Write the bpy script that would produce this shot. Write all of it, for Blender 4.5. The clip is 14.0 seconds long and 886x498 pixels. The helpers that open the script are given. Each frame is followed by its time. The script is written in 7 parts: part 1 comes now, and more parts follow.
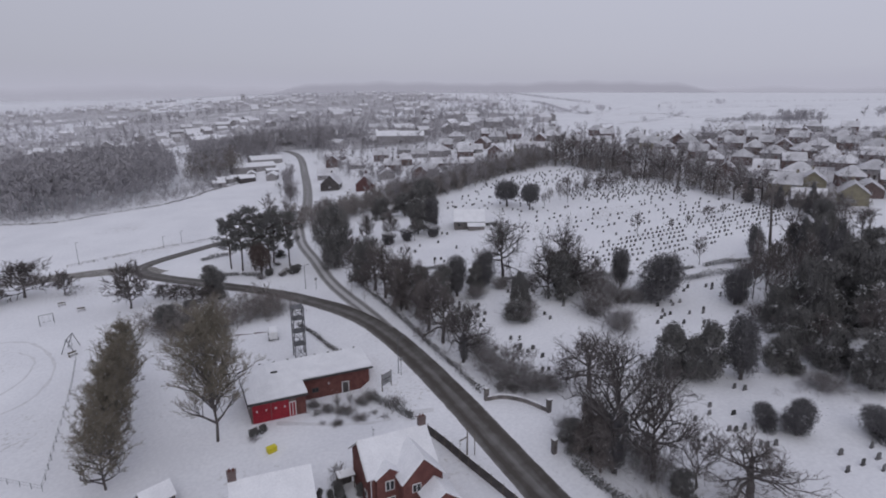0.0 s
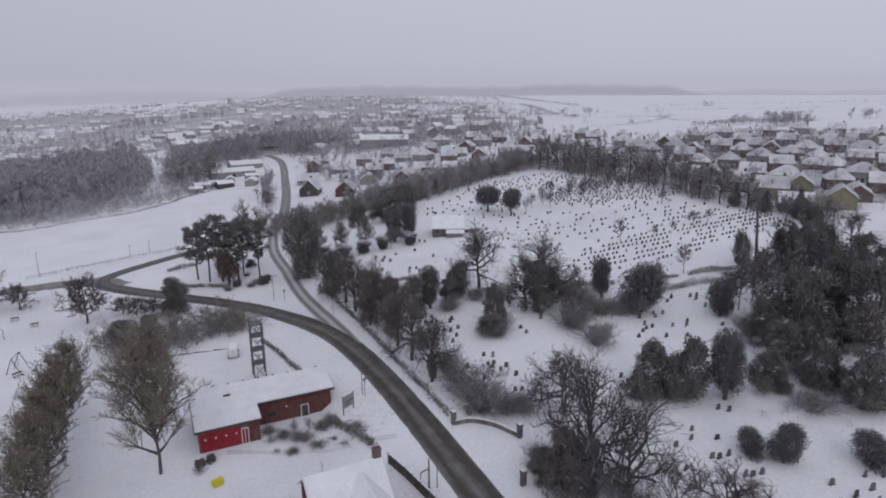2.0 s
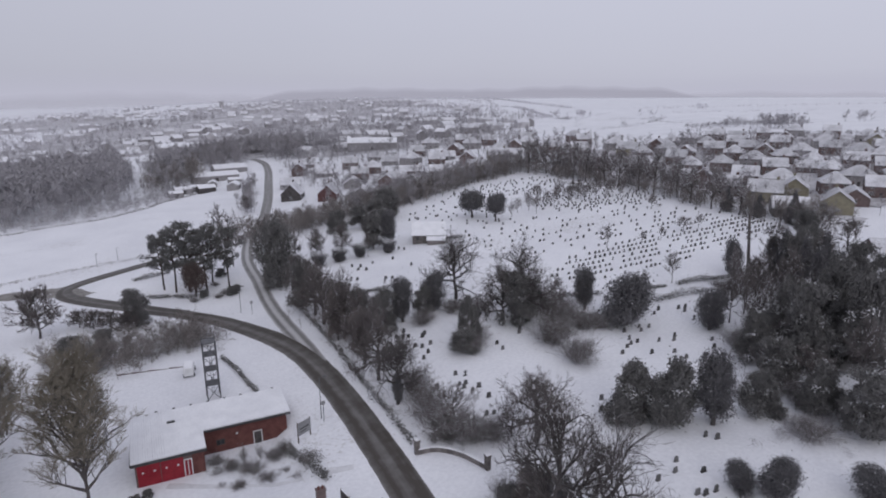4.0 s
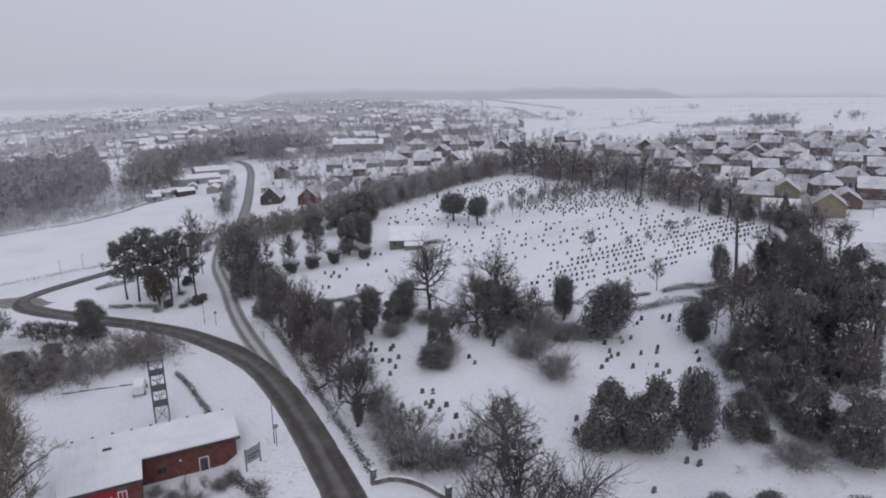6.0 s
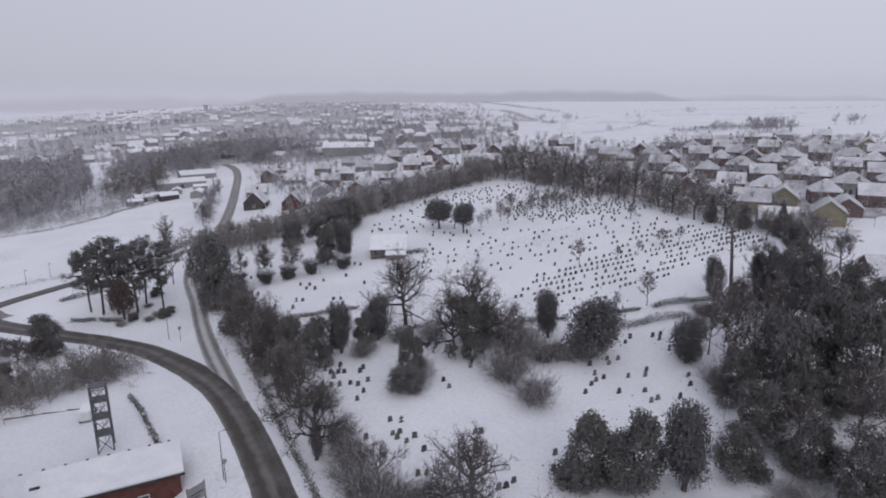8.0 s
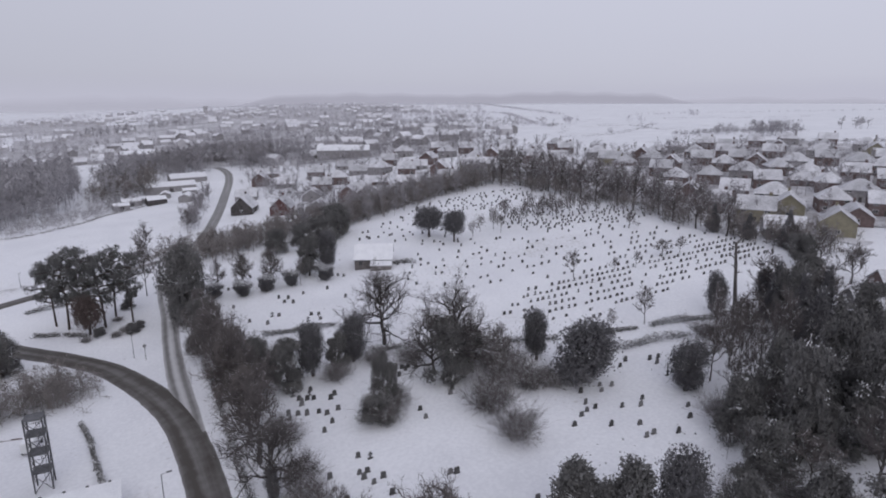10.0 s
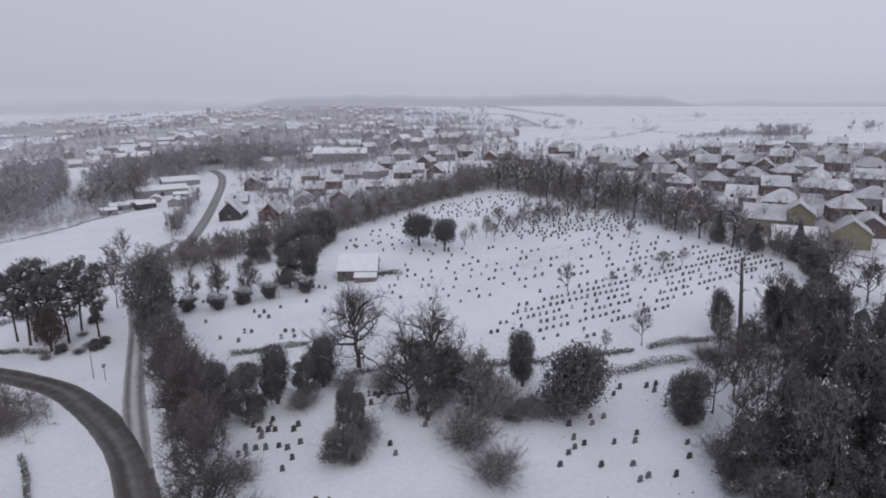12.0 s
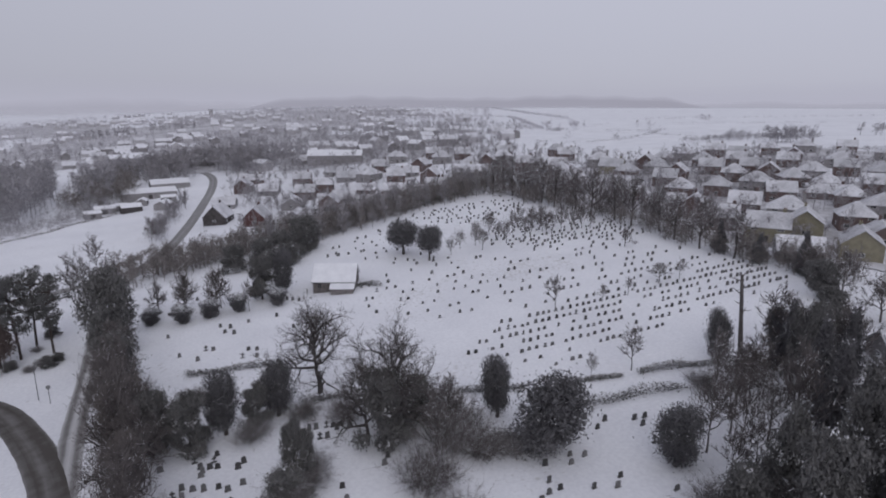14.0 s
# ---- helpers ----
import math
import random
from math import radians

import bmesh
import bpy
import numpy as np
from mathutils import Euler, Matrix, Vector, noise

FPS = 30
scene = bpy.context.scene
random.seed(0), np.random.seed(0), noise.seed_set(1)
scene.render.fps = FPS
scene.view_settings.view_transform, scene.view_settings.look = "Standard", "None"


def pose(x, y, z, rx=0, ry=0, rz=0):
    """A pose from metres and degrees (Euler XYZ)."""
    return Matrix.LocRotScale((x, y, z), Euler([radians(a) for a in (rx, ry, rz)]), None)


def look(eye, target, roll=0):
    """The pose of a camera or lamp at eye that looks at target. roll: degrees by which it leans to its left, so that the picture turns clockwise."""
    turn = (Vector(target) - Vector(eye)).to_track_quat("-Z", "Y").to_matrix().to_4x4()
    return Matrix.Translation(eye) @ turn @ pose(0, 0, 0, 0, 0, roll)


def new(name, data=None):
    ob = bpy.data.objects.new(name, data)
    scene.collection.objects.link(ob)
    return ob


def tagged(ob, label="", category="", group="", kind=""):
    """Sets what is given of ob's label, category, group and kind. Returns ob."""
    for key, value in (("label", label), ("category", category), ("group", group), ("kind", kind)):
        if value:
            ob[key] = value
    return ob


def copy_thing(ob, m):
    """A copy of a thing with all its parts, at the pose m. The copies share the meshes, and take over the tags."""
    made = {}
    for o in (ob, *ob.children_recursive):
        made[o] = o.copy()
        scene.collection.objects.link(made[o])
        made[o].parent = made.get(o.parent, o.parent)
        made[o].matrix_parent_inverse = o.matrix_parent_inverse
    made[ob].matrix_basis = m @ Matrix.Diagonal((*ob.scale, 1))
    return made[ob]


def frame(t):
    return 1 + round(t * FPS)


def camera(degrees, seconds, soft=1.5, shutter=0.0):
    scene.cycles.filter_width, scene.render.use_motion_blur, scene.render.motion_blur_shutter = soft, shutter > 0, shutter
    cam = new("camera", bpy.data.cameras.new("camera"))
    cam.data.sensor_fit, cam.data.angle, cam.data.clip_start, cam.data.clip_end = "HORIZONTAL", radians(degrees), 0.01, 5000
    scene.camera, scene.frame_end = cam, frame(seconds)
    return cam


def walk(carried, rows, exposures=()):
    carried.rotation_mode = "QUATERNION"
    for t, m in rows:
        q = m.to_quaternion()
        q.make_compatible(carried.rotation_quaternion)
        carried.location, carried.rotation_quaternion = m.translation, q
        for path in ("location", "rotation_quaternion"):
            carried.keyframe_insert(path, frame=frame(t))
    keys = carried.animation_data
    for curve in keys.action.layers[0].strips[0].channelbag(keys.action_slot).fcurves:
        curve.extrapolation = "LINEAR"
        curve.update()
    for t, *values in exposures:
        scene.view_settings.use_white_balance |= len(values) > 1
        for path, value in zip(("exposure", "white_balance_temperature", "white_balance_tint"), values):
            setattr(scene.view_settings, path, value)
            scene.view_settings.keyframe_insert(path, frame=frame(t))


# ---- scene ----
cam = camera(71.7, 14.0, soft=1.9)
METRES, EYE, TILT, LEAN, TURN = 67.2, 50.0, 2.8, -3.7, -27.3
ROWS = [
    (0.0, 0.0, 0.0, 0.0, -1.24, -17.83, 3.85),
    (0.5, 0.0164, 0.0244, -0.0054, -1.52, -17.83, 3.88),
    (1.0, 0.0319, 0.047, -0.0083, -1.73, -17.82, 3.91),
    (1.5, 0.049, 0.0735, -0.0116, -1.92, -17.72, 3.93),
    (2.0, 0.0672, 0.1043, -0.0143, -2.11, -17.6, 3.97),
    (2.5, 0.0833, 0.132, -0.0187, -2.28, -17.52, 4.0),
    (3.0, 0.1036, 0.164, -0.0244, -2.37, -17.45, 3.98),
    (5.5, 0.1998, 0.3003, -0.0491, -2.78, -17.31, 4.15),
    (6.0, 0.2182, 0.3265, -0.0531, -3.02, -17.3, 4.07),
    (6.5, 0.2353, 0.3509, -0.0565, -3.08, -17.22, 4.04),
    (7.0, 0.2543, 0.3804, -0.0597, -3.18, -17.17, 4.01),
    (7.5, 0.2702, 0.4091, -0.0614, -3.18, -17.16, 3.97),
    (8.0, 0.2883, 0.4432, -0.0638, -3.15, -17.08, 3.95),
    (10.5, 0.3686, 0.6032, -0.0742, -2.83, -16.85, 3.84),
    (11.0, 0.3856, 0.6361, -0.0767, -2.74, -16.78, 3.81),
    (11.5, 0.4054, 0.6742, -0.0794, -2.42, -16.73, 3.79),
    (12.0, 0.4257, 0.7079, -0.083, -2.33, -16.68, 3.77),
    (12.5, 0.4488, 0.7457, -0.0869, -2.25, -16.63, 3.77),
    (13.0, 0.471, 0.7768, -0.091, -2.28, -16.59, 3.74),
    (13.5, 0.4968, 0.8137, -0.096, -2.24, -16.55, 3.73),
    (14.0, 0.5159, 0.8478, -0.0987, -1.74, -16.51, 3.72),
]
walk(cam, [(t, pose(0, 0, EYE, TILT, LEAN, TURN) @ pose(METRES * x, METRES * y, METRES * z, 90 + pitch, roll, yaw)) for t, x, y, z, yaw, pitch, roll in ROWS], [(0, -0.12), (3, 0.0), (7.5, 0.09), (11, 0.07), (12.5, 0.0), (14, -0.12)])

# ---- world, light, exposure ----
SUN_EL, SUN_AZ = radians(38), radians(200)
world = bpy.data.worlds.new("snow_sky")
scene.world = world
world.use_nodes = True
wn, wl = world.node_tree.nodes, world.node_tree.links
wn.clear()
w_out, w_bg = wn.new("ShaderNodeOutputWorld"), wn.new("ShaderNodeBackground")
w_sky = wn.new("ShaderNodeTexSky")
w_sky.sky_type, w_sky.sun_disc, w_sky.sun_elevation, w_sky.sun_rotation = "NISHITA", False, SUN_EL, SUN_AZ
w_hsv = wn.new("ShaderNodeHueSaturation")
w_hsv.inputs["Saturation"].default_value = 0.25
w_hsv.inputs["Value"].default_value = 0.09
w_mix = wn.new("ShaderNodeMixRGB")
w_mix.inputs[0].default_value = 0.9
w_tc, w_sep, w_map = wn.new("ShaderNodeTexCoord"), wn.new("ShaderNodeSeparateXYZ"), wn.new("ShaderNodeValToRGB")
w_noise = wn.new("ShaderNodeTexNoise")
w_noise.inputs["Scale"].default_value = 2.2
w_noise.inputs["Detail"].default_value = 4
w_add = wn.new("ShaderNodeMath")
w_add.operation = "MULTIPLY_ADD"
w_add.inputs[1].default_value = 0.10
# cloud deck: a little darker in the snowfall near the horizon, brighter overhead
cr = w_map.color_ramp
cr.elements[0].position, cr.elements[0].color = 0.0, (0.468, 0.475, 0.575, 1)
cr.elements[1].position, cr.elements[1].color = 1.0, (0.622, 0.642, 0.75, 1)
e = cr.elements.new(0.16)
e.color = (0.528, 0.54, 0.65, 1)
e = cr.elements.new(0.06)
e.color = (0.493, 0.502, 0.605, 1)
wl.new(w_tc.outputs["Generated"], w_sep.inputs[0])
wl.new(w_tc.outputs["Generated"], w_noise.inputs["Vector"])
wl.new(w_noise.outputs["Fac"], w_add.inputs[0])
wl.new(w_sep.outputs["Z"], w_add.inputs[2])
w_off = wn.new("ShaderNodeMath")
w_off.operation = "SUBTRACT"
w_off.inputs[1].default_value = 0.05
wl.new(w_add.outputs[0], w_off.inputs[0])
wl.new(w_off.outputs[0], w_map.inputs[0])
wl.new(w_sky.outputs[0], w_hsv.inputs["Color"])
wl.new(w_hsv.outputs[0], w_mix.inputs[1])
wl.new(w_map.outputs[0], w_mix.inputs[2])
# the cloud is a little thinner towards the south-east
w_dot, w_gain, w_mul = wn.new("ShaderNodeVectorMath"), wn.new("ShaderNodeMath"), wn.new("ShaderNodeVectorMath")
w_dot.operation, w_gain.operation, w_mul.operation = "DOT_PRODUCT", "MULTIPLY_ADD", "MULTIPLY"
w_dot.inputs[1].default_value = (0.866, -0.5, 0.0)
w_gain.inputs[1].default_value, w_gain.inputs[2].default_value = 0.11, 1.0
wl.new(w_tc.outputs["Generated"], w_dot.inputs[0])
wl.new(w_dot.outputs["Value"], w_gain.inputs[0])
wl.new(w_mix.outputs[0], w_mul.inputs[0])
wl.new(w_gain.outputs[0], w_mul.inputs[1])
wl.new(w_mul.outputs[0], w_bg.inputs[0])
w_bg.inputs[1].default_value = 1.0
wl.new(w_bg.outputs[0], w_out.inputs[0])

sun = new("sun", bpy.data.lights.new("sun", "SUN"))
sun.data.energy, sun.data.angle, sun.data.color = 0.5, radians(40), (1.0, 0.97, 0.93)
sun.matrix_world = look((0, 0, 0), (math.sin(SUN_AZ) * -math.cos(SUN_EL), -math.cos(SUN_AZ) * math.cos(SUN_EL), -math.sin(SUN_EL)))


# ---- materials ----
def mat(name, c1, c2, scale=1.0, rough=0.85, bump=0.2, fine=12.0, spec=0.25, per_object=0.0, island=0.0, metal=0.0):
    """Two tones mixed by a coarse and a fine noise, with a fine relief."""
    m = bpy.data.materials.new(name)
    m.use_nodes = True
    n, l = m.node_tree.nodes, m.node_tree.links
    b = n["Principled BSDF"]
    tc = n.new("ShaderNodeTexCoord")
    n1, n2 = n.new("ShaderNodeTexNoise"), n.new("ShaderNodeTexNoise")
    n1.inputs["Scale"].default_value, n2.inputs["Scale"].default_value = scale, scale * fine
    n1.inputs["Detail"].default_value = n2.inputs["Detail"].default_value = 5
    l.new(tc.outputs["Object"], n1.inputs["Vector"])
    l.new(tc.outputs["Object"], n2.inputs["Vector"])
    av = n.new("ShaderNodeMath")
    av.operation = "ADD"
    l.new(n1.outputs["Fac"], av.inputs[0])
    l.new(n2.outputs["Fac"], av.inputs[1])
    rng = n.new("ShaderNodeMapRange")
    rng.inputs["From Min"].default_value, rng.inputs["From Max"].default_value = 0.75, 1.25
    l.new(av.outputs[0], rng.inputs["Value"])
    mx = n.new("ShaderNodeMixRGB")
    mx.inputs[1].default_value, mx.inputs[2].default_value = (*c1, 1), (*c2, 1)
    l.new(rng.outputs[0], mx.inputs[0])
    out = mx.outputs[0]
    for amount, node, sock in ((per_object, "ShaderNodeObjectInfo", "Random"), (island, "ShaderNodeNewGeometry", "Random Per Island")):
        if amount:
            o, r, h = n.new(node), n.new("ShaderNodeMapRange"), n.new("ShaderNodeHueSaturation")
            r.inputs["To Min"].default_value, r.inputs["To Max"].default_value = 1 - amount, 1 + amount
            l.new(o.outputs[sock], r.inputs["Value"])
            l.new(r.outputs[0], h.inputs["Value"])
            l.new(out, h.inputs["Color"])
            out = h.outputs[0]
    l.new(out, b.inputs["Base Color"])
    b.inputs["Roughness"].default_value = rough
    b.inputs["Specular IOR Level"].default_value = spec
    b.inputs["Metallic"].default_value = metal
    if bump:
        bp = n.new("ShaderNodeBump")
        bp.inputs["Strength"].default_value = bump
        bp.inputs["Distance"].default_value = 0.05
        l.new(n2.outputs["Fac"], bp.inputs["Height"])
        l.new(bp.outputs[0], b.inputs["Normal"])
    return m


def ground_snow():
    """Lying snow: drifts in two tones, with thin places where grass shows."""
    m = mat("ground_snow", (0.69, 0.69, 0.73), (0.80, 0.80, 0.835), 0.06, 0.9, 0.25, 30, 0.15)
    n, l = m.node_tree.nodes, m.node_tree.links
    b = n["Principled BSDF"]
    src = b.inputs["Base Color"].links[0].from_socket
    tc = n.new("ShaderNodeTexCoord")
    a, c = n.new("ShaderNodeTexNoise"), n.new("ShaderNodeTexNoise")
    a.inputs["Scale"].default_value, c.inputs["Scale"].default_value = 0.035, 1.3
    a.inputs["Detail"].default_value, c.inputs["Detail"].default_value = 3, 6
    mul, r = n.new("ShaderNodeMath"), n.new("ShaderNodeMapRange")
    mul.operation = "MULTIPLY"
    l.new(tc.outputs["Object"], a.inputs["Vector"])
    l.new(tc.outputs["Object"], c.inputs["Vector"])
    l.new(a.outputs["Fac"], mul.inputs[0])
    l.new(c.outputs["Fac"], mul.inputs[1])
    l.new(mul.outputs[0], r.inputs["Value"])
    r.inputs["From Min"].default_value, r.inputs["From Max"].default_value = 0.34, 0.46
    r.inputs["To Max"].default_value = 0.55
    mx = n.new("ShaderNodeMixRGB")
    mx.inputs[2].default_value = (0.36, 0.34, 0.32, 1)
    l.new(r.outputs[0], mx.inputs[0])
    l.new(src, mx.inputs[1])
    l.new(mx.outputs[0], b.inputs["Base Color"])
    return m


EVEN = ((0.0, 0.60), (0.05, 0.28), (0.11, 0.10), (0.26, 0.0), (0.38, 0.06), (0.46, 0.13), (0.54, 0.12), (0.62, 0.05), (0.74, 0.0), (0.89, 0.08), (0.95, 0.30), (1.0, 0.62))
RUTTED = ((0.0, 0.75), (0.06, 0.45), (0.14, 0.22), (0.22, 0.0), (0.32, 0.02), (0.40, 0.38), (0.50, 0.55), (0.60, 0.38), (0.68, 0.02), (0.78, 0.0), (0.90, 0.30), (1.0, 0.75))


def road_surface(name, clear, slush, dark, tones=EVEN):
    """Wet asphalt with slush along the edges and between the wheel tracks (UV: across, along)."""
    m = bpy.data.materials.new(name)
    m.use_nodes = True
    n, l = m.node_tree.nodes, m.node_tree.links
    b = n["Principled BSDF"]
    uv, sep = n.new("ShaderNodeUVMap"), n.new("ShaderNodeSeparateXYZ")
    l.new(uv.outputs[0], sep.inputs[0])
    mp = n.new("ShaderNodeMapping")
    mp.inputs["Scale"].default_value = (5.0, 0.03, 1)
    l.new(uv.outputs[0], mp.inputs[0])
    n1, n2 = n.new("ShaderNodeTexNoise"), n.new("ShaderNodeTexNoise")
    n1.inputs["Scale"].default_value = 1.0
    n1.inputs["Detail"].default_value = 6
    l.new(mp.outputs[0], n1.inputs["Vector"])
    tc = n.new("ShaderNodeTexCoord")
    n2.inputs["Scale"].default_value = 0.5
    n2.inputs["Detail"].default_value = 6
    l.new(tc.outputs["Object"], n2.inputs["Vector"])
    ramp = n.new("ShaderNodeValToRGB")
    els = ramp.color_ramp.elements
    while len(els) < len(tones):
        els.new(0.5)
    for el, (p, v) in zip(els, tones):
        el.position, el.color = p, (v, v, v, 1)
    l.new(sep.outputs["X"], ramp.inputs[0])
    s1, s2 = n.new("ShaderNodeMath"), n.new("ShaderNodeMath")
    s1.operation = s2.operation = "MULTIPLY_ADD"
    s1.inputs[1].default_value, s1.inputs[2].default_value = 0.42, -0.115
    s2.inputs[1].default_value = 0.3
    l.new(n1.outputs["Fac"], s1.inputs[0])
    l.new(n2.outputs["Fac"], s2.inputs[0])
    l.new(s1.outputs[0], s2.inputs[2])
    ad = n.new("ShaderNodeMath")
    ad.operation = "ADD"
    l.new(ramp.outputs[0], ad.inputs[0])
    l.new(s2.outputs[0], ad.inputs[1])
    r = n.new("ShaderNodeMapRange")
    r.inputs["From Min"].default_value, r.inputs["From Max"].default_value = clear, slush
    l.new(ad.outputs[0], r.inputs["Value"])
    mx = n.new("ShaderNodeMixRGB")
    mx.inputs[1].default_value, mx.inputs[2].default_value = (*dark, 1), (0.50, 0.49, 0.50, 1)
    l.new(r.outputs[0], mx.inputs[0])
    l.new(mx.outputs[0], b.inputs["Base Color"])
    b.inputs["Roughness"].default_value = 0.6
    b.inputs["Specular IOR Level"].default_value = 0.3
    bp = n.new("ShaderNodeBump")
    bp.inputs["Strength"].default_value = 0.4
    bp.inputs["Distance"].default_value = 0.04
    l.new(n2.outputs["Fac"], bp.inputs["Height"])
    l.new(bp.outputs[0], b.inputs["Normal"])
    return m


SNOW = mat("snow", (0.76, 0.76, 0.79), (0.86, 0.86, 0.885), 0.4, 0.9, 0.2, 12, 0.15)
ROOF_SNOW = mat("roof_snow", (0.68, 0.68, 0.715), (0.8, 0.8, 0.83), 0.5, 0.9, 0.3, 10, 0.15, per_object=0.06)
GROUND = ground_snow()
ROAD = road_surface("wet_asphalt", 0.24, 1.1, (0.064, 0.055, 0.049))
SIDE_ROAD = road_surface("slushy_asphalt", 0.05, 0.80, (0.085, 0.077, 0.072))
TRACK_ROAD = road_surface("rutted_slush", 0.05, 0.75, (0.085, 0.077, 0.072), RUTTED)
BROWN_SLUSH = mat("brown_slush", (0.13, 0.118, 0.108), (0.34, 0.325, 0.315), 0.35, 0.7, 0.3, 6, 0.25)
THIN_ROOF = mat("thin_roof_snow", (0.42, 0.415, 0.44), (0.70, 0.695, 0.73), 0.22, 0.9, 0.3, 10, 0.15, per_object=0.16)
BARK = mat("bark", (0.078, 0.07, 0.07), (0.155, 0.14, 0.136), 1.5, 0.95, 0.5, 10, 0.1)
TWIG = mat("twigs", (0.108, 0.096, 0.096), (0.2, 0.18, 0.179), 0.6, 0.95, 0.0, 10, 0.1, island=0.14)
OLIVE_TWIG = mat("olive_twigs", (0.165, 0.145, 0.118), (0.275, 0.247, 0.203), 0.5, 0.95, 0.0, 10, 0.1, island=0.14)
# pale twigs: frost on near shrubs and brambles, painted haze on distant trees
FROST_HAZE_TWIG = mat("frost_haze_twigs", (0.29, 0.278, 0.292), (0.44, 0.425, 0.45), 0.3, 0.95, 0.0, 10, 0.1, island=0.14)
HAZEL = mat("hazel_twigs", (0.15, 0.135, 0.136), (0.255, 0.235, 0.238), 0.5, 0.95, 0.0, 10, 0.1, island=0.14)
YEW = mat("yew_needles", (0.1, 0.097, 0.103), (0.19, 0.184, 0.193), 0.5, 0.8, 0.0, 10, 0.2, island=0.14)
IVY = mat("ivy_leaves", (0.114, 0.111, 0.111), (0.215, 0.209, 0.206), 0.5, 0.8, 0.0, 10, 0.2, island=0.14)
BROWN_IVY = mat("brown_ivy_leaves", (0.14, 0.124, 0.121), (0.248, 0.222, 0.215), 0.4, 0.9, 0.0, 10, 0.15, island=0.14)
PINE = mat("pine_needles", (0.1, 0.099, 0.1), (0.185, 0.182, 0.18), 0.6, 0.8, 0.0, 10, 0.2, island=0.14)
PINE_BARK = mat("pine_bark", (0.06, 0.05, 0.047), (0.12, 0.10, 0.09), 1.5, 0.95, 0.5, 10, 0.1)
STONE = mat("headstone_stone", (0.085, 0.082, 0.085), (0.18, 0.175, 0.176), 2.0, 0.85, 0.3, 8, 0.2, per_object=0.5)
WALLSTONE = mat("wall_stone", (0.10, 0.09, 0.088), (0.24, 0.22, 0.215), 1.2, 0.9, 0.6, 6, 0.15, per_object=0.3)
BRICK = mat("red_brick", (0.1, 0.043, 0.04), (0.17, 0.076, 0.068), 1.0, 0.9, 0.4, 14, 0.15)
DARK_BRICK = mat("dark_brick", (0.115, 0.085, 0.083), (0.19, 0.145, 0.142), 1.0, 0.9, 0.4, 14, 0.15)
BUFF = mat("buff_brick", (0.2, 0.182, 0.135), (0.285, 0.262, 0.195), 0.8, 0.9, 0.3, 12, 0.15)
RENDER_W = mat("pale_render", (0.22, 0.21, 0.215), (0.33, 0.315, 0.322), 0.6, 0.9, 0.2, 12, 0.15)
DARKWALL = mat("dark_weatherboard", (0.05, 0.045, 0.045), (0.11, 0.10, 0.10), 0.8, 0.9, 0.3, 12, 0.15)
RED_PAINT = mat("red_paint", (0.20, 0.010, 0.020), (0.30, 0.018, 0.032), 0.8, 0.5, 0.1, 8, 0.4)
WHITE_PAINT = mat("white_paint", (0.62, 0.62, 0.63), (0.76, 0.76, 0.77), 1.0, 0.6, 0.1, 8, 0.3)
STEEL = mat("galvanised_steel", (0.07, 0.07, 0.077), (0.14, 0.14, 0.15), 1.5, 0.55, 0.1, 8, 0.4)
DARK_METAL = mat("dark_metal", (0.03, 0.03, 0.032), (0.07, 0.07, 0.072), 1.5, 0.6, 0.1, 8, 0.4)
WOOD = mat("weathered_wood", (0.10, 0.085, 0.07), (0.20, 0.17, 0.145), 1.5, 0.9, 0.4, 8, 0.15)
YELLOW = mat("yellow_plastic", (0.55, 0.46, 0.02), (0.68, 0.58, 0.05), 1.0, 0.6, 0.1, 8, 0.3)
GREYPANEL = mat("sign_back", (0.22, 0.22, 0.23), (0.30, 0.30, 0.31), 1.0, 0.6, 0.1, 8, 0.3)
RUBBER = mat("rubber", (0.02, 0.02, 0.02), (0.04, 0.04, 0.04), 2.0, 0.8, 0.1, 8, 0.2)


def glass(name, tint):
    m = bpy.data.materials.new(name)
    m.use_nodes = True
    b = m.node_tree.nodes["Principled BSDF"]
    b.inputs["Base Color"].default_value = (*tint, 1)
    b.inputs["Roughness"].default_value = 0.08
    b.inputs["Specular IOR Level"].default_value = 0.6
    return m


PANE = glass("window_glass", (0.03, 0.032, 0.036))


# ---- terrain ----
def ss(a, b, v):
    v = max(0.0, min(1.0, (v - a) / (b - a)))
    return v * v * (3 - 2 * v)


def h(x, y):
    """Height of the ground: it climbs from the valley on the west to the estate on the east."""
    a = (x - 90) / 250
    z = 2.3 + (22 if a > 0 else 20) * math.tanh(a)
    z += 1.6 * math.exp(-((x - 80) ** 2 + (y - 130) ** 2) / 900) - 2.2 * math.exp(-((x - 42) ** 2 + (y - 160) ** 2) / 700) - 1.5 * math.exp(-((x - 112) ** 2 + (y - 88) ** 2) / 500)
    z += -3 * ss(200, 280, y) * (1 - ss(360, 440, y)) * ss(20, 60, x) * (1 - ss(150, 220, x))
    yard = ss(6, 12, x) * (1 - ss(34.5, 38.0, x)) * ss(78, 88, y) * (1 - ss(104, 110, y))
    z += yard * (-3.75 - z)
    r = math.hypot(x - 40, y - 60)
    z += ss(700, 2600, r) * (20 - 0.45 * z)
    return z


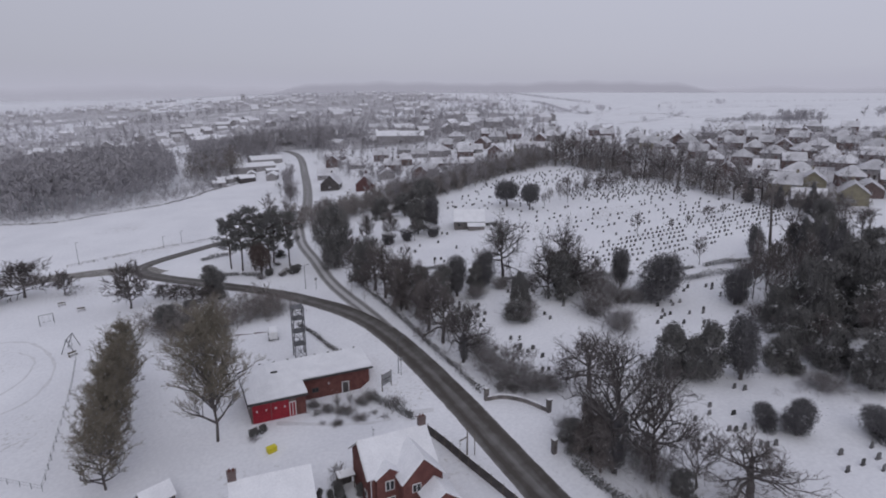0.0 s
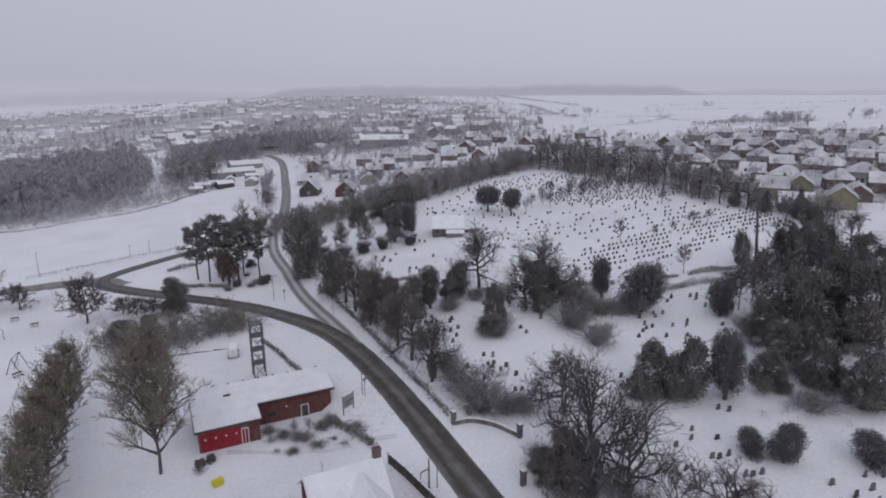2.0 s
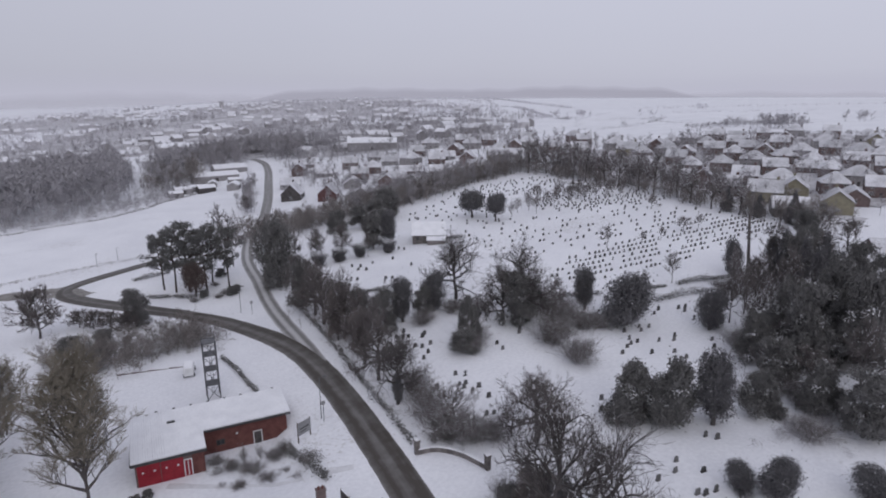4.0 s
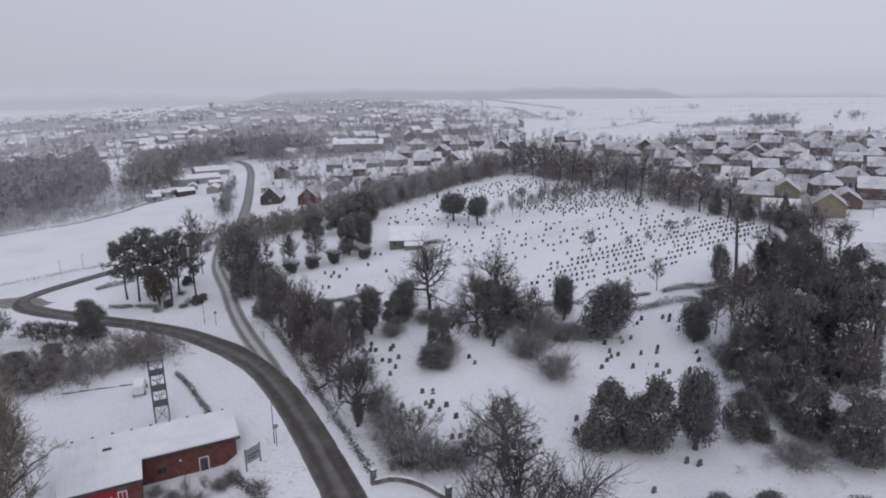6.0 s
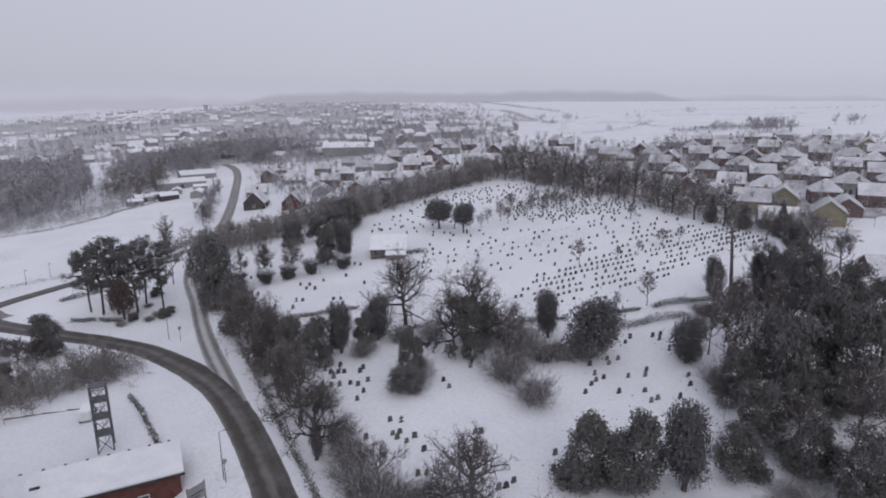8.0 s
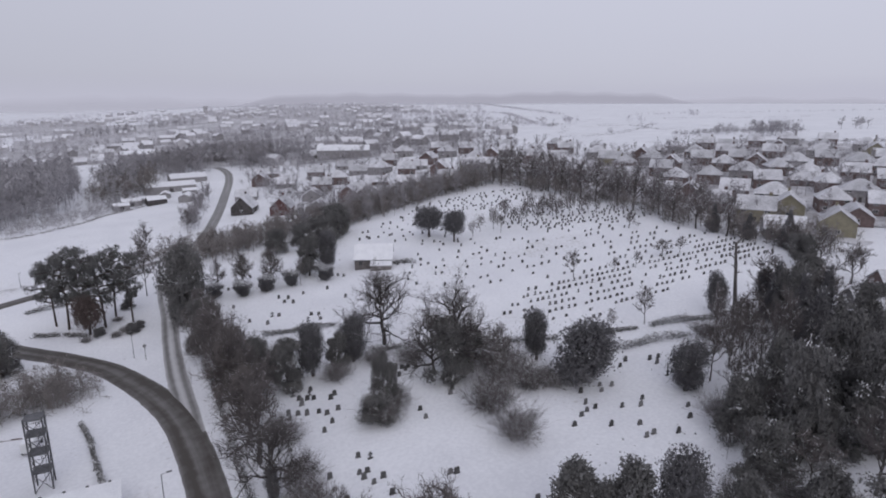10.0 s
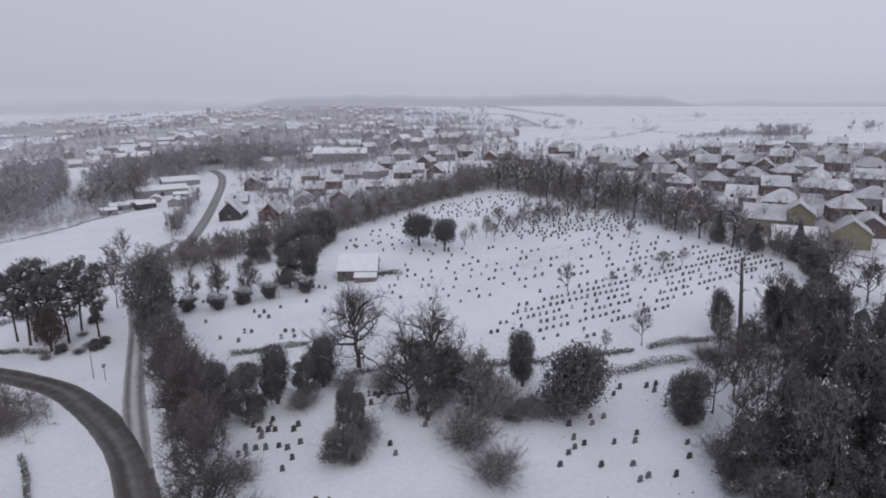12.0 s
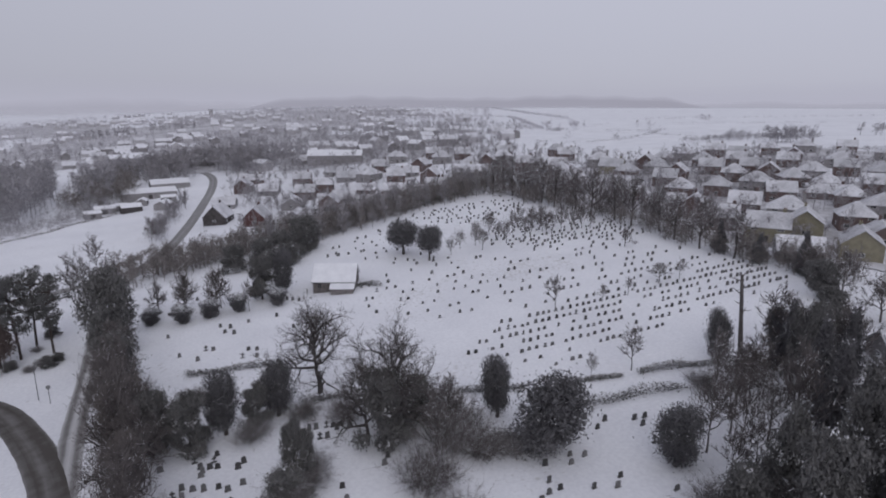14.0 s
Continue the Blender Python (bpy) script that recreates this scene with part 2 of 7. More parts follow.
# ---- mesh helpers ----
def mesh_of(name, verts, quads=None, tris=None, mats=(), idx=None, smooth=False):
    """A mesh from vertex and face arrays."""
    me = bpy.data.meshes.new(name)
    v = np.asarray(verts, dtype=np.float32).reshape(-1, 3)
    q = np.asarray(quads if quads is not None else [], dtype=np.int32).reshape(-1, 4)
    t = np.asarray(tris if tris is not None else [], dtype=np.int32).reshape(-1, 3)
    me.vertices.add(len(v))
    me.vertices.foreach_set("co", v.ravel())
    me.loops.add(q.size + t.size)
    me.loops.foreach_set("vertex_index", np.concatenate([q.ravel(), t.ravel()]))
    me.polygons.add(len(q) + len(t))
    starts = np.concatenate([np.arange(len(q)) * 4, q.size + np.arange(len(t)) * 3]).astype(np.int32)
    me.polygons.foreach_set("loop_start", starts)
    for m in mats:
        me.materials.append(m)
    if idx is not None:
        me.polygons.foreach_set("material_index", np.asarray(idx, dtype=np.int32))
    me.polygons.foreach_set("use_smooth", np.full(len(q) + len(t), smooth))
    me.update(calc_edges=True)
    return me


def part(name, data, material, parent, label=""):
    """Link a bmesh or a mesh as one object under a thing or a part."""
    if isinstance(data, bmesh.types.BMesh):
        me = bpy.data.meshes.new(name)
        data.to_mesh(me)
        data.free()
    else:
        me = data
    if material is not None and not me.materials:
        me.materials.append(material)
    ob = new(name, me)
    ob.parent = parent
    return tagged(ob, label)


def thing(name, m, label, category, group="", kind=""):
    ob = new(name)
    ob.matrix_basis = m
    return tagged(ob, label, category, group, kind)


def solid(name, data, material, m, label, category, group="", kind=""):
    ob = part(name, data, material, None)
    ob.matrix_basis = m
    return tagged(ob, label, category, group, kind)


def box(bm, x0, x1, y0, y1, z0, z1, bevel=0.0, mi=0):
    """Add a box to a bmesh."""
    vs = [bm.verts.new((x, y, z)) for z in (z0, z1) for x, y in ((x0, y0), (x1, y0), (x1, y1), (x0, y1))]
    fs = [bm.faces.new([vs[i] for i in f]) for f in ((3, 2, 1, 0), (4, 5, 6, 7), (0, 1, 5, 4), (1, 2, 6, 5), (2, 3, 7, 6), (3, 0, 4, 7))]
    for f in fs:
        f.material_index = mi
    if bevel:
        bmesh.ops.bevel(bm, geom=list({e for f in fs for e in f.edges}), offset=bevel, segments=1, affect="EDGES", profile=0.5)


def boxes(*specs, bevel=0.0):
    bm = bmesh.new()
    for s in specs:
        box(bm, *s, bevel=bevel)
    return bm


def rod(bm, a, b, r0, r1=None, sides=6):
    """Add a tapered round bar from a to b."""
    a, b = Vector(a), Vector(b)
    d = b - a
    q = d.to_track_quat("Z", "Y").to_matrix().to_4x4()
    bmesh.ops.create_cone(bm, cap_ends=True, segments=sides, radius1=r0, radius2=r0 if r1 is None else r1, depth=d.length, matrix=Matrix.Translation((a + b) / 2) @ q)


def rods(*specs, sides=6):
    bm = bmesh.new()
    for s in specs:
        rod(bm, *s, sides=sides)
    return bm


def tubes(p0, p1, r0, r1, sides=3):
    """Vertices and quads of many tapered bars."""
    p0, p1 = np.asarray(p0, float), np.asarray(p1, float)
    r0, r1 = np.asarray(r0, float), np.asarray(r1, float)
    d = p1 - p0
    d /= np.linalg.norm(d, axis=1, keepdims=True) + 1e-9
    ref = np.where(np.abs(d[:, 2:3]) > 0.9, np.array([[1.0, 0, 0]]), np.array([[0, 0, 1.0]]))
    u = np.cross(d, ref)
    u /= np.linalg.norm(u, axis=1, keepdims=True) + 1e-9
    w = np.cross(d, u)
    ang = np.arange(sides) * 2 * math.pi / sides
    ring = u[:, None, :] * np.cos(ang)[None, :, None] + w[:, None, :] * np.sin(ang)[None, :, None]
    va = p0[:, None, :] + ring * r0[:, None, None]
    vb = p1[:, None, :] + ring * r1[:, None, None]
    v = np.concatenate([va, vb], axis=1).reshape(-1, 3)
    base = (np.arange(len(p0)) * 2 * sides)[:, None]
    k = np.arange(sides)
    k2 = (k + 1) % sides
    q = np.stack([base + k, base + k2, base + sides + k2, base + sides + k], axis=2).reshape(-1, 4)
    return v, q


def lay(x, y, rz=0.0, s=(1, 1, 1), sink=0.0):
    """A pose on the ground, turned and scaled."""
    return pose(x, y, h(x, y) - sink, 0, 0, rz) @ Matrix.Diagonal((*s, 1))


# ---- ground ----
def axis(lo, hi, step, far):
    a = list(np.arange(lo, hi + 0.1, step))
    s, v = step, hi
    while v < far:
        s *= 1.16
        v += s
        a.append(v)
    s, v = step, lo
    while v > -far:
        s *= 1.16
        v -= s
        a.insert(0, v)
    return a


def build_ground():
    xs, ys = axis(-90, 240, 2.5, 3600), axis(-10, 460, 2.5, 4200)
    v = [(x, y, h(x, y)) for y in ys for x in xs]
    n = len(xs)
    i, j = np.meshgrid(np.arange(n - 1), np.arange(len(ys) - 1))
    k = (j * n + i).ravel()
    q = np.stack([k, k + 1, k + n + 1, k + n], axis=1)
    solid("ground", mesh_of("ground", v, q, mats=[GROUND], smooth=True), None, pose(0, 0, 0), "snow-covered fields and verges with thin grassy patches", "ground", kind="structure")


def smooth_line(pts, step):
    """Points along a Catmull-Rom line through pts, about step apart."""
    p = [Vector((a, b)) for a, b in pts]
    p = [p[0] * 2 - p[1]] + p + [p[-1] * 2 - p[-2]]
    out = []
    for a, b, c, d in zip(p, p[1:], p[2:], p[3:]):
        n = max(2, int((c - b).length / step))
        for i in range(n):
            t = i / n
            out.append(0.5 * (2 * b + (c - a) * t + (2 * a - 5 * b + 4 * c - d) * t * t + (3 * b - a - 3 * c + d) * t ** 3))
    return out + [p[-2]]


def ribbon(name, pts, width, lift, material, label, category, wobble=0.0, cross=6, kind="structure", seed=1):
    """A strip draped on the ground along a line, with soft, uneven edges."""
    rng = random.Random(seed)
    line = smooth_line(pts, 1.5)
    v, uvs, dist = [], [], 0.0
    for i, c in enumerate(line):
        t = (line[min(i + 1, len(line) - 1)] - line[max(i - 1, 0)]).normalized()
        nrm = Vector((t.y, -t.x))
        if i:
            dist += (c - line[i - 1]).length
        wl_, wr_ = width / 2 + rng.uniform(-wobble, wobble), width / 2 + rng.uniform(-wobble, wobble)
        for k in range(cross + 1):
            u = k / cross
            p = c + nrm * (-wl_ + (wl_ + wr_) * u)
            v.append((p.x, p.y, h(p.x, p.y) + lift * (1 if 0 < k < cross else -0.6)))
            uvs.append((u, dist))
    m = cross + 1
    q = [(r * m + k, r * m + k + 1, (r + 1) * m + k + 1, (r + 1) * m + k) for r in range(len(line) - 1) for k in range(cross)]
    me = mesh_of(name, v, q, mats=[material], smooth=True)
    lay_uv = me.uv_layers.new(name="UVMap")
    lay_uv.data.foreach_set("uv", np.array([uvs[i] for f in q for i in f], dtype=np.float32).ravel())
    return solid(name, me, None, pose(0, 0, 0), label, category, kind=kind)


build_ground()
ROAD_MAIN = [(35.0, -150.0), (38.5, -60.0), (41.0, 0.0), (42.6, 30.0), (44.0, 54.0), (45.0, 66.0), (46.3, 82.6), (47.1, 103.0), (46.2, 121.0), (42.6, 138.0), (37.2, 154.5), (29.8, 165.5), (23.3, 172.3), (10.5, 187.0), (4.5, 197.0), (4.0, 204.0), (8.5, 208.5), (17.0, 212.4), (28.6, 217.0), (40.0, 222.6)]
ROAD_NORTH = [(47.1, 104.0), (47.8, 121.0), (48.3, 139.0), (49.5, 158.0), (51.1, 176.0), (52.8, 198.0), (59.3, 225.5), (73.0, 262.0), (86.0, 305.0), (99.5, 357.0), (110.0, 400.0), (113.0, 428.0), (110.0, 455.0), (96.0, 490.0)]
ROAD_WEST = [(-120.0, 236.0), (-60.0, 219.0), (-34.0, 214.0), (-12.0, 210.0), (3.0, 206.0), (13.0, 211.0), (28.6, 217.0), (44.0, 225.0), (56.0, 231.0), (66.0, 240.0)]
ribbon("road", ROAD_WEST, 4.8, 0.05, SIDE_ROAD, "narrow lane half covered with snow", "road", 0.1, seed=3)
ribbon("road", ROAD_NORTH[6:], 5.2, 0.06, SIDE_ROAD, "straight country road with slushy wheel tracks", "road", 0.06, seed=4)
ribbon("road", ROAD_NORTH[:7], 4.2, 0.075, TRACK_ROAD, "side road with slushy wheel tracks", "road", 0.06, seed=6)
ribbon("road", [(-26.0, 212.3), (-12.0, 209.6), (-3.0, 206.2), (3.5, 201.5), (8.0, 194.0)], 8.5, 0.08, BROWN_SLUSH, "wide junction of churned brown slush", "road", 0.5, seed=8)
ribbon("road", ROAD_MAIN, 5.9, 0.09, ROAD, "wet asphalt main road with slush along its edges", "road", 0.06, seed=5)


# ---- trees ----
def unit_dirs(rng, n):
    d = rng.normal(size=(n, 3))
    return d / np.linalg.norm(d, axis=1, keepdims=True)


def grow(rng, levels, counts, lean, ratio, up=0.35, first=0.30, limb=0.42, top_z=0.80, girth=0.024, crook=0.16, heavy=0.5, oval=0.0):
    """Limbs of a broadleaf tree in a unit box: lists of bars by level."""
    bars = [[] for _ in range(levels + 1)]
    top = np.array([rng.uniform(-0.04, 0.04), rng.uniform(-0.04, 0.04), top_z])
    pts = [np.zeros(3)]
    for i in range(1, 6):
        pts.append(top * (i / 5) + np.array([rng.uniform(-0.015, 0.015), rng.uniform(-0.015, 0.015), 0]))
    for i in range(5):
        bars[0].append((pts[i], pts[i + 1], girth * (1 - i / (5.6 if top_z > 0.6 else 10)), girth * (1 - (i + 1) / (5.6 if top_z > 0.6 else 10))))
    starts = []
    for i in range(counts[0]):
        f = first + (1 - first) * (i + rng.uniform(0, 0.8)) / counts[0]
        k = min(4, int(f * 5))
        p = pts[k] + (pts[k + 1] - pts[k]) * (f * 5 - k)
        az = i * 2.4 + rng.uniform(-0.4, 0.4)
        el = lean + (1.32 - lean) * ((f - first) / (1 - first)) ** 1.5 + rng.uniform(-0.12, 0.12)
        d = np.array([math.cos(az) * math.cos(el), math.sin(az) * math.cos(el), math.sin(el)])
        starts.append((p, d, limb * rng.uniform(0.8, 1.15) * ((1.08 - 0.55 * f) * (1 - oval) + oval * (0.45 + 0.75 * math.sin(math.pi * min(1, max(0, (f - first) / (1 - first) * 0.9 + 0.1))))), girth * heavy * (1.15 - 0.6 * f)))
    for lev in range(1, levels + 1):
        nxt = []
        for p, d, ln, r in starts:
            segs = 3 if lev < 3 else (2 if lev < levels else 1)
            q, dd = p, d
            path = [p]
            for s in range(segs):
                dd = dd + np.array([0, 0, up * 0.35]) + rng.normal(size=3) * crook
                dd = dd / np.linalg.norm(dd)
                q2 = q + dd * ln / segs
                bars[lev].append((q, q2, r * (1 - 0.85 * s / segs), r * (1 - 0.85 * (s + 1) / segs)))
                q = q2
                path.append(q)
            if lev < levels:
                for c in range(counts[lev]):
                    f = 0.25 + 0.75 * (c + rng.uniform(0.2, 1)) / counts[lev]
                    k = min(segs - 1, int(f * segs))
                    b = path[k] + (path[k + 1] - path[k]) * min(1, f * segs - k)
                    side = rng.normal(size=3)
                    side -= dd * side.dot(dd)
                    side /= np.linalg.norm(side) + 1e-9
                    nd = dd * 0.75 + side * rng.uniform(0.45, 0.95)
                    nd /= np.linalg.norm(nd)
                    nxt.append((b, nd, ln * ratio * rng.uniform(0.7, 1.2), max(r * (0.5 if heavy <= 0.5 else 0.54), 0.0014)))
        starts = nxt
    return bars


def bare_tree_meshes(seed, levels=5, counts=(9, 4, 4, 4, 3), lean=0.45, ratio=0.58, twig=TWIG, bark=BARK, thin=0.0026, frost=0.05, **kw):
    """Meshes of trunk with limbs and of the crown of twigs; 1 high and 1 wide."""
    rng = np.random.default_rng(seed)
    bars = grow(rng, levels, counts, lean, ratio, **kw)
    every = np.array([b[1] for lv in bars for b in lv])
    wide = np.percentile(np.hypot(every[:, 0], every[:, 1]), 92) * 2
    tall = np.percentile(every[:, 2], 99.5)
    fit = np.array([1 / wide, 1 / wide, 1 / tall])

    def pack(levs, sides, lo):
        b = [x for lv in levs for x in bars[lv]]
        return tubes(np.array([x[0] for x in b]) * fit, np.array([x[1] for x in b]) * fit, np.maximum([x[2] for x in b], lo), np.maximum([x[3] for x in b], lo * 0.6), sides)

    v, q = pack((0, 1, 2), 5, 0.003)
    trunk = mesh_of("trunk", v, q, mats=[bark], smooth=True)
    v, q = pack((3,), 3, thin * 1.3)
    t0, t1, tr = [np.array(c) for c in zip(*[(x[0], x[1], x[2]) for lv in range(4, levels + 1) for x in bars[lv]])]
    t0, t1 = t0 * fit, t1 * fit
    side = np.cross(t1 - t0, unit_dirs(rng, len(t0)))
    side /= np.linalg.norm(side, axis=1, keepdims=True) + 1e-9
    w_ = np.maximum(tr, thin)[:, None]
    v2 = np.stack([t0 - side * w_, t0 + side * w_, t1 + (t1 - t0) * 0.15], axis=1).reshape(-1, 3)
    t3 = np.arange(len(v2)).reshape(-1, 3) + len(v)
    white = np.concatenate([np.repeat(rng.random(len(q) // 3) < frost, 3), rng.random(len(t3)) < frost])
    return trunk, mesh_of("crown", np.concatenate([v, v2]), q, t3, mats=[twig, SNOW], idx=white.astype(int))


def leaf_mesh(seed, blobs, n, size, leaf, snow=SNOW, snowy=0.10, rough=0.20, fit=True, cap=0.0, inner=0.22):
    """A crown of small leaf sprays over overlapping lobes (x, y, z, rx, ry, rz), ragged at its outline, round an inner mass of larger sprays."""
    rng = np.random.default_rng(seed)
    core = int(n * inner)
    n = int(n * 1.35) + core
    B = np.array(blobs)
    vol = B[:, 3] * B[:, 4] + B[:, 4] * B[:, 5]
    pick = rng.choice(len(blobs), n, p=vol / vol.sum())
    b = B[pick]
    d = unit_dirs(rng, n)
    rad = 0.62 + 0.38 * rng.random(n) ** 0.6
    rad[:core] = 0.25 + 0.45 * rng.random(core)
    lump = np.sin(d[:, 0] * 8 + pick) * np.sin(d[:, 1] * 7 + 2 * pick) + 0.7 * np.sin(d[:, 2] * 12 + pick * 3)
    rad *= 1 + rough * lump + 0.10 * rng.normal(size=n) ** 3 * 0.4
    p = b[:, :3] + d * b[:, 3:] * rad[:, None]
    if fit:
        p[:, :2] *= 0.5 / np.percentile(np.hypot(p[:, 0], p[:, 1]), 96)
        p[:, 2] *= 0.98 / np.percentile(p[:, 2], 99.3)
    p[:, 2] = np.maximum(p[:, 2], 0.0)
    a = unit_dirs(rng, n) + d * 0.7
    a /= np.linalg.norm(a, axis=1, keepdims=True)
    c = np.cross(a, unit_dirs(rng, n))
    c /= np.linalg.norm(c, axis=1, keepdims=True) + 1e-9
    s = size * rng.uniform(0.4, 1.15, n)[:, None]
    s[:core] *= 2.2
    patch = np.sin(p[:, 0] * 9 + seed) * np.sin(p[:, 1] * 11 + 1) + np.sin(p[:, 2] * 13)
    white = (d[:, 2] > 0.0) & (rad > 0.62) & (patch > 0.9) & (rng.random(n) < 7 * snowy)
    white |= (p[:, 2] > 0.70) & (d[:, 2] > 0.1) & (rng.random(n) < cap)
    s = np.where(white[:, None], s * 0.75, s)
    v = np.stack([p - a * s - c * s * 0.55, p + c * s * 0.75, p + a * s * 1.2 - c * s * 0.2], axis=1).reshape(-1, 3)
    q = np.arange(3 * n).reshape(-1, 3)
    return mesh_of("crown", v, tris=q, mats=[leaf, snow], idx=white.astype(int))


def lobes(seed, n, kind):
    """Lobes of an evergreen crown in a unit box."""
    rng = random.Random(seed)
    out = []
    for i in range(n):
        f = (i + rng.random()) / n
        az = rng.uniform(0, 6.283)
        if kind == "round":
            z, w, r = 0.42 + 0.36 * f, 0.20, 0.27
        elif kind == "mound":
            z, w, r = 0.14 + 0.66 * f, 0.34 * (1 - 0.75 * f), 0.24 * (1 - 0.5 * f)
        elif kind == "cup":
            z, w, r = 0.14 + 0.66 * f, 0.13 + 0.12 * f, 0.20 + 0.07 * f
        elif kind == "cedar":
            z, w, r = 0.10 + 0.76 * f, 0.42 * math.sin(0.6 + 2.2 * f), 0.10 + 0.06 * rng.random()
        elif kind == "drum":
            z, w, r = 0.14 + 0.62 * f, 0.24 * (1 - 0.35 * f), 0.27
        elif kind == "column":
            z, w, r = 0.16 + 0.66 * f, 0.12, 0.26 + 0.06 * math.sin(f * 3.1)
        elif kind == "spire":
            z, w, r = 0.12 + 0.76 * f, 0.22 * (1 - f), 0.30 * (1 - 0.75 * f)
        else:
            z, w, r = 0.12 + 0.74 * f, 0.40 * (1 - 0.55 * f), 0.10 + 0.13 * rng.random()
        k = rng.uniform(0.3, 1.0)
        out.append((math.cos(az) * w * k, math.sin(az) * w * k, z, r * rng.uniform(0.85, 1.1), r * rng.uniform(0.85, 1.1), (0.24 if kind in ("round", "drum") else 0.17 if kind != "ragged" else 0.11) * rng.uniform(0.8, 1.15)))
    return out


def trunk_mesh(r, top, bark=BARK, seed=0):
    rng = random.Random(seed)
    pts = [Vector((rng.uniform(-0.02, 0.02) * k, rng.uniform(-0.02, 0.02) * k, top * k / 4)) for k in range(5)]
    v, q = tubes([tuple(p) for p in pts[:-1]], [tuple(p) for p in pts[1:]], [r * (1 - 0.15 * k) for k in range(4)], [r * (1 - 0.15 * (k + 1)) for k in range(4)], 6)
    return mesh_of("trunk", v, q, mats=[bark], smooth=True)


def template(name, meshes):
    """A hidden-away first copy is never kept: the first placement is the template itself."""
    return [name, meshes, None]


def plant(kind, x, y, tall, wide, label, category, group="", rz=None, rng=random.Random(11)):
    """Place a tree of a kind, its two meshes shared with the others of the kind."""
    name, meshes, first = kind
    m = lay(x, y, rng.uniform(0, 360) if rz is None else rz, (wide, wide, tall), 0.1)
    if first is None and len(meshes) == 1:
        kind[2] = solid(name, meshes[0][1], None, m, label, category, group)
        return kind[2]
    if first is None:
        ob = thing(name, m, label, category, group)
        for pname, me in meshes:
            part(pname, me, None, ob)
        kind[2] = ob
        return ob
    ob = copy_thing(first, pose(0, 0, 0))
    ob.matrix_basis = m
    return tagged(ob, label, category, group)


def pine_meshes(seed):
    """A tall bare trunk with short limbs and flat clumps of needles at the top."""
    rng = random.Random(seed)
    p0, p1, r0, r1, cl = [], [], [], [], []
    pts = [Vector((rng.uniform(-0.03, 0.03) * k, rng.uniform(-0.03, 0.03) * k, 0.19 * k)) for k in range(6)]
    for k in range(5):
        p0.append(pts[k]), p1.append(pts[k + 1]), r0.append(0.034 - 0.005 * k), r1.append(0.034 - 0.005 * (k + 1))
    for i in range(22):
        f = 0.34 + 0.62 * i / 22
        b = pts[int(f * 5)].lerp(pts[int(f * 5) + 1], f * 5 - int(f * 5))
        az = i * 2.4 + rng.uniform(-0.5, 0.5)
        ln = rng.uniform(0.16, 0.48) * (0.75 + 0.5 * math.sin((f - 0.3) * 4.2))
        e_ = b + Vector((math.cos(az) * ln, math.sin(az) * ln, rng.uniform(0.0, 0.09)))
        p0.append(b), p1.append(e_), r0.append(0.012), r1.append(0.005)
        for k_ in (0.55, 0.8, 1.0):
            c_ = b.lerp(e_, k_) + Vector((rng.uniform(-0.05, 0.05), rng.uniform(-0.05, 0.05), rng.uniform(0, 0.03)))
            w_ = rng.uniform(0.06, 0.115)
            cl.append((c_.x, c_.y, c_.z, w_, w_, w_ * 0.55))
    cl.append((pts[5].x, pts[5].y, 0.95, 0.12, 0.12, 0.05))
    v, q = tubes([tuple(p) for p in p0], [tuple(p) for p in p1], r0, r1, 6)
    return [("trunk", mesh_of("trunk", v, q, mats=[PINE_BARK], smooth=True)), ("crown", leaf_mesh(seed, cl, 5000, 0.0165, PINE, snowy=0.03, fit=False, rough=0.35, inner=0.03))]


def bush_mesh(seed, n, twig, fan=0.9, thin=0.006):
    """Stems fanning from the ground, each forking into twigs; 1 high and 1 wide."""
    rng = np.random.default_rng(seed)
    p0, p1, r0, r1, f0, f1 = [], [], [], [], [], []
    for i in range(n):
        az, el = rng.uniform(0, 6.283), rng.uniform(0.5, 1.5)
        b = np.array([rng.normal() * 0.12, rng.normal() * 0.12, 0])
        d = np.array([math.cos(az) * math.cos(el) * fan, math.sin(az) * math.cos(el) * fan, math.sin(el)])
        m_ = b + d * rng.uniform(0.35, 0.6)
        p0.append(b), p1.append(m_), r0.append(thin * 1.7), r1.append(thin)
        for _ in range(5):
            s = b + (m_ - b) * rng.uniform(0.4, 1)
            e_ = s + (d + rng.normal(size=3) * 0.45) * rng.uniform(0.2, 0.42)
            e_[2] = max(0.02, e_[2])
            p0.append(s), p1.append(e_), r0.append(thin * 0.8), r1.append(thin * 0.4)
            for _ in range(15):
                s2 = s + (e_ - s) * rng.uniform(0.3, 1)
                e2 = s2 + rng.normal(size=3) * 0.085 + d * 0.08
                e2[2] = max(0.02, e2[2])
                f0.append(s2), f1.append(e2)
    v, q = tubes(p0, p1, r0, r1, 3)
    t0, t1 = np.array(f0), np.array(f1)
    side = np.cross(t1 - t0, unit_dirs(rng, len(t0)))
    side /= np.linalg.norm(side, axis=1, keepdims=True) + 1e-9
    v2 = np.stack([t0 - side * thin * 0.8, t0 + side * thin * 0.8, t1], axis=1).reshape(-1, 3)
    t3 = np.arange(len(v2)).reshape(-1, 3) + len(v)
    white = np.concatenate([np.repeat(rng.random(len(q) // 3) < 0.12, 3), rng.random(len(t3)) < 0.12])
    return mesh_of("bush", np.concatenate([v, v2]), q, t3, mats=[twig, SNOW], idx=white.astype(int))


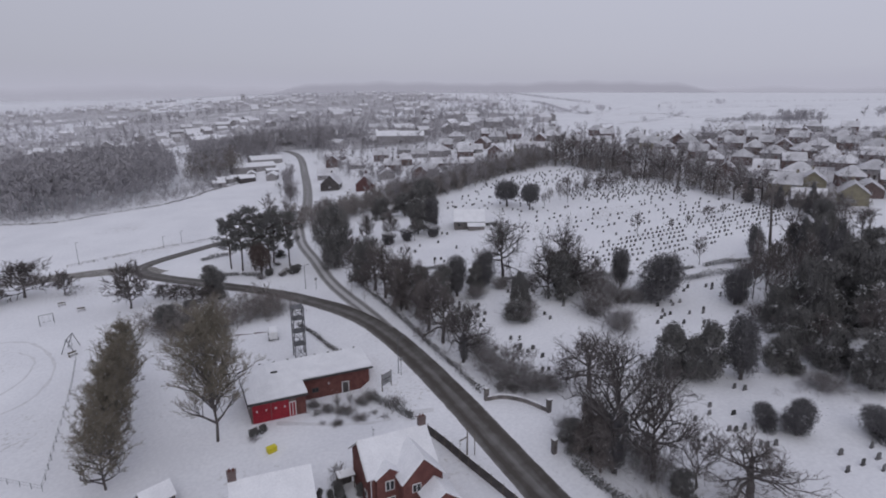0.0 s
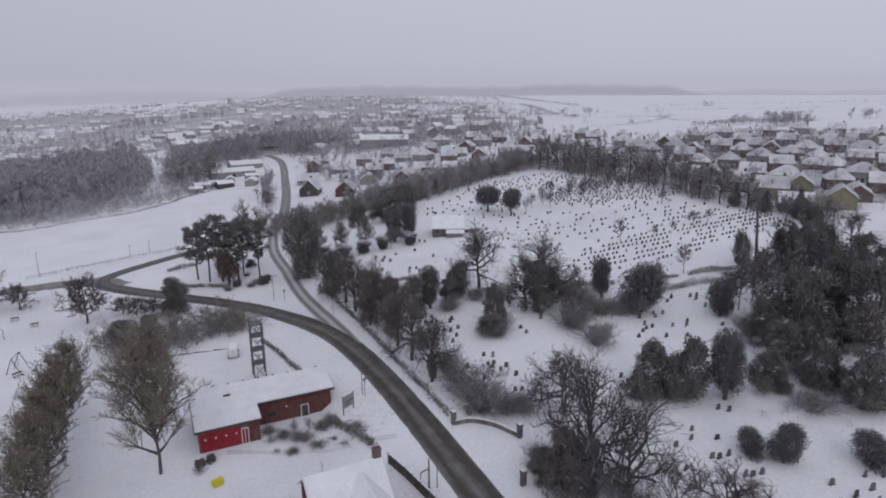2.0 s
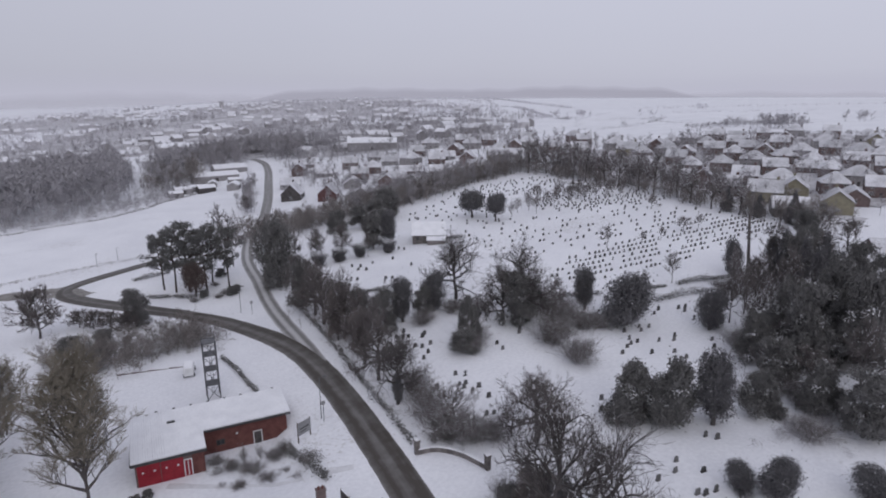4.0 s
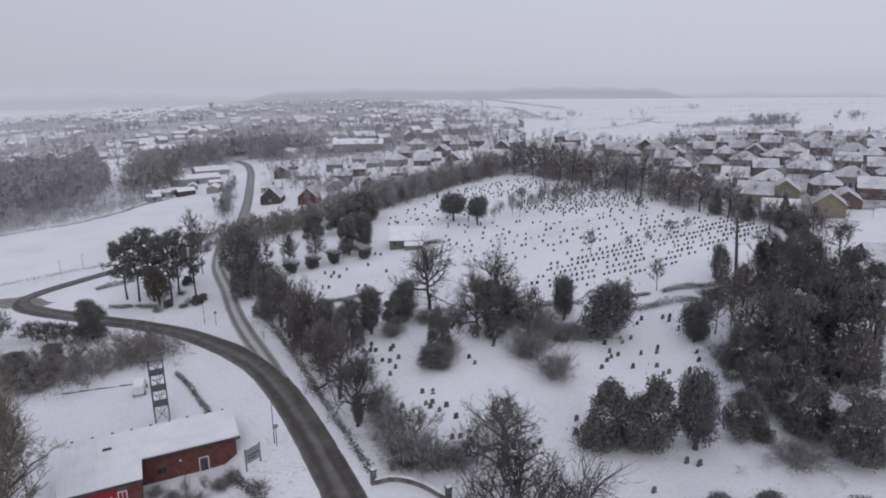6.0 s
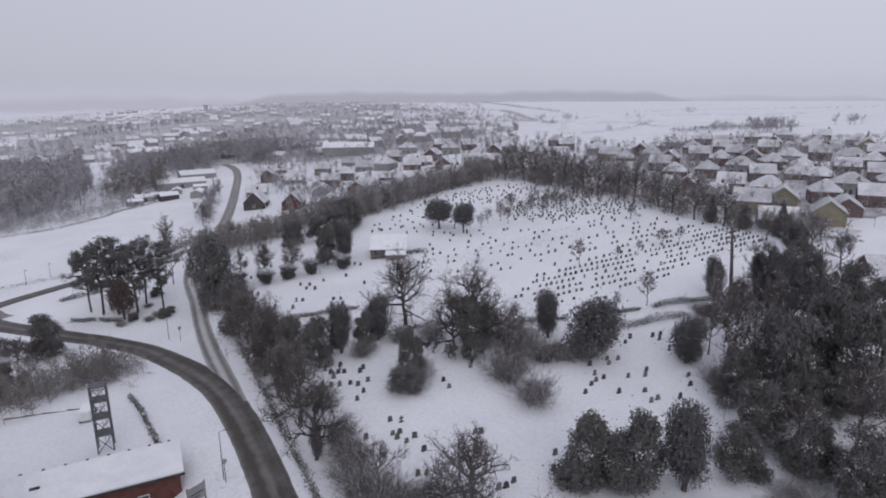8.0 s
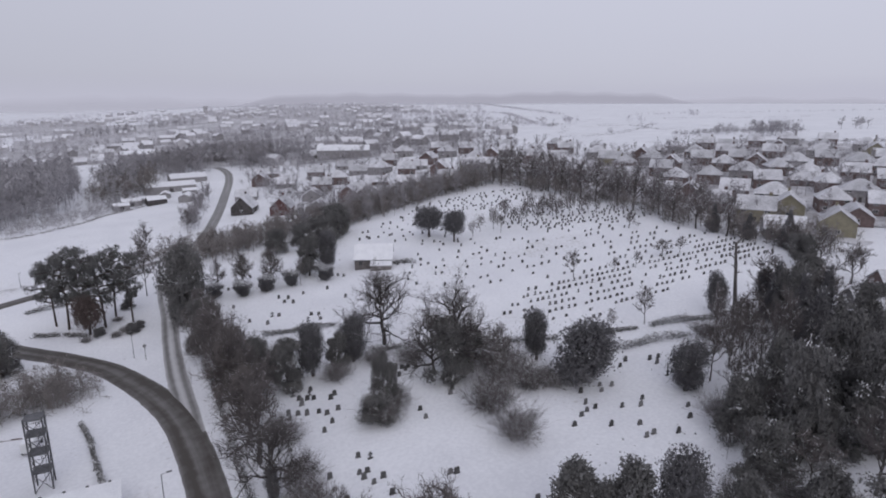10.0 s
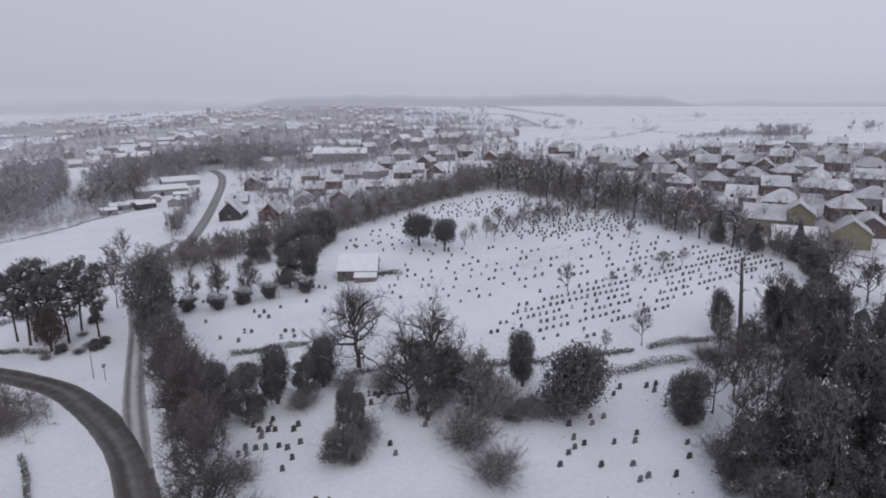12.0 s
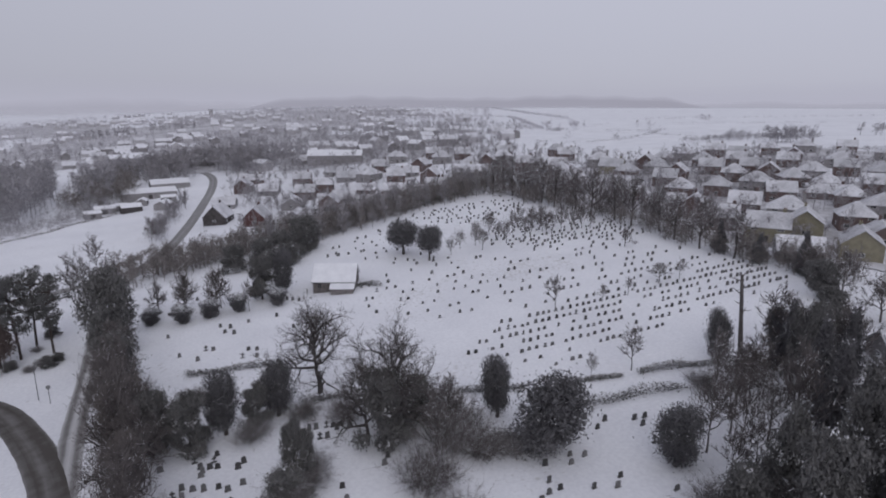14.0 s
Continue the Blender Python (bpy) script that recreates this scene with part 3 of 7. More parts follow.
OAKS = [template("oak_tree", list(zip(("trunk", "crown"), bare_tree_meshes(s, counts=(13, 5, 4, 4, 3), lean=0.10, top_z=0.56, girth=0.042, first=0.42, limb=0.46, up=0.30, thin=0.0025, crook=0.24, heavy=0.62, ratio=0.62, frost=0.02)))) for s in (1, 2, 3, 14)]
OAK_BARK = mat("oak_bark", (0.055, 0.05, 0.05), (0.11, 0.10, 0.098), 1.5, 0.95, 0.5, 10, 0.1)
OAK_TWIG = mat("oak_twigs", (0.085, 0.077, 0.077), (0.16, 0.146, 0.145), 0.6, 0.95, 0.0, 10, 0.1, island=0.14)
OAK_OPEN = [template("oak_tree", list(zip(("trunk", "crown"), bare_tree_meshes(s, counts=(14, 5, 5, 4, 3), lean=0.22, top_z=0.62, girth=0.033, first=0.36, limb=0.42, up=0.26, thin=0.0016, crook=0.20, heavy=0.60, ratio=0.62, frost=0.03, twig=OAK_TWIG, bark=OAK_BARK)))) for s in (41, 42, 43)]
DENSE = [template("bare_tree", list(zip(("trunk", "crown"), bare_tree_meshes(s, levels=4, counts=(18, 6, 5, 8), lean=0.1, top_z=0.62, girth=0.03, first=0.26, limb=0.42, up=0.35, thin=0.0046, oval=0.5, frost=0.02)))) for s in (19, 40)]
YOUNG = [template("bare_tree", list(zip(("trunk", "crown"), bare_tree_meshes(s, levels=4, counts=(11, 4, 4, 6), lean=0.45, top_z=0.36, girth=0.022, first=0.45, limb=0.60, up=0.35, thin=0.0034, frost=0.03)))) for s in (15, 16, 17)]
OAKS_LITE = [template("bare_tree", list(zip(("trunk", "crown"), bare_tree_meshes(s, levels=4, counts=(12, 5, 5, 7), lean=0.3, top_z=0.55, girth=0.03, first=0.4, limb=0.48, thin=0.0046)))) for s in (84, 85, 86)]
SLIM = [template("bare_tree", list(zip(("trunk", "crown"), bare_tree_meshes(s, levels=4, counts=(11, 5, 4, 6), lean=0.5, up=0.5, thin=0.0044)))) for s in (4, 5, 6)]
OLIVE = [template("bare_tree", list(zip(("trunk", "crown"), bare_tree_meshes(s, counts=(30, 5, 5, 5, 5), lean=0.55, up=0.75, ratio=0.52, twig=OLIVE_TWIG, first=0.10, thin=0.0024, frost=0.01, girth=0.026, top_z=0.86, limb=0.30, oval=0.8, crook=0.12)))) for s in (7, 8)]
OLIVE_TALL = [template("bare_tree", list(zip(("trunk", "crown"), bare_tree_meshes(18, counts=(34, 6, 5, 6, 6), lean=0.85, up=0.85, ratio=0.54, twig=OLIVE_TWIG, first=0.16, thin=0.0016, frost=0.01, girth=0.026, top_z=0.82, limb=0.30, oval=0.6, crook=0.12))))]
GREY = [template("bare_tree", list(zip(("trunk", "crown"), bare_tree_meshes(s, levels=4, counts=(12, 5, 5, 7), lean=0.4, twig=HAZEL, thin=0.0046, frost=0.10, top_z=0.6, girth=0.03)))) for s in (9, 10)]
TWIGGY = [template("shrub", [("stems", bush_mesh(s, 84, t_, thin=0.0028))]) for s, t_ in ((51, HAZEL), (52, TWIG), (53, HAZEL))]
YEW_ROUND = [template("yew_tree", [("trunk", trunk_mesh(0.05, 0.4)), ("crown", leaf_mesh(s, lobes(s, 12, "round"), 8000, 0.023, YEW, snowy=0.02, rough=0.08))]) for s in (21, 22, 20)]
YEW_DRUM = [template("yew_tree", [("trunk", trunk_mesh(0.05, 0.3)), ("crown", leaf_mesh(s, lobes(s, 16, "drum"), 10000, 0.0205, YEW, snowy=0.05, rough=0.06))]) for s in (61, 62)]
CAPPED = [template("yew_bush", [("trunk", trunk_mesh(0.05, 0.3)), ("crown", leaf_mesh(s, lobes(s, 18, "cup"), 7000, 0.028, YEW, snowy=0.04, rough=0.05, cap=0.7))]) for s in (63, 64)]
CEDAR = [template("conifer_tree", [("trunk", trunk_mesh(0.04, 0.5)), ("crown", leaf_mesh(s, lobes(s, 46, "cedar"), 15000, 0.017, IVY, snowy=0.06, rough=0.3))]) for s in (91,)]
YEW_COLUMN = [template("yew_tree", [("trunk", trunk_mesh(0.07, 0.4)), ("crown", leaf_mesh(s, lobes(s, 10, "column"), 10000, 0.020, YEW, snowy=0.015, rough=0.08))]) for s in (23, 24)]
SPIRE = [template("conifer_tree", [("trunk", trunk_mesh(0.05, 0.5)), ("crown", leaf_mesh(s, lobes(s, 14, "spire"), 8000, 0.022, YEW, snowy=0.03))]) for s in (25, 26)]
RAGGED = [template("evergreen_tree", [("trunk", trunk_mesh(0.04, 0.6)), ("crown", leaf_mesh(s, lobes(s, 28, "ragged"), 11000, 0.0215, IVY, snowy=0.05))]) for s in (27, 28, 29, 30)]
RAGGED_BROWN = [template("evergreen_tree", [("trunk", trunk_mesh(0.04, 0.7)), ("crown", leaf_mesh(s, lobes(s, 30, "ragged"), 8000, 0.019, BROWN_IVY, snowy=0.03, rough=0.3))]) for s in (92, 93)]
RAGGED_LITE = [template("evergreen_tree", [("trunk", trunk_mesh(0.04, 0.6)), ("crown", leaf_mesh(s, lobes(s, 26, "ragged"), 8000, 0.024, IVY, snowy=0.03))]) for s in (81, 82, 83)]
MOUND = [template("yew_tree", [("trunk", trunk_mesh(0.04, 0.5)), ("crown", leaf_mesh(s, lobes(s, 18, "mound"), 10500, 0.0225, IVY, snowy=0.07, rough=0.14))]) for s in (87, 88)]
RAGGED_SNOWY = [template("evergreen_tree", [("trunk", trunk_mesh(0.04, 0.6)), ("crown", leaf_mesh(s, lobes(s, 30, "ragged"), 12000, 0.021, IVY, snowy=0.13, rough=0.28))]) for s in (89, 90)]
PINES = [template("pine_tree", pine_meshes(s)) for s in (31, 32, 33)]


def each(kinds, rows, label, category="tree", group=""):
    """Plant rows of x, y, height, width, taking the kinds in turn."""
    for i, (x, y, tall, wide) in enumerate(rows):
        plant(kinds[i % len(kinds)], x, y, tall, wide, label, category, group)


each(OLIVE, [(-6.5, 88.6, 12.5, 7.2), (-5.9, 95.0, 13.6, 6.8), (-5.2, 101.5, 14.0, 7.2), (-4.3, 108.4, 13.8, 6.8), (-3.4, 115.3, 13.4, 7.0), (-2.6, 122.0, 13.2, 6.8)], "bare olive-brown hornbeam in a row on the snowy grass", group="row of hornbeams")
each(OLIVE_TALL, [(9.2, 91.8, 23.0, 9.8)], "tall bare tree with dense olive-brown twigs beside the fire station")
each(DENSE, [(-25.8, 196.0, 10.8, 14.4), (-33.0, 195.0, 8.0, 9.0), (-15.9, 190.9, 7.2, 6.5), (-0.3, 167.5, 12.6, 10.0)], "bare rounded tree at the edge of the playing field")
each(RAGGED, [(19.3, 162.6, 9.3, 6.7)], "dark ivy-clad tree beside the road bend")
each(PINES, [(27.8, 186.1, 17.0, 7.4), (30.4, 182.4, 20.0, 9.2), (33.7, 180.7, 19.6, 9.0), (37.8, 179.0, 18.4, 8.6), (43.6, 178.6, 17.0, 7.8), (40.2, 184.5, 17.4, 8.0)], "tall pine with a bare trunk and flat dark crown", group="stand of pines")
each(CEDAR, [(54.6, 169.0, 19.0, 11.5)], "tall broad dark conifer beside the side road")
each(RAGGED_BROWN, [(54.2, 121.0, 11.0, 4.6), (55.2, 112.0, 9.5, 4.4)], "tall tree thick with brownish ivy beside the road")
each(RAGGED, [(63.2, 118.0, 9.0, 5.4), (86.8, 104.6, 11.5, 7.8), (86.9, 178.8, 11.4, 6.6)], "dark ivy-grown evergreen with snow on its sprays")
each(YEW_COLUMN, [(103.8, 103.0, 9.4, 4.7), (116.4, 81.3, 8.4, 6.2), (88.4, 59.0, 11.1, 5.7)], "dark columnar yew among the graves")
each(YEW_COLUMN, [(68.2, 119.7, 10.0, 5.0), (75.9, 120.0, 9.0, 5.2)], "dark upright yew with snow lying on its shoulders")
each(YEW_DRUM, [(105.7, 92.9, 10.8, 10.2), (79.0, 48.2, 4.2, 3.8), (81.0, 44.5, 6.0, 4.4), (89.6, 38.5, 4.6, 5.2)], "broad dark yew clipped to the ground")
each(YEW_ROUND, [(129.4, 189.3, 9.7, 9.6), (132.1, 178.6, 9.8, 6.6)], "dark rounded yew standing in the snow")
each(MOUND, [(80.6, 66.9, 9.4, 8.2), (84.0, 62.4, 10.2, 8.0), (82.2, 63.6, 7.5, 6.0)], "dark evergreen with snow-flecked sprays")
each(OAK_OPEN[1:] + OAK_OPEN[:1], [(53.6, 91.7, 12.4, 9.6), (83.2, 122.8, 16.7, 14.0)], "large bare oak with a spreading dark crown")
each(OAK_OPEN, [(57.4, 48.6, 15.5, 13.5), (54.4, 52.6, 20.5, 13.0)], "large bare roadside oak with open spreading branches")
each(SLIM, [(136.4, 130.1, 7.3, 4.2), (129.3, 101.7, 7.9, 4.3), (70.1, 182.3, 10.3, 5.5), (77.5, 179.5, 10.4, 5.6)], "small bare tree among the headstones")


# ---- houses ----
def gable_wall(L, W, eave, ridge):
    """A solid wall block with gable ends; the ridge runs along x."""
    bm = bmesh.new()
    a = [bm.verts.new((x, y, z)) for x in (-L / 2, L / 2) for y, z in ((-W / 2, -1.5), (W / 2, -1.5), (W / 2, eave), (0, ridge), (-W / 2, eave))]
    bm.faces.new(a[4::-1])
    bm.faces.new(a[5:])
    for i in range(5):
        bm.faces.new((a[i], a[(i + 1) % 5], a[5 + (i + 1) % 5], a[5 + i]))
    return bm


def roof_slabs(L, W, eave, ridge, over=0.35, thick=0.28):
    """Two sloping slabs with a snow cover, meeting at the ridge."""
    bm = bmesh.new()
    k = (ridge - eave) / (W / 2)
    prof = [(-W / 2 - over, eave - over * k), (0, ridge), (W / 2 + over, eave - over * k), (W / 2 + over, eave - over * k + thick), (0, ridge + thick * 1.1), (-W / 2 - over, eave - over * k + thick)]
    rings = [[bm.verts.new((x, y, z + 0.02)) for y, z in prof] for x in (-L / 2 - over, L / 2 + over)]
    bm.faces.new(rings[0])
    bm.faces.new(rings[1][::-1])
    for i in range(6):
        bm.faces.new((rings[0][i], rings[1][i], rings[1][(i + 1) % 6], rings[0][(i + 1) % 6]))
    bmesh.ops.recalc_face_normals(bm, faces=bm.faces[:])
    bmesh.ops.bevel(bm, geom=[e for e in bm.edges if all(v.co.z > eave - 1 for v in e.verts)], offset=0.07, segments=1, affect="EDGES")
    return bm


def hip_roof(L, W, eave, ridge, over=0.35, thick=0.25):
    bm = bmesh.new()
    a, b, r = L / 2 + over, W / 2 + over, max(0.4, L / 2 - W / 2)
    lo = [bm.verts.new((x, y, eave - 0.1)) for x, y in ((-a, -b), (a, -b), (a, b), (-a, b))]
    mid = [bm.verts.new((v.co.x, v.co.y, eave - 0.1 + thick)) for v in lo]
    t = [bm.verts.new((-r, 0, ridge + thick)), bm.verts.new((r, 0, ridge + thick))]
    bm.faces.new(lo[::-1])
    for i in range(4):
        bm.faces.new((lo[i], lo[(i + 1) % 4], mid[(i + 1) % 4], mid[i]))
    bm.faces.new((mid[0], mid[1], t[1], t[0]))
    bm.faces.new((mid[2], mid[3], t[0], t[1]))
    bm.faces.new((mid[1], mid[2], t[1]))
    bm.faces.new((mid[3], mid[0], t[0]))
    return bm


def window(parent, x, y, z, w, hgt, face, frame_mat=WHITE_PAINT):
    """A window: a frame on a wall that faces the angle given, with two panes set in it."""
    t = 0.09
    fr = part("window", boxes((-w / 2, w / 2, 0, 0.06, 0, hgt)), frame_mat, parent)
    fr.matrix_basis = pose(x, y, z, 0, 0, face - 90)
    part("pane", boxes((-w / 2 + t, -t / 2, 0.02, 0.066, t, hgt - t)), PANE, fr)
    part("pane", boxes((t / 2, w / 2 - t, 0.02, 0.066, t, hgt - t)), PANE, fr)
    return fr


def chimney(parent, x, y, z0, z1, material, s=0.45):
    c = part("chimney", boxes((-s, s, -s * 0.7, s * 0.7, z0, z1), (-s - 0.06, s + 0.06, -s * 0.7 - 0.06, s * 0.7 + 0.06, z1, z1 + 0.15)), material, parent)
    c.matrix_basis = pose(x, y, 0)
    bm = bmesh.new()
    rod(bm, (-s * 0.45, 0, z1 + 0.15), (-s * 0.45, 0, z1 + 0.55), 0.13, 0.10, 8)
    rod(bm, (s * 0.45, 0, z1 + 0.15), (s * 0.45, 0, z1 + 0.5), 0.13, 0.10, 8)
    part("chimney_pot", bm, BRICK, c)
    return c


def house(L, W, eave, ridge, wall, label, category="house", group="", hip=False, stack=True):
    ob = thing("house", pose(0, 0, 0), label, category, group)
    if hip:
        part("wall", boxes((-L / 2, L / 2, -W / 2, W / 2, -1.5, eave - 0.05)), wall, ob)
        part("roof", hip_roof(L, W, eave, ridge), THIN_ROOF, ob, "hipped roof under snow")
    else:
        part("wall", gable_wall(L, W, eave, ridge), wall, ob)
        part("roof", roof_slabs(L, W, eave, ridge), THIN_ROOF, ob, "pitched roof under snow")
    for side, face in ((-1, -90), (1, 90)):
        for k in (-0.3, 0.3):
            for z in ((0.9, 3.4) if eave > 4 else (0.9,)):
                window(ob, k * L, side * W / 2, z, 1.5, 1.2, face)
    window(ob, -L / 2, 0, 0.9, 1.3, 1.2, 180)
    window(ob, L / 2, 0, 3.3 if eave > 4 else 0.9, 1.2, 1.1, 0)
    door = part("door", boxes((-0.45, 0.45, -W / 2 - 0.05, -W / 2 + 0.02, -0.2, 1.9)), DARKWALL, ob)
    if stack:
        chimney(ob, L * 0.34, 0.25, eave, ridge + 1.0, wall)
    return ob


def settle(kinds, rows, labels, group):
    """Place houses of the kinds in turn at x, y, turn."""
    for i, (x, y, rz, k) in enumerate(rows):
        name, make, first = kinds[k]
        if first is None:
            ob = kinds[k][2] = make()
            ob.matrix_basis = lay(x, y, rz, (1.0, 1.0, 0.94))
        else:
            ob = copy_thing(first, lay(x, y, rz, (1.0, 1.0, 0.94)))
        tagged(ob, labels[k], "house", group)


# ---- graves ----
def headstone_mesh(seed, style):
    """An upright slab on a plinth, 1 m high, with a round, pointed or flat head."""
    rng = random.Random(seed)
    w, d = 0.34, 0.07
    prof = [(-w, 0.12)]
    if style == "round":
        prof += [(-w, 0.72)] + [(-w * math.cos(a), 0.72 + 0.26 * math.sin(a)) for a in (0.5, 1.05, 1.57, 2.1, 2.64)] + [(w, 0.72)]
    elif style == "point":
        prof += [(-w, 0.72), (-w * 0.5, 0.9), (0, 1.0), (w * 0.5, 0.9), (w, 0.72)]
    elif style == "cross":
        prof = [(-0.11, 0.12), (-0.11, 0.62), (-0.34, 0.62), (-0.34, 0.84), (-0.11, 0.84), (-0.11, 1.1), (0.11, 1.1), (0.11, 0.84), (0.34, 0.84), (0.34, 0.62), (0.11, 0.62)]
    else:
        prof += [(-w, 0.86), (-w * 0.85, 0.92), (w * 0.85, 0.92), (w, 0.86)]
    prof += [(-prof[0][0], 0.12)]
    bm = bmesh.new()
    f = [bm.verts.new((x, -d, z)) for x, z in prof]
    b = [bm.verts.new((x, d, z)) for x, z in prof]
    bm.faces.new(f)
    bm.faces.new(b[::-1])
    n = len(prof)
    for i in range(n):
        bm.faces.new((f[(i + 1) % n], f[i], b[i], b[(i + 1) % n]))
    box(bm, -w - 0.08, w + 0.08, -0.16, 0.16, -0.3, 0.12)
    me = bpy.data.meshes.new("headstone")
    bm.to_mesh(me)
    bm.free()
    me.materials.append(STONE)
    return me


STONES = [headstone_mesh(i, s) for i, s in enumerate(("round", "flat", "point", "cross"))]
STONE_LABELS = ["grey round-headed headstone standing in snow", "grey flat-topped headstone standing in snow", "grey pointed headstone standing in snow", "grey stone cross standing in snow"]


def headstone(x, y, rz, s, style, group):
    ob = new("headstone", STONES[style])
    ob.matrix_basis = lay(x, y, rz, s)
    return tagged(ob, STONE_LABELS[style], "headstone", group)


def inside(x, y, poly):
    c = False
    for (x1, y1), (x2, y2) in zip(poly, poly[1:] + poly[:1]):
        if (y1 > y) != (y2 > y) and x < (x2 - x1) * (y - y1) / (y2 - y1) + x1:
            c = not c
    return c


def grave_rows(rng, poly, angle, row_gap, gap, keep, jitter):
    """Positions on parallel rows within an outline."""
    cx, cy = sum(p[0] for p in poly) / len(poly), sum(p[1] for p in poly) / len(poly)
    c, s = math.cos(radians(angle)), math.sin(radians(angle))
    out = []
    for i in range(-60, 61):
        shift = rng.uniform(0, gap)
        for j in range(-120, 121):
            a, b = j * gap + shift + rng.uniform(-jitter, jitter), i * row_gap + rng.uniform(-jitter, jitter) * 0.5
            x, y = cx + a * c - b * s, cy + a * s + b * c
            if inside(x, y, poly) and rng.random() < keep * (0.62 + 0.5 * noise.noise((x * 0.09, y * 0.09, 3.0))):
                out.append((x, y, angle + rng.uniform(-6, 6)))
    return out


rng = random.Random(5)
# close rows on the near slope, scattered stones in the middle, crowded old plots at the back
spots = grave_rows(rng, [(108, 122), (123, 131), (136, 129.5), (152, 129), (167, 126), (192, 129), (186, 112), (172, 109), (158, 112), (137, 109), (121, 110)], -7.5, 3.3, 1.55, 1.2, 0.3)
spots += grave_rows(rng, [(136, 130), (154, 138), (175, 152), (186, 146), (190, 131), (167, 127), (152, 129.5)], -7.5, 4.2, 2.1, 0.95, 0.5)
spots += grave_rows(rng, [(104, 170), (125, 185), (143, 175), (160, 158), (175, 152), (154, 138), (136, 130), (123, 132), (116, 138), (104, 152)], -5.5, 4.8, 2.3, 0.72, 0.55)
spots += grave_rows(rng, [(150, 176), (160, 195), (179, 193), (195, 182), (195, 160), (176, 153), (163, 161)], -6, 3.2, 1.7, 1.1, 0.8)
spots += grave_rows(rng, [(134, 221), (153, 240), (186, 238), (197, 228), (188, 208), (166, 207), (155, 211), (147, 213)], -10, 4.2, 2.2, 1.0, 1.0)
spots += grave_rows(rng, [(112, 206), (134, 224), (149, 201), (135, 176), (120, 186)], -10, 4.4, 2.4, 0.65, 1.1)
spots.sort(key=lambda p: math.hypot(p[0] - 70, p[1] - 60))
for i, (x, y, rz) in enumerate(spots[:220]):
    headstone(x, y, rz, (rng.uniform(0.65, 1.0), 1, rng.uniform(0.5, 0.9)), rng.choice((0, 0, 1, 1, 1, 2, 3)), "headstones of the upper cemetery")
far_v, far_q, nv = [], [], 0
for x, y, rz in spots[220:]:
    w_, z_, g_ = rng.uniform(0.22, 0.38), rng.uniform(0.5, 0.95), h(x, y)
    c, s = math.cos(radians(rz)), math.sin(radians(rz))
    for zz in (-0.2, z_ * 0.8, z_):
        k = 1 if zz < z_ else 0.6
        for a, b in ((-w_ * k, -0.09), (w_ * k, -0.09), (w_ * k, 0.09), (-w_ * k, 0.09)):
            far_v.append((x + a * c - b * s, y + a * s + b * c, g_ + zz))
    for r in (0, 4):
        far_q += [(nv + r + i, nv + r + (i + 1) % 4, nv + r + 4 + (i + 1) % 4, nv + r + 4 + i) for i in range(4)]
    far_q.append((nv + 8, nv + 9, nv + 10, nv + 11))
    nv += 12
solid("headstones", mesh_of("headstones", far_v, far_q, mats=[STONE]), None, pose(0, 0, 0), "many grey headstones in rows across the snow", "headstones", kind="stuff")


def graves_at(rows, group, seed):
    rg = random.Random(seed)
    for x, y in rows:
        headstone(x, y, -8 + rg.uniform(-9, 9), (rg.uniform(0.8, 1.05), 1.1, rg.uniform(0.75, 1.05)), rg.choice((0, 0, 0, 0, 0, 0, 1, 1, 1, 1, 1, 2, 2, 2, 3)), group)


LOWER = "headstones of the lower churchyard"
graves_at([(68.1, 110.6), (68.0, 107.0), (64.8, 90.7), (64.9, 89.4), (65.8, 90.4), (65.6, 87.8), (67.1, 88.2), (61.2, 92.1), (63.5, 80.4), (64.6, 80.0), (62.3, 77.1), (61.5, 86.8), (58.9, 87.7), (74.7, 83.9), (75.4, 83.5), (71.4, 71.8), (72.8, 72.1), (70.5, 72.1), (80.7, 73.5), (78.3, 71.0), (102.9, 90.5), (106.0, 89.0), (108.6, 89.4), (99.8, 85.7), (101.5, 85.7), (95.5, 83.6), (99.9, 80.7), (103.4, 78.6), (101.6, 75.7), (103.0, 75.7), (107.6, 82.3), (120.0, 91.8), (119.9, 90.1), (112.8, 77.9), (110.4, 75.6), (114.3, 93.2), (78.5, 99.5), (78.2, 97.1), (84.8, 100.9), (66.0, 94.1)], LOWER, 1)
graves_at([(69.8, 50.7), (67.6, 49.9), (74.5, 50.4), (75.2, 49.8), (72.0, 45.9), (74.8, 45.6), (75.5, 45.1), (78.6, 52.8), (77.5, 56.2), (72.7, 54.9), (81.7, 38.7), (88.3, 36.0), (84.6, 35.5), (82.8, 33.9), (81.8, 35.9), (66.7, 84.6), (67.3, 92.9)], LOWER, 2)
graves_at([(64.0, 116.5), (63.3, 115.3), (66.2, 115.2), (64.9, 112.8), (65.6, 113.9), (69.0, 111.4), (63.6, 111.7), (62.3, 109.4), (61.1, 110.4), (59.9, 109.4), (65.2, 108.0), (59.1, 116.2), (80.3, 110.5), (79.3, 110.8), (81.9, 112.6), (82.9, 112.3), (83.9, 111.4), (79.6, 113.4), (85.8, 102.1), (101.2, 87.5), (105.1, 83.7)], LOWER, 3)
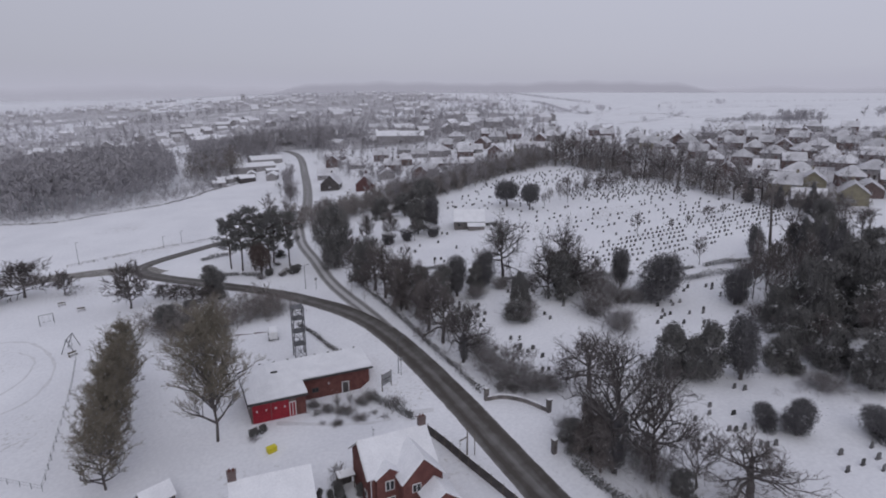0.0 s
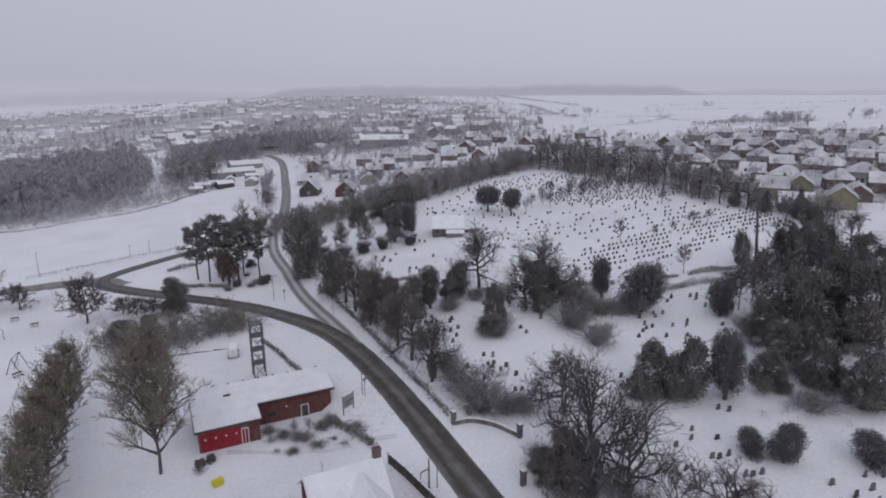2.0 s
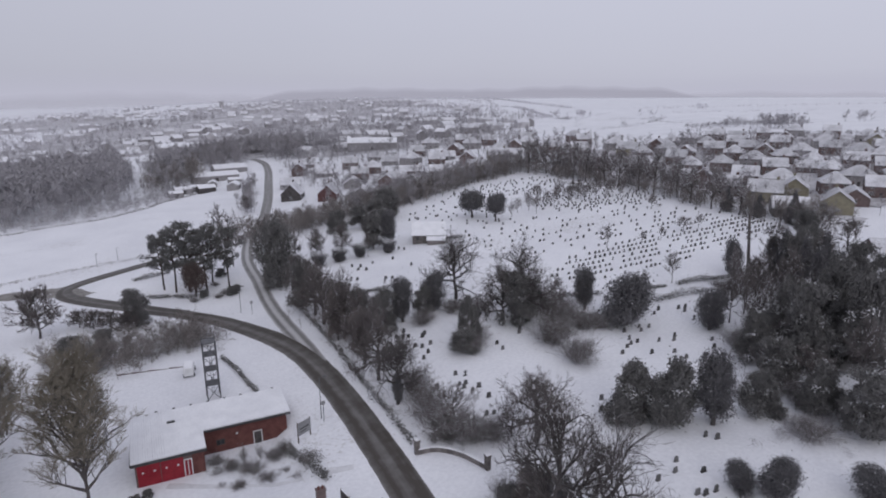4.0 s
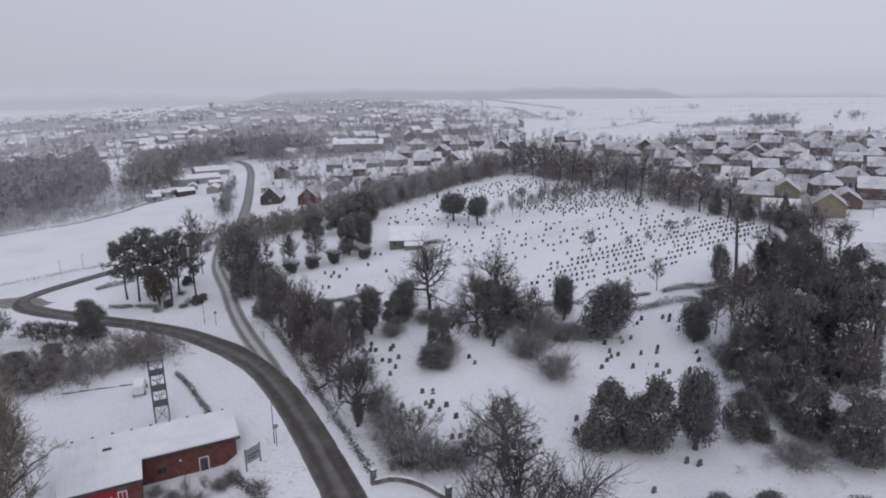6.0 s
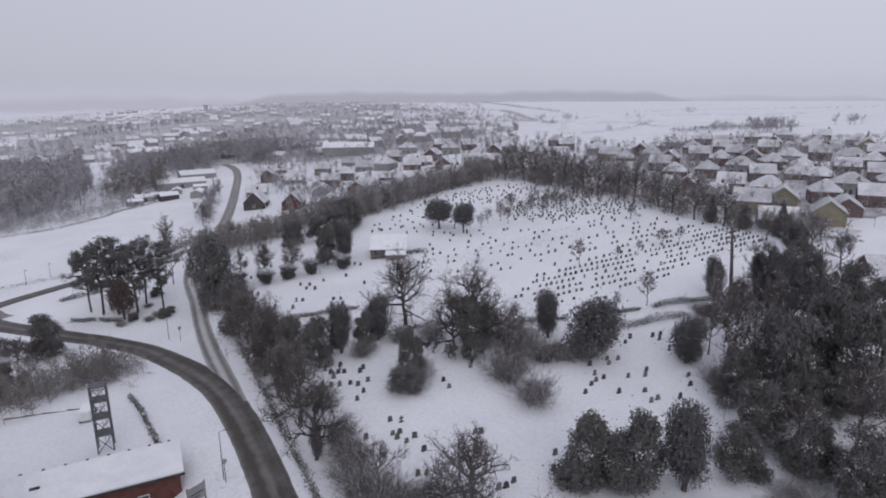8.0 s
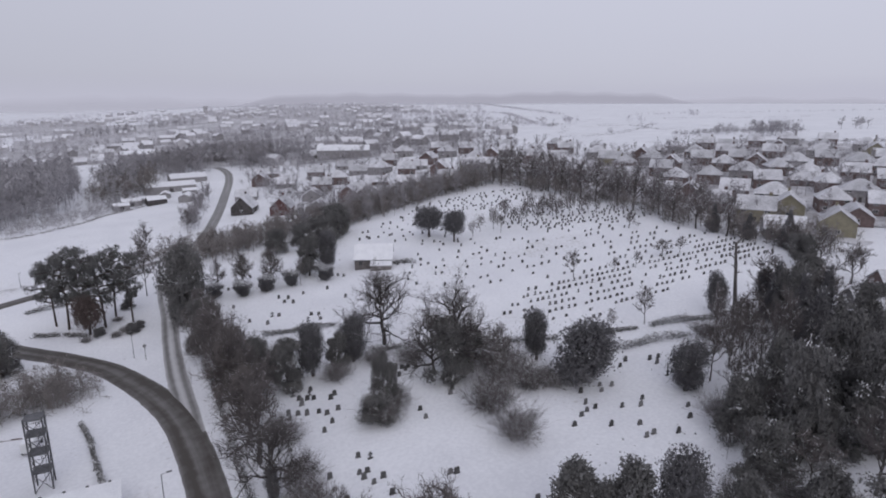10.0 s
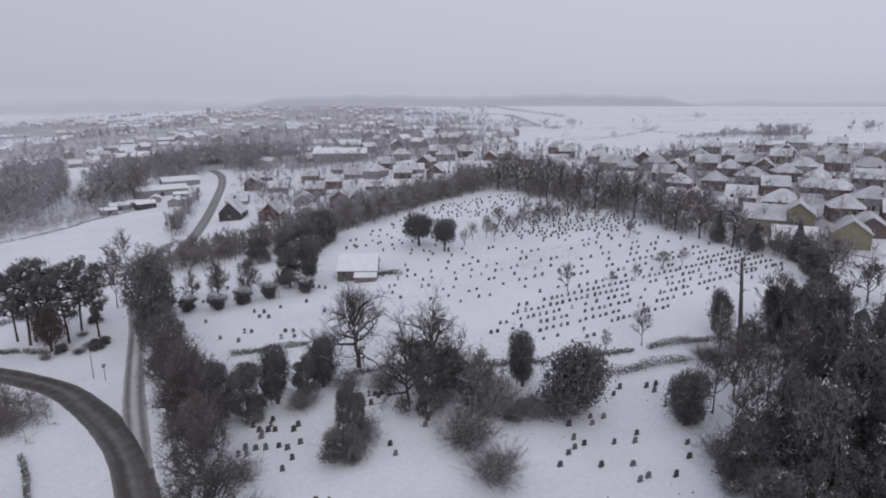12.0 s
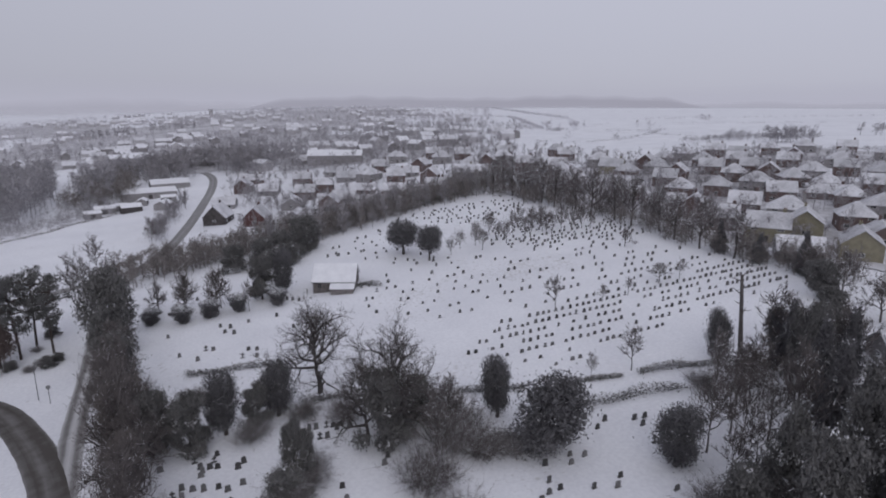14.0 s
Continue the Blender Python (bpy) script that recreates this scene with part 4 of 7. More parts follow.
graves_at([(63.8, 113.6), (64.2, 102.6), (107.0, 90.5), (66.1, 106.8), (66.0, 104.2), (114.5, 96.0), (116.4, 94.0), (121.5, 91.3), (105.9, 73.9), (75.7, 54.8), (76.7, 49.5), (76.8, 44.7), (86.0, 56.4), (85.2, 57.7), (98.2, 85.1), (109.3, 83.6), (118.1, 86.3), (86.4, 37.3), (78.9, 36.2)], LOWER, 6)
graves_at([(78.7, 113.8), (81.0, 113.0), (82.1, 111.7), (65.8, 112.3), (63.9, 112.5), (63.5, 108.6), (60.9, 108.8)], LOWER, 7)
graves_at([(64.9, 169.6), (75.2, 167.0), (75.4, 162.7), (76.9, 164.7), (76.9, 160.5), (80.8, 165.2), (70.6, 155.7), (71.8, 154.5), (65.8, 156.8), (68.5, 151.5), (75.7, 145.6), (77.4, 148.7), (78.7, 147.4), (78.0, 144.2), (86.7, 164.3), (87.7, 154.4), (91.6, 174.0), (92.6, 172.7), (89.3, 174.6), (93.6, 171.0), (63.8, 187.7), (65.0, 186.7), (115.7, 210.8), (117.4, 210.2), (111.2, 202.5), (114.2, 203.7), (73.1, 195.8), (73.5, 189.4), (66.5, 183.4)], "headstones beside the chapel", 4)


# ---- hedges and scrub ----
def hedge(line, tall, wide, material, label, per_m=130, snowy=0.10, size=0.15, seed=1):
    """A clipped hedge: sprays of leaves filling a ragged section along a line."""
    rg = np.random.default_rng(seed)
    pts = smooth_line(line, 1.0)
    ln = sum((b - a).length for a, b in zip(pts, pts[1:]))
    n = int(ln * per_m)
    k = rg.random(n) * (len(pts) - 1.001)
    i = k.astype(int)
    P = np.array([tuple(p) for p in pts])
    base = P[i] + (P[i + 1] - P[i]) * (k - i)[:, None]
    off = rg.normal(size=(n, 2)) * wide * 0.3
    z = rg.random(n) ** 0.8 * tall * (0.85 + 0.2 * np.sin(k * 0.7 + seed))
    x, y = base[:, 0] + off[:, 0], base[:, 1] + off[:, 1]
    g = np.array([h(a, b) for a, b in zip(x, y)])
    p = np.stack([x, y, g + z], axis=1)
    a, c = unit_dirs(rg, n), unit_dirs(rg, n)
    s = size * rg.uniform(0.6, 1.4, n)[:, None]
    v = np.stack([p - a * s, p + c * s * 0.6, p + a * s, p - c * s * 0.6], axis=1).reshape(-1, 3)
    white = (z > tall * 0.6) & (rg.random(n) < snowy * 3)
    me = mesh_of("hedge", v, np.arange(4 * n).reshape(-1, 4), mats=[material, SNOW], idx=white.astype(int))
    return solid("hedge", me, None, pose(0, 0, 0), label, "hedge")


def scrub(name, spots, twig, label, category, bars=16, seed=1, thick=0.05, trunk=0.12, low=0.25, sprays=30, spray=0.055):
    """Many leafless trees or shrubs too close to count, joined: spots of x, y, height, width. Each has a stem, bars for limbs and sprays of fine twigs."""
    rg = np.random.default_rng(seed)
    sp = np.array(spots)
    n = len(sp)
    g = np.array([h(a, b) for a, b in sp[:, :2]])
    base = np.stack([sp[:, 0], sp[:, 1], g], axis=1)
    H, W = sp[:, 2], sp[:, 3]
    top = base + np.stack([rg.normal(size=n) * 0.03 * H, rg.normal(size=n) * 0.03 * H, H * 0.85], axis=1)
    f = low + (0.95 - low) * rg.random((n, bars))
    st = base[:, None, :] + (top - base)[:, None, :] * f[:, :, None]
    az = rg.uniform(0, 6.283, (n, bars))
    reach = W[:, None] * 0.5 * rg.uniform(0.5, 1.05, (n, bars)) * np.sqrt(np.clip(1.15 - f, 0.1, 1))
    rise = H[:, None] * rg.uniform(0.08, 0.30, (n, bars))
    en = st + np.stack([np.cos(az) * reach, np.sin(az) * reach, rise], axis=2)
    th = (thick * (H / 8))[:, None] * np.ones((1, bars))
    v, q = tubes(np.concatenate([base - [0, 0, 0.2], st.reshape(-1, 3)]), np.concatenate([top, en.reshape(-1, 3)]), np.concatenate([H * trunk * 0.12, th.ravel()]), np.concatenate([H * trunk * 0.03, th.ravel() * 0.4]), 3)
    # fine twigs: long narrow sprays near the ends of the limbs
    k = rg.integers(0, bars, (n, sprays))
    r_ = np.arange(n)[:, None]
    t = rg.uniform(0.35, 1.05, (n, sprays, 1))
    p = st[r_, k] + (en[r_, k] - st[r_, k]) * t + rg.normal(size=(n, sprays, 3)) * (W * 0.07)[:, None, None]
    p[:, :, 2] = np.maximum(p[:, :, 2], g[:, None] + 0.1)
    m = n * sprays
    a = unit_dirs(rg, m) + np.array([0, 0, 0.6])
    a /= np.linalg.norm(a, axis=1, keepdims=True)
    c = np.cross(a, unit_dirs(rg, m))
    c /= np.linalg.norm(c, axis=1, keepdims=True) + 1e-9
    s = (H[:, None] * spray * rg.uniform(0.6, 1.5, (n, sprays))).reshape(-1, 1)
    p = p.reshape(-1, 3)
    v2 = np.stack([p - a * s, p + c * s * 0.30, p + a * s], axis=1).reshape(-1, 3)
    q2 = np.arange(3 * m).reshape(-1, 3) + len(v)
    me = mesh_of(name, np.concatenate([v, v2]), q, q2, mats=[twig])
    return solid(name, me, None, pose(0, 0, 0), label, category, kind="stuff")


def along(line, n, spread, tall, wide, seed):
    """Random spots of shrubs along a line."""
    rg = random.Random(seed)
    pts = smooth_line(line, 1.0)
    out = []
    for _ in range(n):
        p = rg.choice(pts)
        out.append((p.x + rg.gauss(0, spread), p.y + rg.gauss(0, spread), rg.uniform(*tall), rg.uniform(*wide)))
    return out


BROWN_TWIG = mat("brown_hedge_twigs", (0.175, 0.158, 0.153), (0.285, 0.262, 0.255), 0.4, 0.95, 0.0, 10, 0.1, island=0.12)
# mid-distance haze put into the twig grey; near undergrowth shares it
GREY_TWIG = mat("grey_wood_twigs", (0.235, 0.222, 0.233), (0.36, 0.343, 0.358), 0.3, 0.95, 0.0, 10, 0.1, island=0.12)

NW = [(62, 219), (78, 226), (100, 232), (121, 236), (146, 248), (172, 256), (200, 258)]
scrub("hedgerow", along(NW, 520, 4.6, (5.0, 9.0), (4.5, 7.0), 1), BROWN_TWIG, "tall brown leafless hedgerow along the cemetery's far side", "hedgerow", 14, 1, 0.06, low=0.05, sprays=150, spray=0.055)
scrub("hedgerow", along(NW[2:], 150, 5.5, (7.0, 12.0), (4.5, 7.0), 2), GREY_TWIG, "taller leafless trees in the hedgerow behind the cemetery", "hedgerow", 16, 2, 0.06, sprays=150, spray=0.05)
EAST = [(200, 250), (199, 225), (199, 200), (198, 170), (195.5, 148), (193, 130), (193, 114), (195, 102)]
scrub("hedgerow", along(EAST, 250, 2.4, (3.0, 8.0), (3.5, 6.0), 3), BROWN_TWIG, "brown leafless hedge between cemetery and housing estate", "hedgerow", 14, 3, 0.06, low=0.05, sprays=150, spray=0.05)
each(GREY, [(197, 246, 15.7, 12), (200, 236, 16.8, 10.8), (198, 226, 14.6, 9.6), (199, 216, 16.8, 10.8), (197, 206, 15.7, 10.8), (199, 197, 14.6, 9.6), (197, 187, 16.8, 10.8), (198, 177, 15.7, 9.6), (196, 168, 16.8, 10.8), (197, 158, 14.6, 9.6), (193, 149, 13.4, 9.6), (191, 139, 14.6, 9.6), (190, 128, 12.3, 8.4), (205, 250, 15.7, 10.8), (208, 232, 14.6, 9.6)], "bare tree in the row between cemetery and houses", group="trees behind the cemetery")
each(SPIRE, [(191.2, 111.7, 9.5, 4.5), (190.5, 122, 7.5, 4.2), (192, 134, 8, 4.0)], "dark pointed conifer by the estate hedge")
# thorn thicket with thin stems at the back of the cemetery
scrub("garden_trees", along([(206, 245), (207, 215), (206, 185), (205, 160), (203, 142)], 70, 3.0, (8.0, 12.5), (5.0, 7.5), 61), GREY_TWIG, "tall leafless trees along the estate's back gardens", "trees", 12, 62, 0.05, 0.09, sprays=140, spray=0.055)
each(YOUNG + SLIM[:1], [(139.2, 179.2, 5.7, 3.6), (144.1, 182.6, 5.9, 3.8), (148.9, 182.2, 6.0, 3.6), (148.1, 177.0, 6.3, 3.8), (157.3, 182.9, 7.0, 4.2), (157.2, 178.3, 7.7, 4.4), (163.0, 177.1, 7.8, 4.4), (170.6, 184.1, 8.3, 4.6), (172.9, 181.8, 8.2, 4.4), (172.7, 176.9, 8.1, 4.4), (177.8, 178.9, 7.4, 4.2), (179.0, 175.5, 7.3, 4.2), (183.5, 176.1, 7.4, 4.2), (185.4, 174.2, 6.5, 4.0), (169.7, 190.5, 7.5, 4.4), (161.7, 193.4, 6.5, 4.2), (165.5, 187.0, 7.2, 4.2), (152.5, 187.5, 6.4, 4.0), (176.0, 187.0, 7.6, 4.4), (181.5, 183.5, 7.4, 4.2), (187.5, 181.0, 7.0, 4.2), (158.5, 189.5, 6.8, 4.2)], "slender grey bare tree among crowded headstones", group="grove at the back of the cemetery")

# hedges between the two parts of the cemetery
hedge([(65.7, 145.2), (70.0, 142.5), (74.7, 140.3), (79, 138)], 1.1, 1.0, IVY, "low dark clipped hedge with snow on top", seed=1)
hedge([(79.5, 121.5), (84.5, 119.6), (88.4, 118.0), (94, 115.6)], 1.3, 1.0, IVY, "low dark clipped hedge with snow on top", seed=2)
hedge([(97, 113.5), (104, 110.5), (112, 107)], 1.2, 1.0, IVY, "low dark clipped hedge with snow on top", seed=3)
hedge([(117.5, 105.3), (122, 103.3), (126.8, 101.3)], 0.8, 0.8, IVY, "low dark clipped hedge with snow on top", seed=4)
hedge([(129.5, 100.3), (134.0, 98.6), (139.5, 95.4), (143, 93.5)], 1.3, 1.0, IVY, "low dark clipped hedge with snow on top", seed=5)
hedge([(115.0, 98.6), (120, 97.2), (126, 95.6), (131, 93)], 1.7, 1.4, IVY, "untrimmed dark hedge flecked with snow", seed=6, snowy=0.2)
# churchyard's edge along the main road
hedge([(51.2, 57), (51.0, 52), (51.2, 44), (51.0, 36)], 1.3, 1.0, IVY, "dark roadside hedge flecked with snow", seed=7)
hedge([(50.6, 80), (51.2, 90), (51.6, 100), (52.2, 112), (52.8, 124), (53.4, 136), (54.2, 146)], 1.2, 0.9, IVY, "dark roadside hedge flecked with snow", per_m=80, seed=8)
# under the pines and at the bend
hedge([(23.4, 181.5), (28.5, 179.3)], 1.2, 1.2, IVY, "clipped dark hedge in front of the pines", seed=9)
hedge([(29.4, 179.2), (34.0, 174.8)], 1.2, 1.2, IVY, "clipped dark hedge in front of the pines", seed=10)
hedge([(20.9, 199.3), (26, 200.0), (30.7, 200.3)], 1.3, 1.2, IVY, "dark hedge beside the lane", seed=11)
hedge([(-16.6, 222.1), (-4, 224.0), (12.1, 224.8), (24, 224.5), (38, 229)], 0.9, 0.8, BROWN_TWIG, "sparse brown hedge along the field", per_m=14, seed=12)
hedge([(50, 232), (56, 240), (62, 250), (70, 268)], 2.2, 1.6, BROWN_TWIG, "brown leafless hedge beside the road", per_m=40, size=0.22, seed=13)
hedge([(32.6, 130.0), (33.7, 124.5), (34.3, 118.5), (34.9, 112.6), (35.6, 106.5)], 0.9, 0.6, IVY, "low dark hedge round the station yard", seed=14)
hedge([(35.0, 93.8), (36.2, 88.0), (37.4, 80.0)], 1.3, 1.0, IVY, "overgrown dark hedge in front of the station", seed=15)
hedge([(-8.0, 190.5), (-2.5, 187.0), (3.5, 180.5)], 0.8, 0.6, BROWN_TWIG, "thin leafless hedge by the playing field", per_m=16, seed=16)

# brush round the station yard
scrub("brushwood", along([(4, 147), (12, 143), (20, 141), (27, 143), (33, 144)], 170, 3.4, (3.0, 6.5), (3.5, 5.5), 6), BROWN_TWIG, "dense brown leafless brushwood behind the station yard", "brushwood", 16, 6, 0.06, low=0.04, trunk=0.06, sprays=170, spray=0.05)
each(DENSE, [(14.0, 163.0, 5.2, 6.0), (10.5, 166.5, 5.0, 6.0), (17.5, 160.0, 5.4, 6.0), (7.5, 169.5, 4.6, 5.5)], "small bare tree in a clipped row by the road bend")
each(RAGGED, [(6.7, 144.4, 6.5, 6.5), (12.5, 150, 5.0, 5), (9.5, 141.0, 4.5, 5.5)], "dark evergreen bush behind the station yard", "bush")

# the wood beyond the field on the west
WOOD_TRACK = [(26.0, 330.0), (29.0, 344.0), (38.0, 380.0), (38.0, 420.0), (48.0, 500.0)]


def clear_of(x, y, line, gap):
    """True where a spot keeps its distance from a line."""
    for (x0, y0), (x1, y1) in zip(line, line[1:]):
        t = max(0.0, min(1.0, ((x - x0) * (x1 - x0) + (y - y0) * (y1 - y0)) / ((x1 - x0) ** 2 + (y1 - y0) ** 2)))
        if math.hypot(x - x0 - t * (x1 - x0), y - y0 - t * (y1 - y0)) < gap:
            return False
    return True


rg = random.Random(8)
wood = []
while len(wood) < 1350:
    x, y = rg.uniform(-330, 75), rg.uniform(300, 500)
    edge = 312 + max(0, x + 2) * 0.95 + max(0, -x - 30) * 0.7 + 4 * math.sin(x * 0.2)
    if y > edge and y < 490 + 0.15 * x and clear_of(x, y, WOOD_TRACK, 5.0) and rg.random() < (1.0 if x < 25 else 0.6) and x < 62 and (y < 430 or x < 30):
        t_ = min(1, (y - edge) / 18)
        wood.append((x, y, (7 + 9 * t_ + 5 * math.exp(-((x + 32) ** 2 + (y - 350) ** 2) / 300)) * rg.uniform(0.85, 1.15), (5 + 4 * t_) * rg.uniform(0.8, 1.2)))
# the haze over the wood is put into its pale twigs
scrub("woodland", wood, FROST_HAZE_TWIG, "dense grey leafless wood beyond the snowy field", "woodland", 12, 8, 0.06, 0.07, sprays=125, spray=0.056)
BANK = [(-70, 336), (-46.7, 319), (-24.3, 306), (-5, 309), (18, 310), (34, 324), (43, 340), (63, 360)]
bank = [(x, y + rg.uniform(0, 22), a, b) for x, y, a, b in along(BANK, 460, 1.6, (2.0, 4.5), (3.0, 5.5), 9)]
scrub("woodland_edge", bank, FROST_HAZE_TWIG, "frosted brambles and shrubs along the wood's edge", "shrubs", 8, 9, 0.05, low=0.04, trunk=0.05, sprays=90, spray=0.07)
scrub("track_shrubs", along(WOOD_TRACK, 70, 3.0, (1.5, 5.0), (3.0, 5.0), 16), FROST_HAZE_TWIG, "pale shrubs along the snowy track through the wood", "shrubs", 10, 16, 0.05, low=0.05, trunk=0.05, sprays=90, spray=0.07)
hedge([(-70, 333), (-46.7, 317), (-24.3, 304), (-5, 307), (18, 308), (34, 322), (43, 338), (63, 358)], 0.9, 0.8, BROWN_TWIG, "thin dark hedge along the field's far edge", per_m=22, size=0.2, seed=31)
second_wood = along([(42, 372), (52, 385), (60, 405), (52, 425), (68, 430)], 150, 5.5, (7, 13), (5, 8), 47)
scrub("woodland", second_wood, BROWN_TWIG, "brown leafless trees between wood and farm", "woodland", 10, 48, 0.05, 0.07, sprays=130, spray=0.056)

# trees along and between the roads
each(SLIM, [(56.6, 187.6, 16.0, 6.0), (52.0, 237.9, 12.7, 5.8), (48.8, 217.5, 10.9, 4.0), (69.1, 275.0, 10.4, 4.6), (48.0, 194.3, 17.0, 6.0)], "tall thin bare tree beside the lane")
each(RAGGED_BROWN, [(56.5, 128.0, 10.0, 6.5)], "tree tangled with brownish ivy beside the road")
each(RAGGED, [(55.0, 146.8, 12.0, 7.0), (59.5, 121.0, 9.5, 6.0)], "dark evergreen grown over with ivy beside the road")
each(OAKS, [(55.2, 139.0, 14.0, 10.0), (54.8, 131.5, 14.5, 10.0), (54.3, 101.0, 13.0, 9.5), (55.6, 121.0, 15.0, 10.0), (54.6, 152.0, 13.0, 9.0), (54.6, 108.0, 12.5, 8.5), (56.4, 115.5, 13.0, 8.5), (54.6, 126.0, 13.0, 8.0)], "bare tree tangled with ivy beside the road")
each(RAGGED, [(73.4, 102.6, 10.0, 3.0), (75.0, 101.8, 8.0, 2.6), (72.5, 118.4, 7.0, 4.0)], "ivy-clad stump like a dark column")
each(RAGGED, [(55.0, 79.4, 3.6, 4.0), (93.0, 108.5, 6.5, 6.0), (82.4, 67.5, 3.0, 3.4)], "low evergreen shrub flecked with snow", "shrub")
each(TWIGGY, [(73.5, 101.0, 4.8, 6.6), (75.8, 103.6, 4.2, 4.6), (56.0, 78.4, 6.5, 7.0), (60.9, 74.6, 3.2, 4.8), (58.6, 76.2, 4.0, 5.0), (55.8, 84.5, 4.5, 5.5), (57.0, 88.6, 4.0, 5.0), (57.6, 93.5, 4.5, 5.5), (58.8, 104.0, 3.5, 4.5)], "tangled leafless shrub laced with snow", "shrub")
each(TWIGGY, [(71.0, 116.0, 3.5, 5.0), (79.0, 117.0, 3.2, 4.5), (84.0, 113.5, 3.6, 5.0), (90.5, 109.5, 5.0, 5.5), (95.5, 105.5, 6.0, 6.0), (97.5, 101.5, 5.0, 5.5), (93.8, 98.8, 6.5, 6.5), (96.8, 96.2, 4.5, 5.5), (100.4, 96.6, 2.8, 3.8), (63.0, 129.5, 4.0, 5.0), (66.5, 131.5, 3.5, 4.5)], "rounded leafless shrub powdered with snow", "shrub")
each(RAGGED_SNOWY, [(72.4, 100.8, 4.6, 6.4)], "sprawling evergreen shrub flecked with snow", "shrub")
each(TWIGGY, [(86.6, 85.4, 5.4, 6.8), (87.6, 94.0, 6.0, 7.6), (100.2, 94.7, 3.6, 3.8)], "soft rounded leafless shrub among the graves", "shrub")
each(OAK_OPEN[2:], [(88.0, 105.2, 18.0, 14.5), (84.5, 106.0, 14.0, 9.5)], "bare tree rising out of ivy")
each(GREY, [(95.0, 102.5, 9.5, 6.5), (91.5, 99.0, 8.0, 6.0)], "grey twiggy shrub powdered with snow", "shrub")
each(OAKS[:1] + OAKS[2:3], [(65.7, 70.7, 11.0, 11.5), (64.7, 39.9, 8.8, 13.0)], "low bare tree with arching dark branches")
each(YOUNG, [(58.5, 82.0, 7.0, 7.5), (60.5, 44.5, 9.5, 8.5), (63.2, 73.5, 7.0, 6.5)], "young bare tree with fine dark branches")
each(RAGGED, [(58.1, 44.6, 3.5, 3.6), (52.9, 60.0, 5.0, 4.0)], "dark ivy-covered shrub beside the road", "shrub")

RUSSET = mat("russet_leaves", (0.1, 0.078, 0.074), (0.17, 0.137, 0.13), 0.6, 0.9, 0.0, 10, 0.1, island=0.12)
BEECH = template("beech_tree", [("trunk", trunk_mesh(0.05, 0.5)), ("crown", leaf_mesh(71, lobes(71, 12, "round"), 6000, 0.026, RUSSET, snowy=0.02))])
each(RAGGED_LITE, [(36.4, 174.5, 2.2, 2.8), (42.9, 171.8, 2.6, 2.8), (44.6, 173.8, 2.0, 2.4), (43.0, 187.9, 2.4, 3.0)], "low evergreen shrub near the pines", "shrub")
plant(BEECH, 34.6, 176.6, 9.5, 6.5, "russet-leaved beech among the pines", "tree")
each(RAGGED_BROWN, [(54.4, 57.4, 8.5, 5.2), (52.9, 53.6, 8.0, 4.2), (56.6, 57.5, 6.0, 4.4)], "dark ivy thicket round the roadside oaks", "thicket")
each(TWIGGY, [(57.5, 57.0, 4.5, 5.0), (55.0, 62.0, 4.0, 5.0), (57.8, 49.0, 4.5, 5.5), (60.0, 53.5, 3.5, 4.5), (52.5, 42.0, 4.0, 5.0)], "tangled leafless shrub laced with snow", "shrub")

each(YEW_COLUMN, [(53.6, 91.7, 5.5, 1.9), (88.0, 105.2, 8.5, 3.0), (54.4, 52.4, 10.0, 3.2)], "ivy grown thickly up an oak trunk", "ivy")

# thicket on the churchyard's east side
each(MOUND[:1] + RAGGED_SNOWY[:1] + RAGGED[:1] + RAGGED_SNOWY[1:] + OAKS_LITE[:1] + MOUND[1:] + RAGGED_SNOWY[:1], [(117.8, 68.0, 13.3, 6.0), (111.8, 61.0, 15.5, 6.9), (125.2, 63.7, 15.5, 6.6), (120.7, 56.0, 16.0, 7.0), (130.8, 75.4, 14.4, 6.0), (101.8, 52.0, 8.1, 6.7), (101.3, 45.5, 9.6, 7.1), (95.3, 56.6, 7.2, 5.9), (144.8, 70.2, 12.9, 6.2), (138.5, 63.4, 13.0, 6.6), (110.5, 68.0, 9.0, 6.2), (112.1, 51.8, 12.5, 7.0), (128.9, 66.6, 15.0, 6.6), (104.0, 60.5, 8.5, 5.7)], "tall dark tree in the overgrown churchyard")
each(RAGGED_LITE[:1] + OAKS_LITE[:2] + GREY[:1] + SPIRE[:1], [(146.0, 83.5, 12.5, 6.0), (153.0, 81.0, 12.0, 6.0), (151.0, 86.5, 11.0, 5.0), (183.5, 99.0, 10.5, 5.5), (134, 52, 13, 8), (125, 44, 13, 8), (112, 40, 12, 8)], "dark tree in the thicket east of the graves")
each(SLIM + GREY[:1] + YOUNG[:1], [(124.0, 78.0, 9.0, 5.5), (130.5, 83.5, 10.0, 6.0), (135.0, 84.5, 9.5, 6.0), (129.0, 77.5, 9.0, 5.5), (137.5, 80.5, 9.0, 6.0), (122.5, 74.5, 8.0, 5.0), (140.5, 88.0, 8.5, 5.0), (121.4, 80.7, 10.6, 6.6), (132.6, 88.5, 11.5, 5.0), (127.0, 81.5, 10.5, 7.0), (118.5, 75.0, 8.0, 4.5), (108.0, 57.0, 7.5, 7.0), (114.5, 64.0, 9.5, 6.5), (137.0, 87.5, 8.0, 5.5), (107.0, 63.5, 6.0, 6.0)], "bare brown tree among the dark evergreens")
